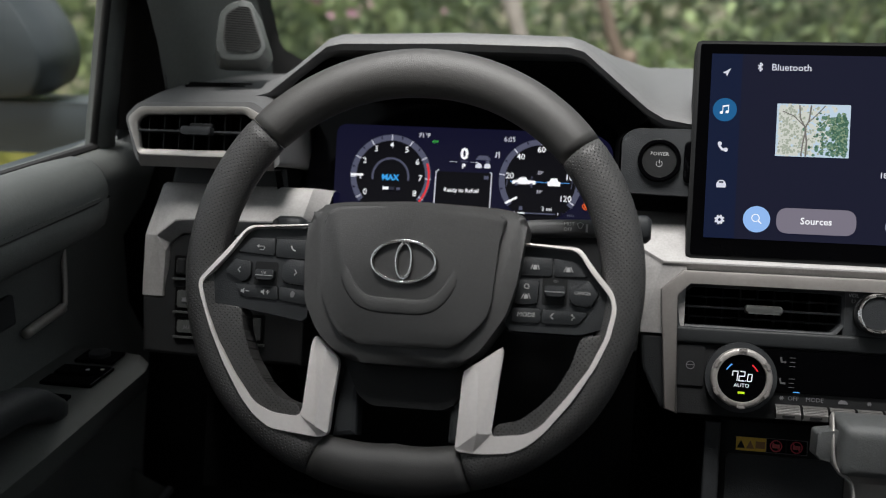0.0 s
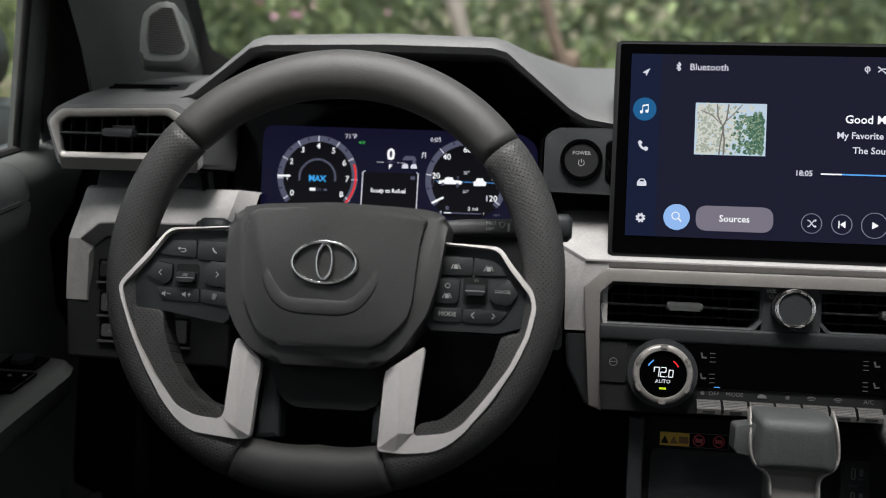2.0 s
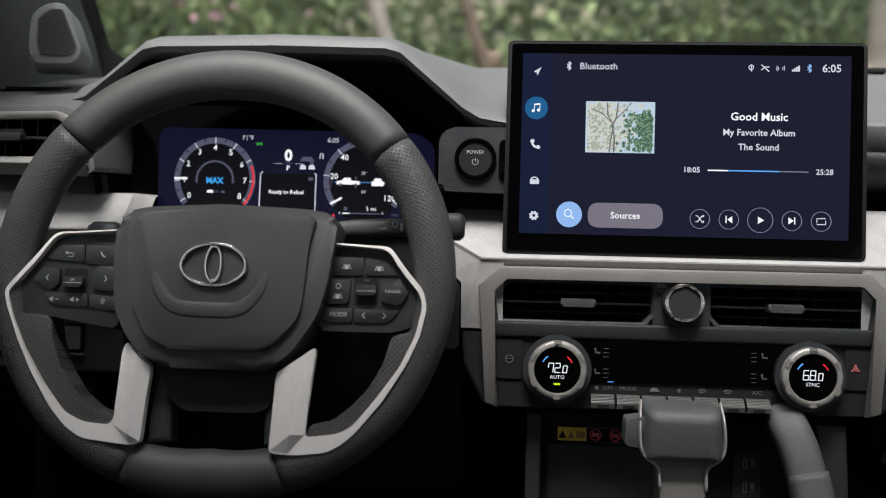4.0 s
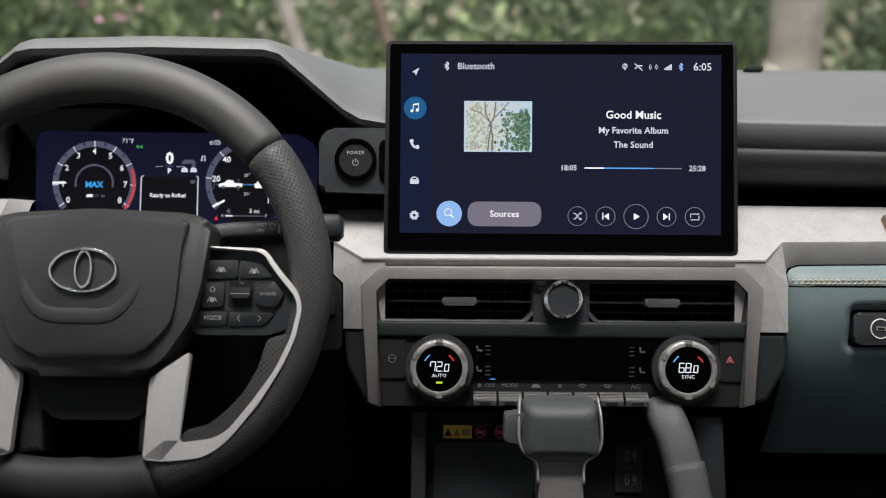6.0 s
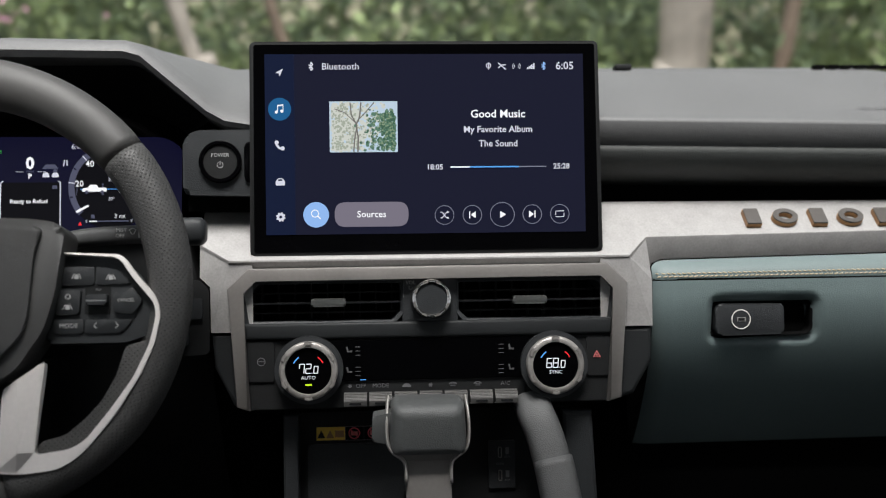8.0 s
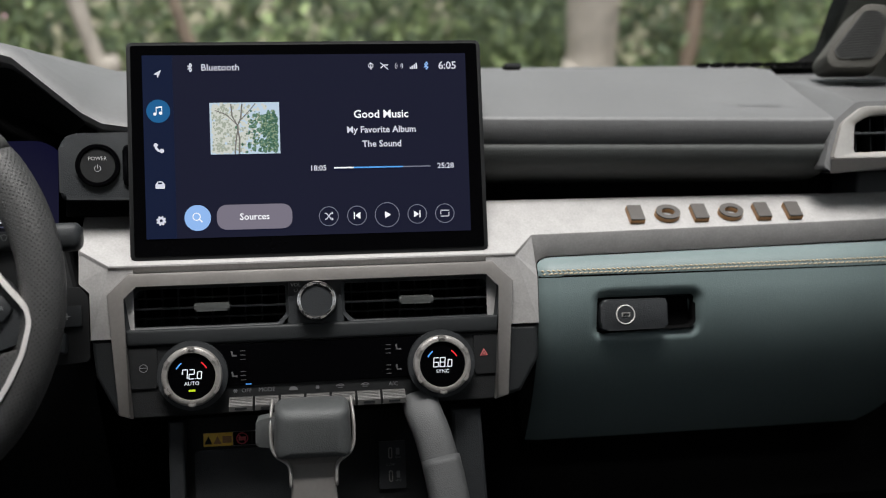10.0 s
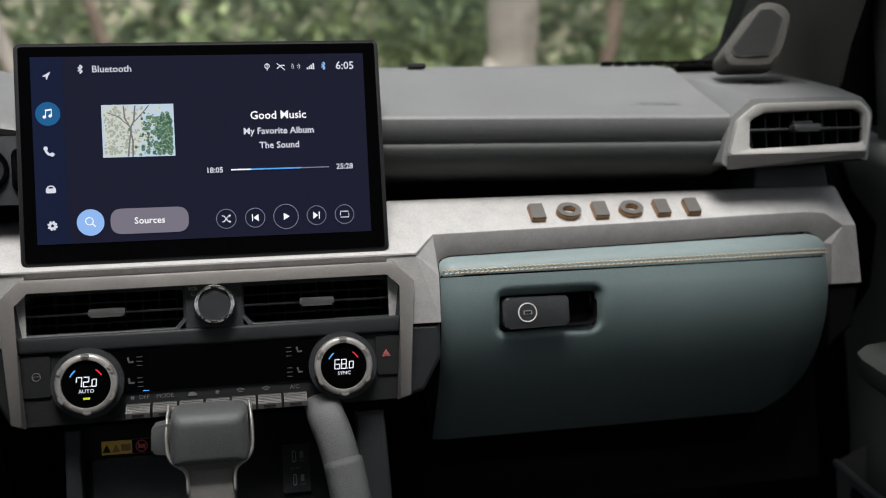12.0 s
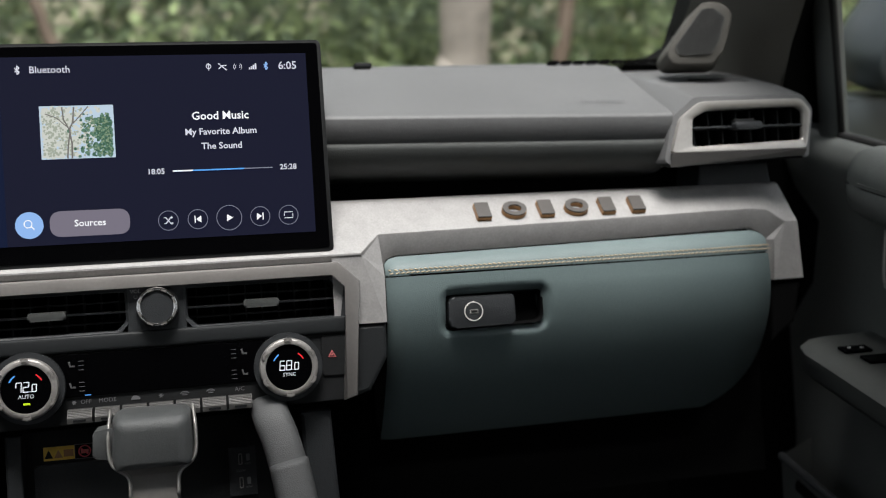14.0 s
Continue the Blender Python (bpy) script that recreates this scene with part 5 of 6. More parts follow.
part("lid_gap", loft([[(0.2185, 0.05, -0.19), (0.2185, 0.03, -0.12), (0.234, 0.028, -0.110), (0.635, 0.052, -0.1035), (0.660, 0.056, -0.12), (0.669, 0.065, -0.2)], [(0.2185, 0.09, -0.19), (0.2185, 0.09, -0.12), (0.234, 0.09, -0.110), (0.635, 0.09, -0.1035), (0.660, 0.09, -0.12), (0.669, 0.09, -0.2)]]), M_VOID, gb)
part("lid_back", prism([(0.222, -0.305), (0.59, -0.30), (0.655, -0.25), (0.66, -0.115), (0.64, -0.106), (0.23, -0.112), (0.2185, -0.12)], 0.125, 0.14), M_VOID, gb)
st = bmesh.new()
for row, z in enumerate((-0.1272, -0.1308)):
    for i in range(84):
        x = 0.2245 + 0.00512 * i + 0.0012 * row
        y = glove_y(x, z)
        zz = z + (glove_top(x) + 0.1105) * max(0, 1 - (-0.1105 - z) / 0.03)
        k = 0.0005 if row else -0.0005
        tube([(x, y + 0.0006, zz - k), (x + 0.0008, y - 0.0005, zz - 0.6 * k), (x + 0.0028, y - 0.0005, zz + 0.6 * k), (x + 0.0036, y + 0.0006, zz + k)], 0.00058, None, 6, bm=st)
tagged(part("stitching", st, M_THREAD, gb, "two rows of tan stitches"), kind="stuff")
lo_y = 0.0078
# back of the recess, with its shade put into the colour
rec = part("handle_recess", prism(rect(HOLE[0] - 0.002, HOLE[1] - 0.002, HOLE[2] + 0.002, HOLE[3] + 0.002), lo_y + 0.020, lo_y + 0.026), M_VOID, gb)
part("recess_rim", frame_ring(rounded([(0.2800, -0.1885), (0.2860, -0.1945), (0.3800, -0.1915), (0.3850, -0.1860), (0.3855, -0.1620), (0.3800, -0.1565), (0.2860, -0.1570), (0.2805, -0.1625)], 0.003, 3), rounded([(0.2825, -0.1870), (0.2872, -0.1920), (0.3785, -0.1892), (0.3820, -0.1850), (0.3825, -0.1630), (0.3785, -0.1588), (0.2872, -0.1594), (0.2830, -0.1635)], 0.003, 3), lo_y + 0.0060, lo_y + 0.022, 0.001, lo_y + 0.009), M_VOID, gb, "black rim of the handle recess")
hp = part("latch", prism(rounded([(0.2830, -0.1862), (0.2875, -0.1915), (0.3520, -0.1905), (0.3520, -0.1605), (0.2880, -0.1600), (0.2835, -0.1640)], 0.0045, 4), lo_y - 0.0035, lo_y + 0.022, 0.0018, 3), M_PLASTIC, gb, "black latch plate with a keyhole", smooth=True)
part("lock_ring", frame_ring(circle(0.3085, -0.1755, 0.0098, 30), circle(0.3085, -0.1755, 0.0088, 30), lo_y - 0.0045, lo_y, 0.0003), M_SATIN, hp, smooth=True)
part("lock_face", prism(circle(0.3085, -0.1755, 0.0089, 30), lo_y - 0.0040, lo_y), M_PLASTIC, hp)
part("keyhole", prism(rect(0.3045, -0.1775, 0.3130, -0.1735), lo_y - 0.0046, lo_y), M_RING, hp)
flat("key_slot", rect(0.3054, -0.1768, 0.3121, -0.1742), lo_y - 0.0050, M_DARK, hp)

# six raised marks on the silver bar, with bronze edges
badge = thing("badge", "six raised dark marks with bronze edges on silver bar", "badge", (0.42, 0.035, -0.09))
for i, w in enumerate((0.0235, 0.026, 0.0235, 0.026, 0.0235, 0.0265)):
    x = 0.3315 + 0.0348 * i
    y = 0.0125 + 0.001 + (x - 0.235) * 0.042
    lean = Matrix.Translation((x, y + 0.0165, -0.0755)) @ pose(0, 0, 0, -42.5, 0, 2.4)
    for nm, grow, y0, m in (("bronze_edge", 0.0004, -0.0036, M_BRONZE), ("face", 0.0, -0.0052, M_LETTER)):
        if i in (1, 3):  # plain oval rings and blocks
            bm = frame_ring(circle(0, 0, w / 2 + grow, 28, 0.80), circle(0, 0, w / 2 - 0.0058 - grow, 28, 0.72), y0, 0.002)
        else:
            h = 0.0105 + grow
            b = 0.0075 + grow
            bm = prism(rounded([(-b, -h), (b, -h), (b, h), (-b, h)], 0.0012), y0, 0.002)
        bmesh.ops.transform(bm, matrix=lean, verts=bm.verts[:])
        part(nm, bm, m, badge)


# ---- side air vents ----
def side_vent(outer, inner, y, s, label):
    """The vent in a pod at the dashboard's end: a silver frame, a soft shell behind, fins, a vane and its tab."""
    xs_, zs_ = [p[0] for p in outer], [p[1] for p in outer]
    cx, cz = sum(xs_) / len(xs_), sum(zs_) / len(zs_)
    v = thing("side_air_vent", label, "air vent", (cx, y + 0.05, min(zs_)), group="side air vents")
    zi = min(p[1] for p in inner)
    ring = outer[:4] + [(x, zi - 0.0062) for x, z in outer[4:]]
    part("frame", frame_ring(rounded(ring, 0.005, 3), rounded(inner, 0.004, 3), y - 0.004, y + 0.006, 0.0012, y - 0.001), M_RING, v, "satin silver frame", smooth=True)
    part("duct_wall", frame_ring(rounded([(cx + (x - cx) * 1.03, cz + (z - cz) * 1.03) for x, z in inner], 0.004, 3), rounded(inner, 0.004, 3), y + 0.0035, y + 0.03), M_VOID, v)
    (xa, za), (xb, zb) = outer[4], outer[5]
    part("lip", loft([[(xa, y + 0.001, zi - 0.0055), (xb, y + 0.001, zi - 0.0055)], [(xa, y - 0.0035, zi - 0.0068), (xb, y - 0.0035, zi - 0.0068)], [(xa, y + 0.003, za), (xb, y + 0.003, zb)], [(xa, y + 0.03, za + 0.004), (xb, y + 0.03, zb + 0.004)]]), M_GUN, v, "gunmetal lip under the vent")
    shell = [(cx + (x - cx) * 1.09, cz + (z - cz) * 1.22 + 0.0005) for x, z in outer]
    shell = [(x, max(z, min(zs_) + 0.005)) for x, z in shell]
    rows = []
    ro = rounded(shell, 0.005, 3)
    rows.append([(x, y + 0.003, z) for x, z in rounded(outer, 0.005, 3)])
    for dy, k, dz in ((0.0032, 0.985, 0.0), (0.006, 1.0, 0.0), (0.05, 1.0, 0.018), (0.10, 1.0, 0.034), (0.17, 0.98, 0.056), (0.24, 0.95, 0.074)):
        rows.append([(cx + (x - cx) * k, y + dy, cz + (z - cz) * k + (dz if z > cz - 0.01 else dz * 0.2)) for x, z in ro])
    part("shell", loft(rows, closed=True), M_PAD, v, "soft charcoal shell", smooth=45)
    ix, iz = [p[0] for p in inner], [p[1] for p in inner]
    x0, x1, z0, z1 = min(ix), max(ix), min(iz), max(iz)
    # near-black back plate; the deep duct's shade is in its colour
    part("duct", prism(rounded([(cx + (x - cx) * 1.03, cz + (z - cz) * 1.03) for x, z in inner], 0.004, 3), y + 0.028, y + 0.032), M_VOID, v)
    zc = (z0 + z1) / 2
    for i in range(8):
        x = x0 + (x1 - x0) * (i + 0.5) / 8
        part("fin", prism(rect(x - 0.0006, z0 + 0.001, x + 0.0006, z1 - 0.0015), y + 0.010, y + 0.027), M_DARK, v)
    part("vane", prism(rect(x0 + 0.001, zc - 0.0012, x1 - 0.001, zc + 0.0010), y + 0.0005, y + 0.016, 0.0005), M_PLASTIC, v)
    part("tab", prism(rect(cx - 0.0155, zc - 0.0040, cx + 0.0155, zc + 0.0040, 0.0022), y - 0.010, y + 0.002, 0.0016), M_PLASTIC, v, "black adjusting tab", smooth=True)
    part("slider", box(cx - 0.011, cx + 0.013, y + 0.002, y + 0.012, zc + 0.004, zc + 0.0085, 0.001), M_DARK, v)
    # demister slots on top of the shell
    zt = max(zs_) * 1.22 - cz * 0.22
    for dy, w in ((0.085, 0.034), (0.100, 0.036)):
        bm = box(cx - w + s * 0.022, cx + w + s * 0.022, y + dy, y + dy + 0.0055, zt + dy * 0.345 - 0.004, zt + dy * 0.345 + 0.0008)
        part("demister_slot", bm, M_VOID, v)
    return v


side_vent([(0.5530, 0.0150), (0.5770, 0.0318), (0.6975, 0.0325), (0.7092, 0.0184), (0.7010, -0.0300), (0.5405, -0.0375)], [(0.5682, 0.0140), (0.5855, 0.0222), (0.6940, 0.0245), (0.7008, 0.0180), (0.6978, -0.0128), (0.5660, -0.0165)], 0.020, 1, "silver-framed air vent at the passenger's end of the dashboard")
side_vent([(-0.7280, 0.0046), (-0.7155, 0.0168), (-0.6015, 0.0194), (-0.5800, 0.0080), (-0.5720, -0.0430), (-0.7140, -0.0425)], [(-0.7180, 0.0026), (-0.7100, 0.0092), (-0.6055, 0.0128), (-0.5910, 0.0030), (-0.5880, -0.0245), (-0.7132, -0.0256)], -0.030, -1, "silver-framed air vent at the driver's end of the dashboard")


# ---- steering wheel, in its own plane ----
sw = thing("steering_wheel", "black leather steering wheel with silver spokes and control buttons", "steering wheel", (0, 0.08, 0), WHEEL)
RIM_A = [-90, -70, -35, 0, 40, 90, 140, 180, 215, 250, 270]
RIM_OUT = [0.1895, 0.1915, 0.2015, 0.2035, 0.2050, 0.2075, 0.2090, 0.2060, 0.2010, 0.1925, 0.1895]
RIM_W = [0.0225, 0.0205, 0.0165, 0.0185, 0.0205, 0.0225, 0.0205, 0.0185, 0.0165, 0.0205, 0.0225]


def rim_piece(name, a0, a1, material, label, n=None, uv=False):
    """A stretch of the rim with an oval section, unwrapped in metres."""
    n = n or max(12, int(abs(a1 - a0) / 2.5))
    rows, k = [], 24
    bm = bmesh.new()
    lay = bm.loops.layers.uv.new("metres")
    for i in range(n + 1):
        a = a0 + (a1 - a0) * i / n
        b = (a + 90) % 360 - 90
        out, w = np.interp(b, RIM_A, RIM_OUT), np.interp(b, RIM_A, RIM_W)
        pinch = 1 - 0.035 * max(0, 1 - min(i, n - i) / 1.2)
        r, row = out - w, []
        for j in range(k):
            t = 2 * math.pi * j / k
            rad = r + w * pinch * math.cos(t)
            row.append(bm.verts.new((rad * math.cos(radians(a)), 0.0185 * pinch * math.sin(t), rad * math.sin(radians(a)))))
        rows.append(row)
    for i in range(n):
        for j in range(k):
            q = ((i, j), (i + 1, j), (i + 1, j + 1), (i, j + 1))
            f = bm.faces.new([rows[p][m % k] for p, m in q])
            for loop, (p, m) in zip(f.loops, q):
                loop[lay].uv = (radians(a0 + (a1 - a0) * p / n) * 0.185, m / k * 0.118)
    for end in (rows[0], rows[-1]):
        bm.faces.new(end)
    return part(name, bm, material, sw, label, smooth="all")


rim_piece("rim_top", 39.4, 138.6, M_LEATHER, "smooth black leather")
rim_piece("rim_grip", -68.6, 39.0, M_PERF, "perforated black leather")
rim_piece("rim_grip", 139.0, 246.6, M_PERF, "perforated black leather")
rim_piece("rim_bottom", 247, 291, M_LEATHER, "smooth black leather")


def uv_flat(ob):
    """Unwraps a flat piece by its own x and z, in metres."""
    me = ob.data
    lay = me.uv_layers.new(name="metres")
    co = [v.co for v in me.vertices]
    for loop in me.loops:
        lay.data[loop.index].uv = (co[loop.vertex_index].x, co[loop.vertex_index].z)
    return ob


lobe_l = rounded([(-0.1766, -0.0347), (-0.1445, -0.0378), (-0.1416, -0.0551), (-0.1321, -0.0793), (-0.1169, -0.1004), (-0.1000, -0.1137), (-0.0827, -0.1187), (-0.0825, -0.1295), (-0.110, -0.1305), (-0.1240, -0.1190), (-0.1450, -0.0935), (-0.1625, -0.0670)], 0.004)
lobe_r = rounded([(0.1715, -0.0413), (0.1525, -0.0458), (0.1455, -0.0698), (0.1349, -0.0892), (0.1218, -0.1041), (0.1062, -0.1170), (0.0876, -0.1217), (0.0835, -0.1285), (0.0860, -0.1325), (0.1130, -0.1290), (0.1240, -0.1200), (0.1430, -0.0958), (0.1605, -0.0710)], 0.004)
for pts in (lobe_l, lobe_r):
    uv_flat(part("inner_grip", prism(pts, -0.0150, 0.012, 0.0065, 4), M_PERF, sw, "perforated black leather", smooth=60))
strip_l = [(-0.0633, -0.1440), (-0.0800, -0.1425), (-0.1065, -0.1398), (-0.1218, -0.1300), (-0.1364, -0.1142), (-0.1551, -0.0862), (-0.1705, -0.0575), (-0.1829, -0.0282), (-0.1857, -0.0182), (-0.1836, -0.0130), (-0.1636, 0.0109), (-0.1445, 0.0350), (-0.090, 0.0385),
           (-0.090, 0.0371), (-0.1435, 0.0333), (-0.1605, 0.0085), (-0.1808, -0.0153), (-0.1821, -0.0204), (-0.1756, -0.0402), (-0.1627, -0.0672), (-0.1453, -0.0935), (-0.1241, -0.1188), (-0.1069, -0.1264), (-0.0830, -0.1280), (-0.0794, -0.1234), (-0.0766, -0.0662), (-0.0735, -0.0572), (-0.0514, -0.0766), (-0.0510, -0.0838), (-0.0529, -0.1032), (-0.0551, -0.1415)]
strip_r = [(0.0545, -0.1442), (0.058, -0.1462), (0.076, -0.147), (0.1016, -0.144), (0.1151, -0.1369), (0.126, -0.1269), (0.1475, -0.1000), (0.1665, -0.0686), (0.1767, -0.0447), (0.1812, -0.0211), (0.1778, -0.0071), (0.1600, 0.0135), (0.1484, 0.0295), (0.098, 0.0315),
           (0.098, 0.0301), (0.1462, 0.0272), (0.1570, 0.0107), (0.1755, -0.0112), (0.1774, -0.0213), (0.1724, -0.0452), (0.1602, -0.0718), (0.1431, -0.0964), (0.1238, -0.1210), (0.1122, -0.1280), (0.0853, -0.1318), (0.0831, -0.128), (0.0899, -0.0565), (0.0704, -0.0706), (0.0568, -0.0801)]
part("spoke_trim", prism(rounded(strip_l, 0.006, 3), -0.0198, -0.0118, 0.0020, 3), M_SATIN, sw, "satin silver spoke trim", smooth=True)
part("spoke_trim", prism(rounded(strip_r, 0.006, 3), -0.0198, -0.0118, 0.0020, 3), M_SATIN, sw, "satin silver spoke trim", smooth=True)
# raised ridge of each lower spoke
def ridge(a, b, c, d, e, r1, r2):
    """A faceted spoke face: the outline a b c d e lies low, the ridge r1 r2 stands proud."""
    bm = bmesh.new()
    lo = [bm.verts.new((x, -0.0200, z)) for x, z in (a, b, c, d, e)]
    hi = [bm.verts.new((x, -0.0262, z)) for x, z in (r1, r2)]
    for f in ((lo[0], hi[0], hi[1], lo[4]), (hi[0], lo[1], lo[2], hi[1]), (hi[1], lo[2], lo[3]), (hi[1], lo[3], lo[4]), (lo[0], lo[1], hi[0])):
        bm.faces.new(f)
    return bm


part("spoke_ridge", ridge((-0.0728, -0.0590), (-0.0520, -0.0772), (-0.0558, -0.1405), (-0.0640, -0.1430), (-0.0800, -0.1270), (-0.0615, -0.0690), (-0.0652, -0.1345)), M_SATIN, sw)
part("spoke_ridge", ridge((0.0890, -0.0580), (0.0576, -0.0800), (0.0556, -0.1438), (0.0700, -0.1460), (0.0840, -0.1300), (0.0704, -0.0718), (0.0725, -0.1305)), M_SATIN, sw)
part("spoke_side", prism([(-0.0505, -0.076), (-0.036, -0.088), (-0.034, -0.140), (-0.055, -0.143), (-0.0525, -0.119)], -0.006, 0.015, 0.004), M_PLASTIC, sw)
part("spoke_side", prism([(0.0575, -0.076), (0.0450, -0.086), (0.046, -0.140), (0.0565, -0.143), (0.0555, -0.119)], -0.006, 0.015, 0.004), M_PLASTIC, sw)
clus_l = rounded([(-0.085, 0.0365), (-0.142, 0.0325), (-0.160, 0.0145), (-0.179, -0.020), (-0.174, -0.034), (-0.150, -0.037), (-0.085, -0.047)], 0.004)
clus_r = rounded([(0.090, 0.0295), (0.140, 0.0275), (0.158, 0.0165), (0.178, -0.014), (0.173, -0.036), (0.152, -0.043), (0.088, -0.043)], 0.004)
for pts in (clus_l, clus_r):
    part("button_panel", prism(pts, -0.0130, 0.010, 0.003, 3), M_PLASTIC, sw, "black button panel", smooth=True)
BUTTONS = [[(-0.153, 0.012), (-0.142, 0.025), (-0.1205, 0.025), (-0.1195, 0.010)], [(-0.118, 0.025), (-0.088, 0.025), (-0.088, 0.008), (-0.118, 0.009)],
           [(-0.163, -0.006), (-0.154, 0.005), (-0.140, 0.003), (-0.1395, -0.010), (-0.146, -0.015)], [(-0.110, 0.002), (-0.104, 0.007), (-0.088, 0.006), (-0.088, -0.015), (-0.106, -0.014), (-0.110, -0.010)],
           [(-0.153, -0.017), (-0.1145, -0.0175), (-0.113, -0.029), (-0.146, -0.0275)], [(-0.112, -0.0175), (-0.086, -0.020), (-0.086, -0.0315), (-0.111, -0.0290)],
           [(0.097, 0.020), (0.125, 0.020), (0.125, 0.005), (0.096, 0.005)], [(0.127, 0.020), (0.145, 0.017), (0.155, 0.006), (0.1275, 0.005)],
           [(0.096, 0.001), (0.115, 0.0), (0.114, -0.019), (0.096, -0.020)], [(0.142, -0.003), (0.157, 0.002), (0.165, -0.009), (0.158, -0.0195), (0.144, -0.018), (0.141, -0.012)],
           [(0.094, -0.0235), (0.1175, -0.0235), (0.1175, -0.035), (0.094, -0.035)], [(0.1195, -0.0235), (0.157, -0.0245), (0.149, -0.0345), (0.1195, -0.035)]]
for i, pts in enumerate(BUTTONS):
    big = [(sum(p[0] for p in pts) / len(pts), sum(p[1] for p in pts) / len(pts))][0]
    well = part("button", prism(rounded([(big[0] + (x - big[0]) * 1.05, big[1] + (z - big[1]) * 1.08) for x, z in pts], 0.002), -0.0134, -0.010), M_VOID, sw)
    part("button_cap", prism(rounded([(big[0] + (x - big[0]) * 1.02, big[1] + (z - big[1]) * 1.03) for x, z in pts], 0.0022), -0.0165 if i in (2, 3, 8, 9) else -0.0148, -0.010, 0.0007, 2), M_PLASTIC, well, smooth=True)
for x in (-0.1255, 0.1290):
    w = part("scroll_well", prism(rect(x - 0.011, -0.0195, x + 0.010, 0.004, 0.002), -0.0136, -0.010), M_DARK, sw)
    part("scroll_wheel", prism(rect(x - 0.0085, -0.0125, x + 0.0085, -0.0035, 0.002), -0.0205, -0.010, 0.003, 3), M_PLASTIC, w, "glossy scroll wheel", smooth=True)
    flat("scroll_edge", rect(x - 0.0080, -0.0092, x + 0.0080, -0.0086), -0.0209, M_PRINT, w)
BY = -0.0156
writing("OK", -0.1255, -0.0066, -0.0209, 0.0034, M_PRINT, sw)
writing("MODE", 0.1060, -0.0290, BY, 0.0054, M_PRINT, sw)
writing("CANCEL", 0.1520, -0.0085, -0.0171, 0.0037, M_PRINT, sw)
writing("RES", 0.1290, 0.0008, -0.0142, 0.0028, M_FAINT, sw)
for x, z, s, y in ((-0.1500, -0.0045, -1, -0.0171), (-0.0980, -0.0045, 1, -0.0171), (0.1275, -0.0290, -1, BY), (0.1450, -0.0290, 1, BY)):
    flat("arrow_mark", stroke([(x - s * 0.0012, z + 0.0024), (x + s * 0.0012, z), (x - s * 0.0012, z - 0.0024)], 0.0007), y, M_PRINT, sw)
flat("return_mark", stroke([(-0.1345, 0.0175), (-0.1300, 0.0175), (-0.1290, 0.0160), (-0.1300, 0.0145), (-0.1335, 0.0145)], 0.0006), BY, M_PRINT, sw)
flat("return_mark", [(-0.1345, 0.0190), (-0.1345, 0.0160), (-0.1365, 0.0175)], BY, M_PRINT, sw)
flat("phone_mark", stroke([(-0.1045, 0.0190), (-0.1040, 0.0172), (-0.1022, 0.0152), (-0.1005, 0.0148)], 0.0011), BY, M_PRINT, sw)
for x, w in ((-0.1440, 0), (-0.1255, 1)):
    flat("speaker_mark", [(x - 0.003, -0.0240), (x - 0.003, -0.0220), (x - 0.0015, -0.0220), (x, -0.0205), (x, -0.0255), (x - 0.0015, -0.0240)], BY, M_PRINT, sw)
    flat("minus_mark" if not w else "plus_mark", rect(x + 0.0015, -0.0233, x + 0.005, -0.0227), BY, M_PRINT, sw)
    if w:
        flat("plus_mark", rect(x + 0.0030, -0.0248, x + 0.0036, -0.0212), BY - 0.0003, M_PRINT, sw)
flat("voice_mark", rounded([(-0.1010, -0.0265), (-0.0985, -0.0265), (-0.0970, -0.0225), (-0.0995, -0.0205), (-0.1015, -0.0225)], 0.0006), BY, M_FAINT, sw)
for x, z, y in ((0.1110, 0.0125, BY), (0.1390, 0.0115, BY), (0.1050, -0.0130, -0.0171)):
    for s in (-1, 1):
        flat("lane_mark", stroke([(x + s * 0.0038, z - 0.0026), (x + s * 0.0018, z + 0.0018)], 0.0006), y, M_PRINT, sw)
    flat("car_mark", rounded([(x - 0.0018, z - 0.0026), (x + 0.0018, z - 0.0026), (x + 0.0016, z), (x + 0.0009, z + 0.0012), (x - 0.0009, z + 0.0012), (x - 0.0016, z)], 0.0004), y, M_PRINT, sw)
part("gap_mark", frame_ring(circle(0.1050, -0.0050, 0.0022, 16), circle(0.1050, -0.0050, 0.0017, 16), -0.0171, -0.016), M_PRINT, sw)
# centre pad
pad = rounded([(-0.0876, 0.015), (-0.0863, 0.043), (-0.0790, 0.0530), (-0.060, 0.0575), (0.006, 0.0611), (0.080, 0.0580), (0.0986, 0.0545), (0.104, 0.047), (0.0979, -0.0036), (0.0904, -0.0324), (0.0700, -0.0640), (0.0480, -0.0790), (-0.0380, -0.0790), (-0.0600, -0.0660), (-0.0725, -0.0521), (-0.0842, -0.0286)], 0.008, 3)
part("pad_body", prism(pad, -0.0290, 0.012, 0.006, 3), M_AIRBAG, sw, "grained black centre pad", smooth=60)
face = rounded([(-0.0727, 0.0150), (-0.0717, 0.0440), (-0.0640, 0.0525), (0.005, 0.0565), (0.0760, 0.0540), (0.0880, 0.0490), (0.0815, 0.0320), (0.0780, -0.0225), (0.0738, -0.0373), (0.0500, -0.0634), (-0.0400, -0.0638), (-0.0555, -0.0490), (-0.0680, -0.0232)], 0.007, 3)
part("pad_face", prism(face, -0.0335, -0.02, 0.0035, 3), M_AIRBAG, sw, "grained black centre pad", smooth=60)
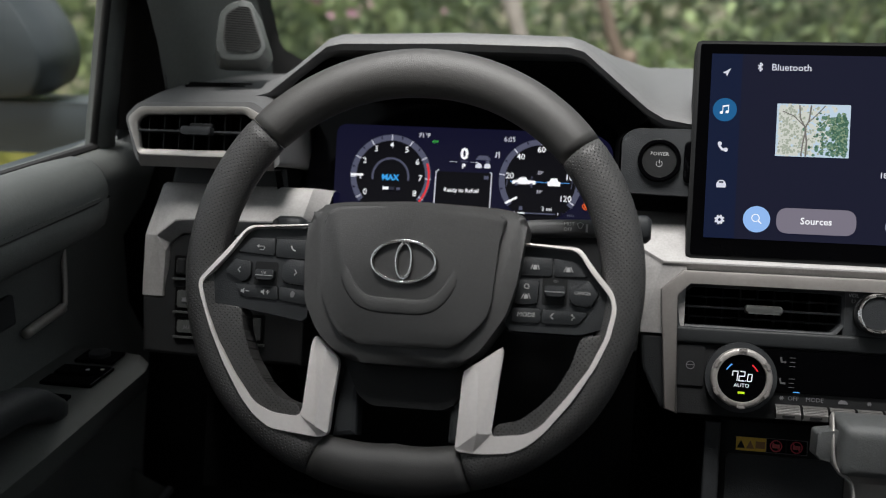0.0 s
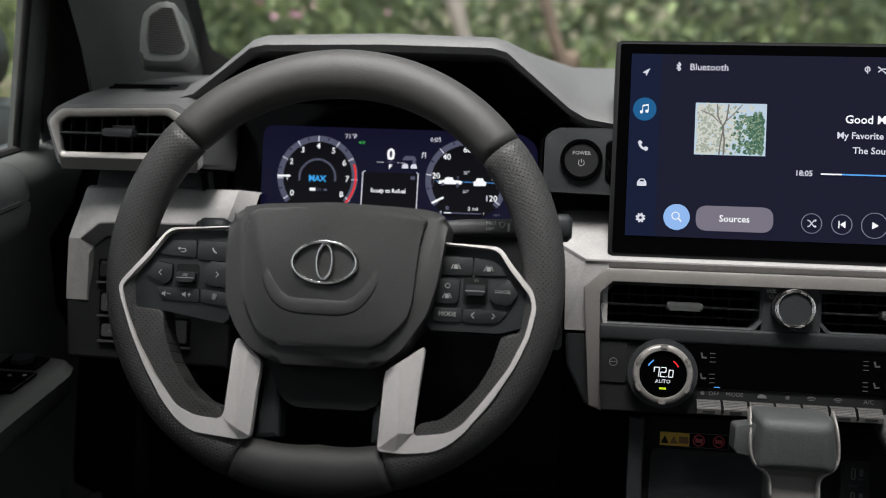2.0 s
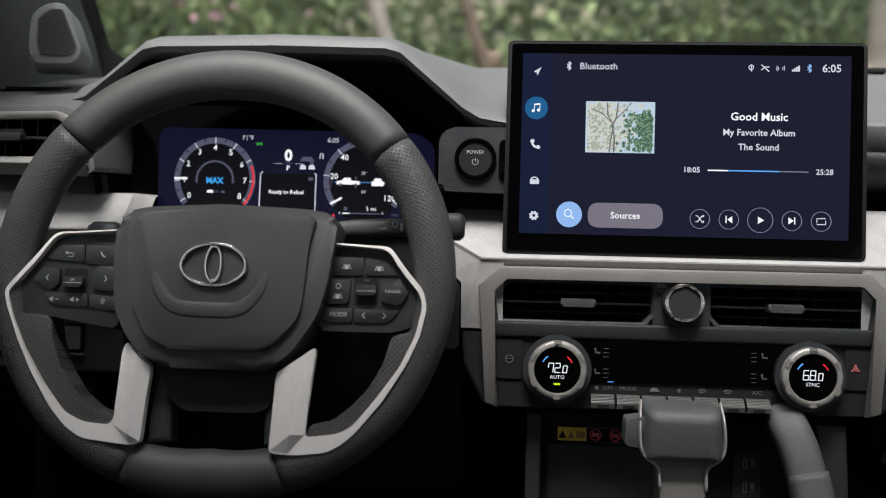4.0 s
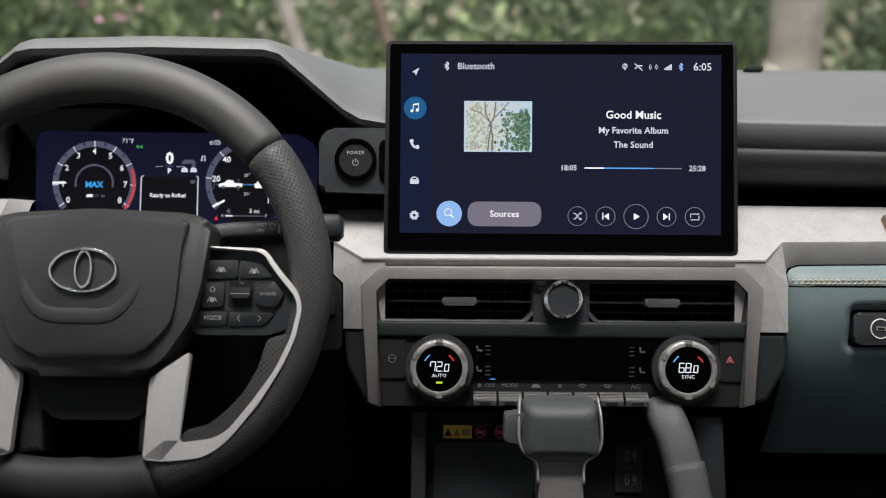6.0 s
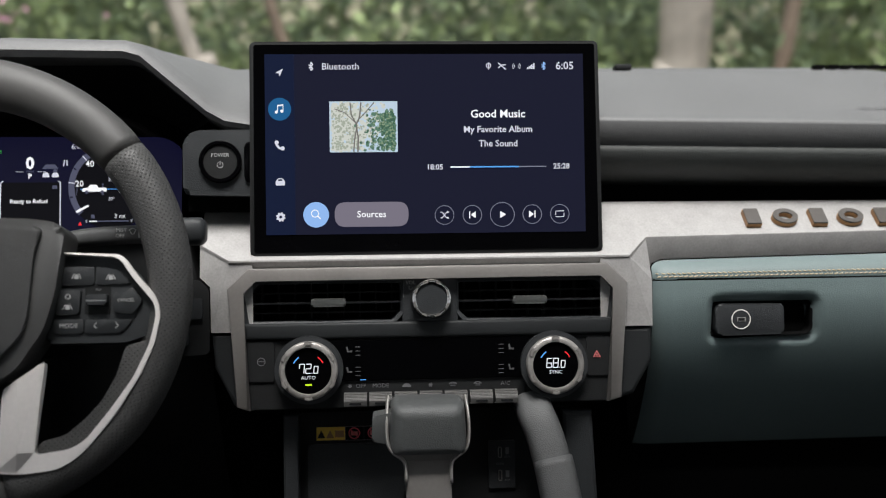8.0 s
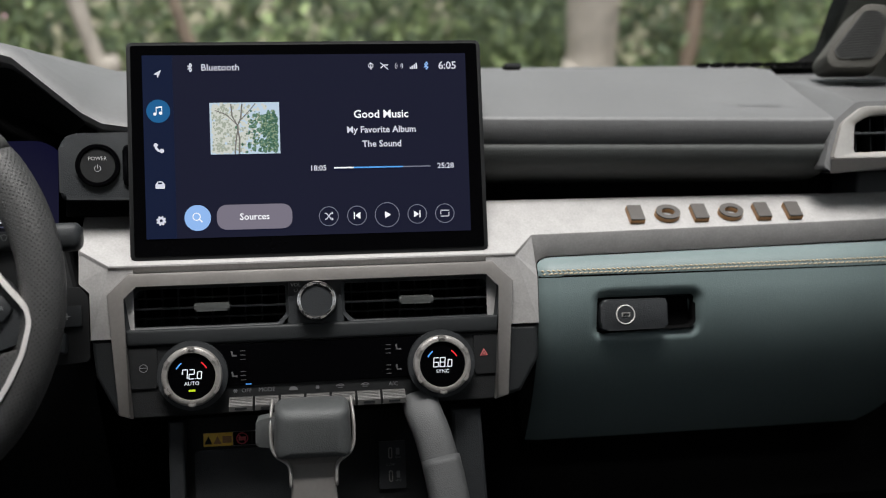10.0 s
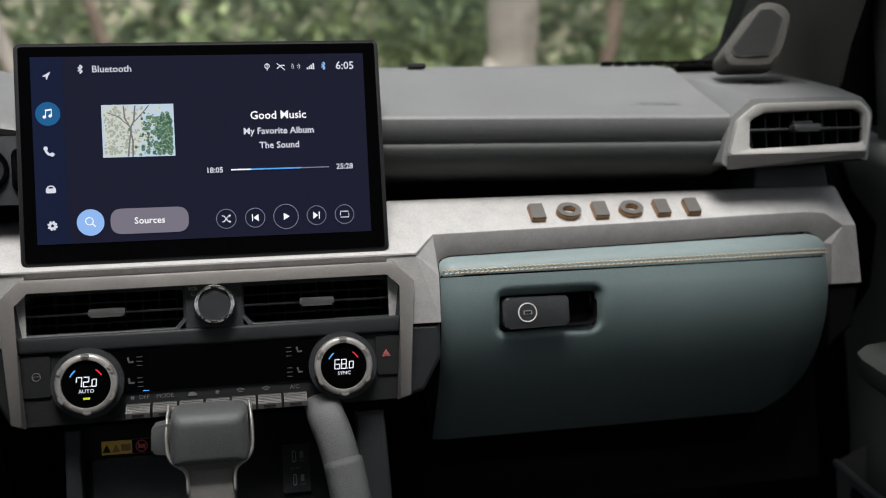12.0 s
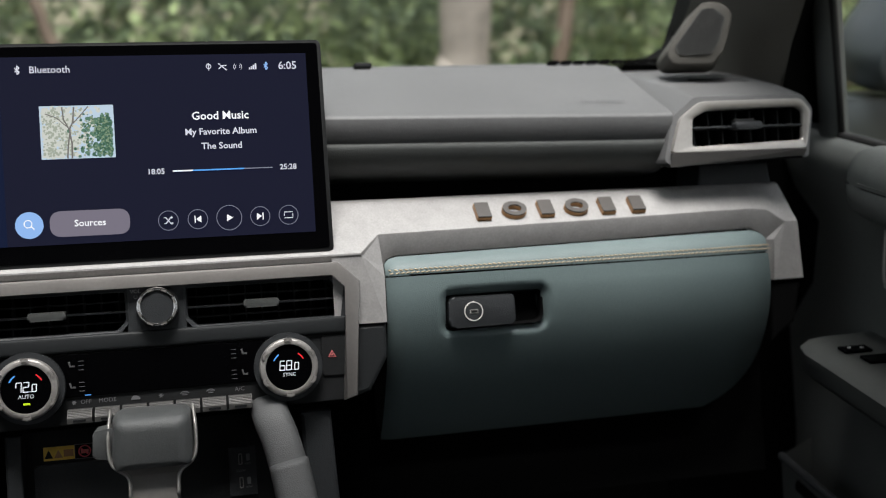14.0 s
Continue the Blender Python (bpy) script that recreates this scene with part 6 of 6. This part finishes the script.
u_line = smooth_line([(-0.049, -0.0330, 0.004), (-0.046, -0.0335, -0.011), (-0.030, -0.0337, -0.0275), (0.0, -0.0338, -0.0300), (0.026, -0.0337, -0.0280), (0.042, -0.0335, -0.011), (0.046, -0.0330, 0.006)], 6)
part("pad_crease", tube(u_line, [0.0005 + 0.0062 * math.sin(math.pi * i / (len(u_line) - 1)) ** 0.5 for i in range(len(u_line))], [0.0002 + 0.0007 * math.sin(math.pi * i / (len(u_line) - 1)) ** 0.5 for i in range(len(u_line))], 10), M_AIRBAG, sw, "pressed crease in the pad", smooth="all")
part("chin", prism(rounded([(-0.052, -0.070), (0.058, -0.070), (0.054, -0.106), (0.040, -0.114), (-0.022, -0.114), (-0.034, -0.106)], 0.005), -0.010, 0.03, 0.005, 3), M_DARK, sw, smooth=True)
part("hub", prism(circle(0.004, -0.02, 0.055, 30), 0.0, 0.10), M_DARK, sw)
# oval emblem of plain chrome rings
em = part("emblem", frame_ring(circle(0.002, 0.0075, 0.0290, 48, 0.655), circle(0.002, 0.0075, 0.0262, 48, 0.625), -0.0372, -0.032, 0.0009), M_CHROME, sw, "plain oval chrome emblem", smooth=True)
part("emblem_ring", frame_ring(circle(0.002, 0.0085, 0.0078, 36, 2.10), circle(0.002, 0.0085, 0.0055, 36, 2.45), -0.0368, -0.032, 0.0007), M_CHROME, em, smooth=True)

# ---- column and stalks ----
col = thing("steering_column", "dark steering column shroud", "steering column", (-0.41, 0.05, -0.2))
part("shroud", tube(smooth_line([(-0.407, -0.085, -0.140), (-0.407, -0.03, -0.150), (-0.407, 0.05, -0.165)], 6), 0.075, 0.045, 24, (0, 0, 1), power=3.0), M_DARK, col, smooth="all")
for s, label, end in ((1, "dark wiper stalk with white markings", (-0.204, -0.047, -0.0845)), (-1, "dark lamp stalk beside the wheel", (-0.560, -0.05, -0.100))):
    stl = thing("stalk", label, "stalk", (-0.41 + s * 0.07, -0.045, -0.1), group="steering column stalks")
    x0 = -0.407 + s * 0.070
    pth = [(x0, -0.045, end[2] - 0.010), (x0 + s * 0.03, -0.046, end[2] - 0.004), (end[0] - s * 0.036, -0.046, end[2] - 0.001), (end[0] - s * 0.03, -0.046, end[2])]
    part("arm", tube(smooth_line(pth, 4), 0.0085, 0.010, 14, (0, 1, 0), power=2.6), M_GRAB if s > 0 else M_PLASTIC, stl, smooth="all")
    part("tip", tube([(end[0] - s * 0.030, -0.046, end[2]), (end[0] - s * 0.024, -0.046, end[2]), (end[0] - s * 0.004, -0.047, end[2]), end], [0.0095, 0.0128, 0.0128, 0.009], [0.010, 0.012, 0.012, 0.009], 16, (0, 1, 0), power=3.0), M_PLASTIC, stl, smooth="all")
    if s > 0:
        writing("MIST", -0.2775, -0.0830, -0.0568, 0.0046, M_PRINT, stl)
        writing("OFF", -0.2785, -0.0880, -0.0568, 0.0046, M_PRINT, stl)
        flat("wiper_mark", stroke([(-0.2705, -0.0825), (-0.2675, -0.0812), (-0.2645, -0.0825), (-0.2665, -0.0865), (-0.2685, -0.0865), (-0.2705, -0.0825)], 0.0006), -0.0568, M_PRINT, stl)
        flat("speed_mark", rect(-0.2625, -0.0900, -0.2605, -0.0825), -0.0568, M_PRINT, stl)
    else:
        flat("lamp_mark", rect(-0.5300, -0.102, -0.5215, -0.0985), -0.0568, M_PRINT, stl)
        flat("lamp_mark", rect(-0.5400, -0.102, -0.5330, -0.0985), -0.0568, M_PRINT, stl)
# switch beside the column, towards the centre
csw = thing("trim_switch", "black switch panel with a plus mark beside the column", "switch", (-0.235, 0.02, -0.22))
part("panel", prism(rounded([(-0.262, -0.204), (-0.2100, -0.200), (-0.2105, -0.1375), (-0.2190, -0.1300), (-0.262, -0.1270)], 0.003), 0.006, 0.03, 0.002), M_DARK, csw)
part("switch", prism(rect(-0.2430, -0.1665, -0.2165, -0.1470, 0.002), 0.0035, 0.010, 0.001), M_PLASTIC, csw)
flat("plus_mark", rect(-0.2325, -0.1573, -0.2265, -0.1566), 0.0030, M_PRINT, csw)
flat("plus_mark", rect(-0.2298, -0.1600, -0.2291, -0.1539), 0.0026, M_PRINT, csw)
part("roller", box(-0.2395, -0.2300, -0.004, 0.010, -0.192, -0.172, 0.003), M_PLASTIC, csw)


# ---- doors, pillars and mirrors ----
def sided(pts, s):
    return [(s * x, y, z) for x, y, z in pts]


def door(s, dy, fy, label):
    """A front door, laid out for the passenger's side and mirrored by s; dy shifts it along the car."""
    d = thing("door", label, "door", (s * 0.79, -0.4 + dy, 0.75), WORLD, "front doors")

    def P(pts):
        return [(s * x, y + dy, z) for x, y, z in pts]

    # panel: sill, upper face, waist, lower face
    prof = [(0.842, 1.385), (0.800, 1.388), (0.782, 1.380), (0.776, 1.355), (0.786, 1.320), (0.796, 1.28), (0.796, 1.20), (0.790, 1.13), (0.795, 1.0), (0.80, 0.74)]
    rows = [P([(x + 0.05, 0.30, z) for x, z in prof]), P([(x + 0.012, 0.17, z) for x, z in prof]), P([(x, 0.08, z) for x, z in prof]), P([(x, -0.05, z) for x, z in prof]), P([(x, -1.25, z) for x, z in prof])]
    part("panel", loft(rows), M_DOOR, d, "charcoal moulded panel", smooth="all")
    part("outer_skin", box(min(s * 0.84, s * 0.90), max(s * 0.84, s * 0.90), -1.25 + dy, 0.35 + dy, 0.65, 1.375, 0.01), M_PAINT, d)
    # padded sill
    pr = [(0.800, 1.393), (0.776, 1.399), (0.756, 1.395), (0.743, 1.384), (0.738, 1.368), (0.738, 1.358), (0.7395, 1.3555), (0.738, 1.353), (0.7385, 1.342), (0.744, 1.327), (0.757, 1.318), (0.786, 1.316)]
    rows = []
    for y, k in ((-0.010, 0.25), (-0.012, 0.62), (-0.018, 0.86), (-0.030, 0.96), (-0.055, 1.0), (-0.30, 1.04), (-1.2, 1.04)):
        rows.append(P([(0.79 - (0.79 - x) * k, y, 1.368 + (z - 1.368) * k) for x, z in pr]))
    part("sill_pad", loft(rows), M_DOOR, d, "padded leatherette sill", smooth="all")
    part("pad_piping", tube(P([(0.7445, -0.02, 1.3560), (0.7400, -0.055, 1.3556), (0.7378, -0.3, 1.3555), (0.7378, -1.2, 1.3555)]), 0.0014, None, 8, (0, 0, 1)), M_RUBBER, d)
    st_bm = bmesh.new()
    for i in range(60):
        y = -0.050 - 0.0062 * i
        tube(P([(0.7395, y, 1.3605), (0.7368, y - 0.0016, 1.3607), (0.7366, y - 0.0036, 1.3607), (0.7390, y - 0.0046, 1.3605)]), 0.0006, None, 5, (0, 0, 1), bm=st_bm)
    tagged(part("pad_stitching", st_bm, M_DOOR, d, "row of dark stitches"), kind="stuff")
    # arm rest with its switch plate
    top = 1.190 if s < 0 else 1.178
    wide = 0.098 if s < 0 else 0.108
    rows = []
    for y, k in ((-0.024, 0.66), (-0.030, 0.93), (-0.052, 1.0), (-0.25, 1.06), (-0.9, 1.08)):
        w = wide * k
        rows.append(P([(0.80, y, top + 0.002), (0.80 - w * 0.90, y, top), (0.80 - w, y, top - 0.008), (0.80 - w * 0.985, y, top - 0.028), (0.80 - w * 0.80, y + 0.008, top - 0.045), (0.80, y + 0.02, top - 0.075)]))
    part("armrest", loft(rows), M_ARM, d, "moulded arm rest", smooth=40)
    plate = part("switch_plate", loft([P([(0.782, -0.045, top + 0.0022), (0.716, -0.050, top + 0.0022)]), P([(0.790, -0.30, top + 0.0022), (0.708, -0.30, top + 0.0022)])]), M_DARK, d, "black switch plate")
    cells = ((-0.050, 0.752, 0.015, 0.021), (-0.088, 0.749, 0.011, 0.027), (-0.114, 0.749, 0.011, 0.027), (-0.160, 0.752, 0.011, 0.024)) if s < 0 else ((-0.077, 0.737, 0.008, 0.017), (-0.108, 0.745, 0.010, 0.017))
    for y, x, ly, lx in cells:
        a = P([(x - lx, y - ly, 0), (x + lx, y + ly, 0)])
        x0, x1 = sorted((a[0][0], a[1][0]))
        part("window_switch", box(x0, x1, a[0][1], a[1][1], top + 0.001, top + 0.0048, 0.0012), M_GLOSS, plate)
    if s < 0:
        part("mirror_dial", tube(P([(0.752, -0.050, top + 0.004), (0.752, -0.050, top + 0.009)]), 0.011, None, 20, (0, 1, 0)), M_PLASTIC, plate)
    for k in (-0.007, 0.007):
        a = P([(0.737 + k, (-0.077 if s > 0 else -0.088) - k * 0.2, 0)])[0]
        part("switch_mark", box(a[0] - 0.0016, a[0] + 0.0016, a[1] - 0.0016, a[1] + 0.0016, top + 0.0048, top + 0.0056), M_PRINT, plate)
    # grab recess and pull handle
    part("handle_cup", prism(rect(-0.19, 1.238, -0.040, 1.312, 0.02), 0, 0.003), M_VOID, d)
    cup = d.children[-1]
    cup.data.transform(Matrix.Translation((s * 0.7945 - 0.0015, dy, 0)) @ pose(0, 0, 0, 0, 0, 90))
    part("handle_edge", tube(smooth_line(P([(0.788, -0.120, 1.240), (0.788, -0.085, 1.2425), (0.789, -0.050, 1.2440), (0.7905, -0.041, 1.254), (0.792, -0.035, 1.285), (0.794, -0.031, 1.312)]), 6), [0.0052] * 13 + [0.0030] * 18, None, 10, (1, 0, 0)), M_RING, d, "bright edge of the handle cup", smooth="all")
    part("door_handle", box(min(s * 0.785, s * 0.793), max(s * 0.785, s * 0.793), -0.175 + dy, -0.135 + dy, 1.255, 1.285, 0.003), M_PLASTIC, d)
    # pull grip behind the switches
    part("pull_grip", tube(smooth_line(P([(0.733, -0.185, top + 0.002), (0.728, -0.225, top + 0.026), (0.722, -0.30, top + 0.040), (0.72, -0.45, top + 0.044)]), 6), 0.020, 0.015, 16, (0, 0, 1), power=2.8), M_PLASTIC, d, "textured pull grip", smooth="all")
    # map pocket with slots below
    part("pocket", loft([P([(0.78, 0.05, 1.015), (0.72, 0.02, 1.010), (0.715, -0.5, 1.005)]), P([(0.785, 0.05, 0.95), (0.73, 0.02, 0.94), (0.725, -0.5, 0.935)]), P([(0.79, 0.05, 0.85), (0.75, 0.02, 0.84), (0.745, -0.5, 0.84)])]), M_DOOR, d, "moulded pocket front", smooth=40)
    part("pocket_edge", tube(P([(0.72, 0.02, 1.010), (0.715, -0.5, 1.005)]), 0.005, None, 8, (0, 0, 1)), M_PLASTIC, d)
    for j in range(3):
        for i in range(6):
            y = -0.02 - 0.075 * i - 0.03 * j
            z = 0.990 - 0.024 * j
            part("pocket_slot", tube(P([(0.7195 + j * 0.0032, y, z), (0.7190 + j * 0.0032, y - 0.05, z - 0.001)]), 0.0075, 0.0025, 8, (1, 0, 0)), M_VOID, d)
    # window frame and pane
    part("window_frame", tube(P([(0.812, 0.060 + fy, 1.375), (0.796, 0.058 + fy, 1.46), (0.770, 0.056 + fy, 1.60), (0.72, -0.02 + fy, 1.85)]), 0.012, 0.022, 12, (0, 1, 0), power=3), M_DOOR, d, "black window frame", smooth=40)
    part("window_seal", tube(P([(0.808, 0.04 + fy, 1.380), (0.792, 0.037 + fy, 1.46), (0.764, 0.034 + fy, 1.60), (0.715, -0.04 + fy, 1.85)]), 0.004, 0.006, 8, (0, 1, 0)), M_RUBBER, d, smooth="all")
    part("sill_seal", tube(P([(0.806, 0.05 + fy, 1.390), (0.806, -1.25, 1.394)]), 0.006, 0.005, 8, (0, 0, 1)), M_RUBBER, d)
    wp = part("window_pane", loft([P([(0.816, 0.055 + fy, 1.37), (0.816, -1.25, 1.37)]), P([(0.72, -0.03 + fy, 1.96), (0.72, -1.25, 1.96)])]), M_SIDEGLASS, d, "clear side window")
    wp.visible_shadow = False
    return d


door(-1, -0.030, 0.030, "charcoal driver's door with an arm rest and window switches")
door(1, 0.015, 0.050, "charcoal passenger's door with an arm rest and window switches")


def pillar(s, dy, label):
    """A windscreen pillar with its seal and the tweeter on it."""
    p = thing("pillar", label, "pillar", (s * 0.70, 0.2 + dy, 1.4), WORLD, "windscreen pillars", "structure")

    def P(pts):
        return [(s * x, y + dy, z) for x, y, z in pts]

    part("trim", loft([P([(0.672, 0.31, 1.44), (0.682, 0.285, 1.44), (0.700, 0.17, 1.44), (0.735, 0.13, 1.44)]), P([(0.676, 0.295, 1.50), (0.687, 0.27, 1.50), (0.703, 0.155, 1.50), (0.735, 0.115, 1.50)]),
                       P([(0.676, 0.23, 1.60), (0.688, 0.20, 1.60), (0.703, 0.10, 1.60), (0.733, 0.07, 1.60)]), P([(0.62, -0.40, 1.98), (0.63, -0.42, 1.98), (0.65, -0.47, 1.98), (0.70, -0.50, 1.98)])]), M_PILLAR if s > 0 else M_DOOR, p, "cloth-covered pillar trim", smooth="all")
    part("glass_border", loft([P([(0.664, 0.34, 1.436), (0.684, 0.30, 1.436)]), P([(0.668, 0.316, 1.50), (0.690, 0.275, 1.50)]), P([(0.668, 0.26, 1.60), (0.690, 0.21, 1.60)]), P([(0.60, -0.40, 1.98), (0.63, -0.42, 1.98)])]), M_RUBBER, p)
    part("corner_border", loft([P([(0.60, 0.30, 1.450), (0.60, 0.30, 1.4665)]), P([(0.635, 0.305, 1.45), (0.635, 0.305, 1.471)]), P([(0.658, 0.308, 1.45), (0.658, 0.308, 1.483)]), P([(0.676, 0.305, 1.45), (0.672, 0.305, 1.51)])]), M_RUBBER, p)
    part("door_seal", loft([P([(0.733, 0.135, 1.40), (0.765, 0.14, 1.40), (0.81, 0.15, 1.40)]), P([(0.733, 0.12, 1.50), (0.762, 0.135, 1.50), (0.80, 0.145, 1.50)]), P([(0.73, 0.07, 1.60), (0.755, 0.10, 1.60), (0.785, 0.13, 1.60)]), P([(0.69, -0.48, 1.98), (0.70, -0.45, 1.98), (0.72, -0.40, 1.98)])]), M_VOID, p, "black door seal", smooth="all")
    part("outer_post", loft([P([(0.81, 0.15, 1.38), (0.84, 0.40, 1.38)]), P([(0.785, 0.13, 1.60), (0.80, 0.30, 1.60)]), P([(0.72, -0.40, 1.98), (0.74, -0.3, 1.98)])]), M_PAINT, p)
    return p


pillar(-1, -0.05, "black cloth windscreen pillar on the driver's side")
pillar(1, 0.0, "warm grey cloth windscreen pillar on the passenger's side")


def tweeter(s, place, turn, material, label):
    """A wedge-shaped loudspeaker on the pillar's foot."""
    m = Matrix.Translation(place) @ Matrix.Rotation(radians(turn), 4, "Z")
    t = thing("tweeter", label, "loudspeaker", place, DASH, "pillar loudspeakers")
    o = [(-0.036 * 1, -0.010), (-0.030, -0.024), (0.018, -0.027), (0.031, -0.008), (0.043, 0.030), (0.030, 0.044), (0.008, 0.046)]
    g = [(0.004 + (x - 0.004) * 0.76, 0.011 + (z - 0.010) * 0.74) for x, z in o]
    if s < 0:
        o, g = [(-x * 0.8 + z * 0.30, z * 0.9) for x, z in o][::-1], [(-x * 0.8 + z * 0.30, z * 0.9) for x, z in g][::-1]
    bm = prism(rounded(o, 0.008, 2), -0.012, 0.05, 0.0025, 2, grow=0.006)
    bmesh.ops.transform(bm, matrix=m, verts=bm.verts[:])
    part("housing", bm, material, t, smooth=True)
    bm = prism(rounded(g, 0.004, 2), -0.0135, -0.008)
    bmesh.ops.transform(bm, matrix=m, verts=bm.verts[:])
    gr = part("grille", bm, M_GRILLE, t, "fine ribbed grille")
    z0, z1 = min(p[1] for p in g), max(p[1] for p in g)
    for i in range(19):
        z = z0 + 0.0015 + (z1 - z0 - 0.003) * i / 18
        cut = sorted(a[0] + (b[0] - a[0]) * (z - a[1]) / (b[1] - a[1]) for a, b in zip(g, g[1:] + g[:1]) if (a[1] - z) * (b[1] - z) < 0)
        if len(cut) < 2 or cut[1] - cut[0] < 0.006:
            continue
        xa, xb = cut[0] + 0.0018, cut[1] - 0.0018
        bm = prism(rect(xa, z - 0.0004, xb, z + 0.0004), -0.0142, -0.012)
        bmesh.ops.transform(bm, matrix=m, verts=bm.verts[:])
        part("rib", bm, M_DARK, gr)
    return t


tweeter(1, (0.618, 0.100, 0.112), -18, M_PILLAR, "warm grey wedge-shaped loudspeaker on the pillar's foot")
tweeter(-1, (-0.634, 0.030, 0.098), 18, M_DOOR, "black wedge-shaped loudspeaker on the pillar's foot")


def wing_mirror(s, dy, label):
    w = thing("wing_mirror", label, "mirror", (s * 0.95, 0.32 + dy, 1.34), WORLD, "wing mirrors")

    def P(pts):
        return [(s * x, y + dy, z) for x, y, z in pts]

    hull = rounded([(1.005, 1.412), (1.25, 1.40), (1.27, 1.60), (1.20, 1.63), (1.07, 1.60), (1.0, 1.50), (0.985, 1.455)], 0.03, 5)
    rows = []
    for y, k in ((0.245, 0.93), (0.25, 0.98), (0.30, 1.0), (0.36, 0.93), (0.40, 0.72), (0.415, 0.4)):
        rows.append(P([(1.10 + (x - 1.10) * k, y, 1.51 + (z - 1.51) * k) for x, z in hull]))
    part("shell", loft(rows, closed=True, cap=True), M_PAINT, w, "dark painted shell", smooth=60)
    bm = bmesh.new()
    bm.faces.new([bm.verts.new(p) for p in P([(1.155 + (x - 1.115) * 0.78, 0.2425, 1.512 + (z - 1.512) * 0.86) for x, z in hull])])
    part("mirror_glass", bm, M_MIRROR, w, "mirror glass")
    part("foot", prism(rect(min(s * 0.84, s * 1.12), 1.335, max(s * 0.84, s * 1.12), 1.405, 0.01), 0.27 + dy, 0.36 + dy, 0.008, 2), M_PAINT, w, "dark mirror foot", smooth=True)
    part("sail", loft([P([(0.826, 0.07, 1.372), (0.835, 0.30, 1.372)]), P([(0.826, 0.07, 1.40), (0.835, 0.33, 1.40)])]), M_PAINT, w)
    return w


wing_mirror(-1, 0.01, "dark wing mirror outside the driver's window")
wing_mirror(1, 0.06, "dark wing mirror outside the passenger's window")
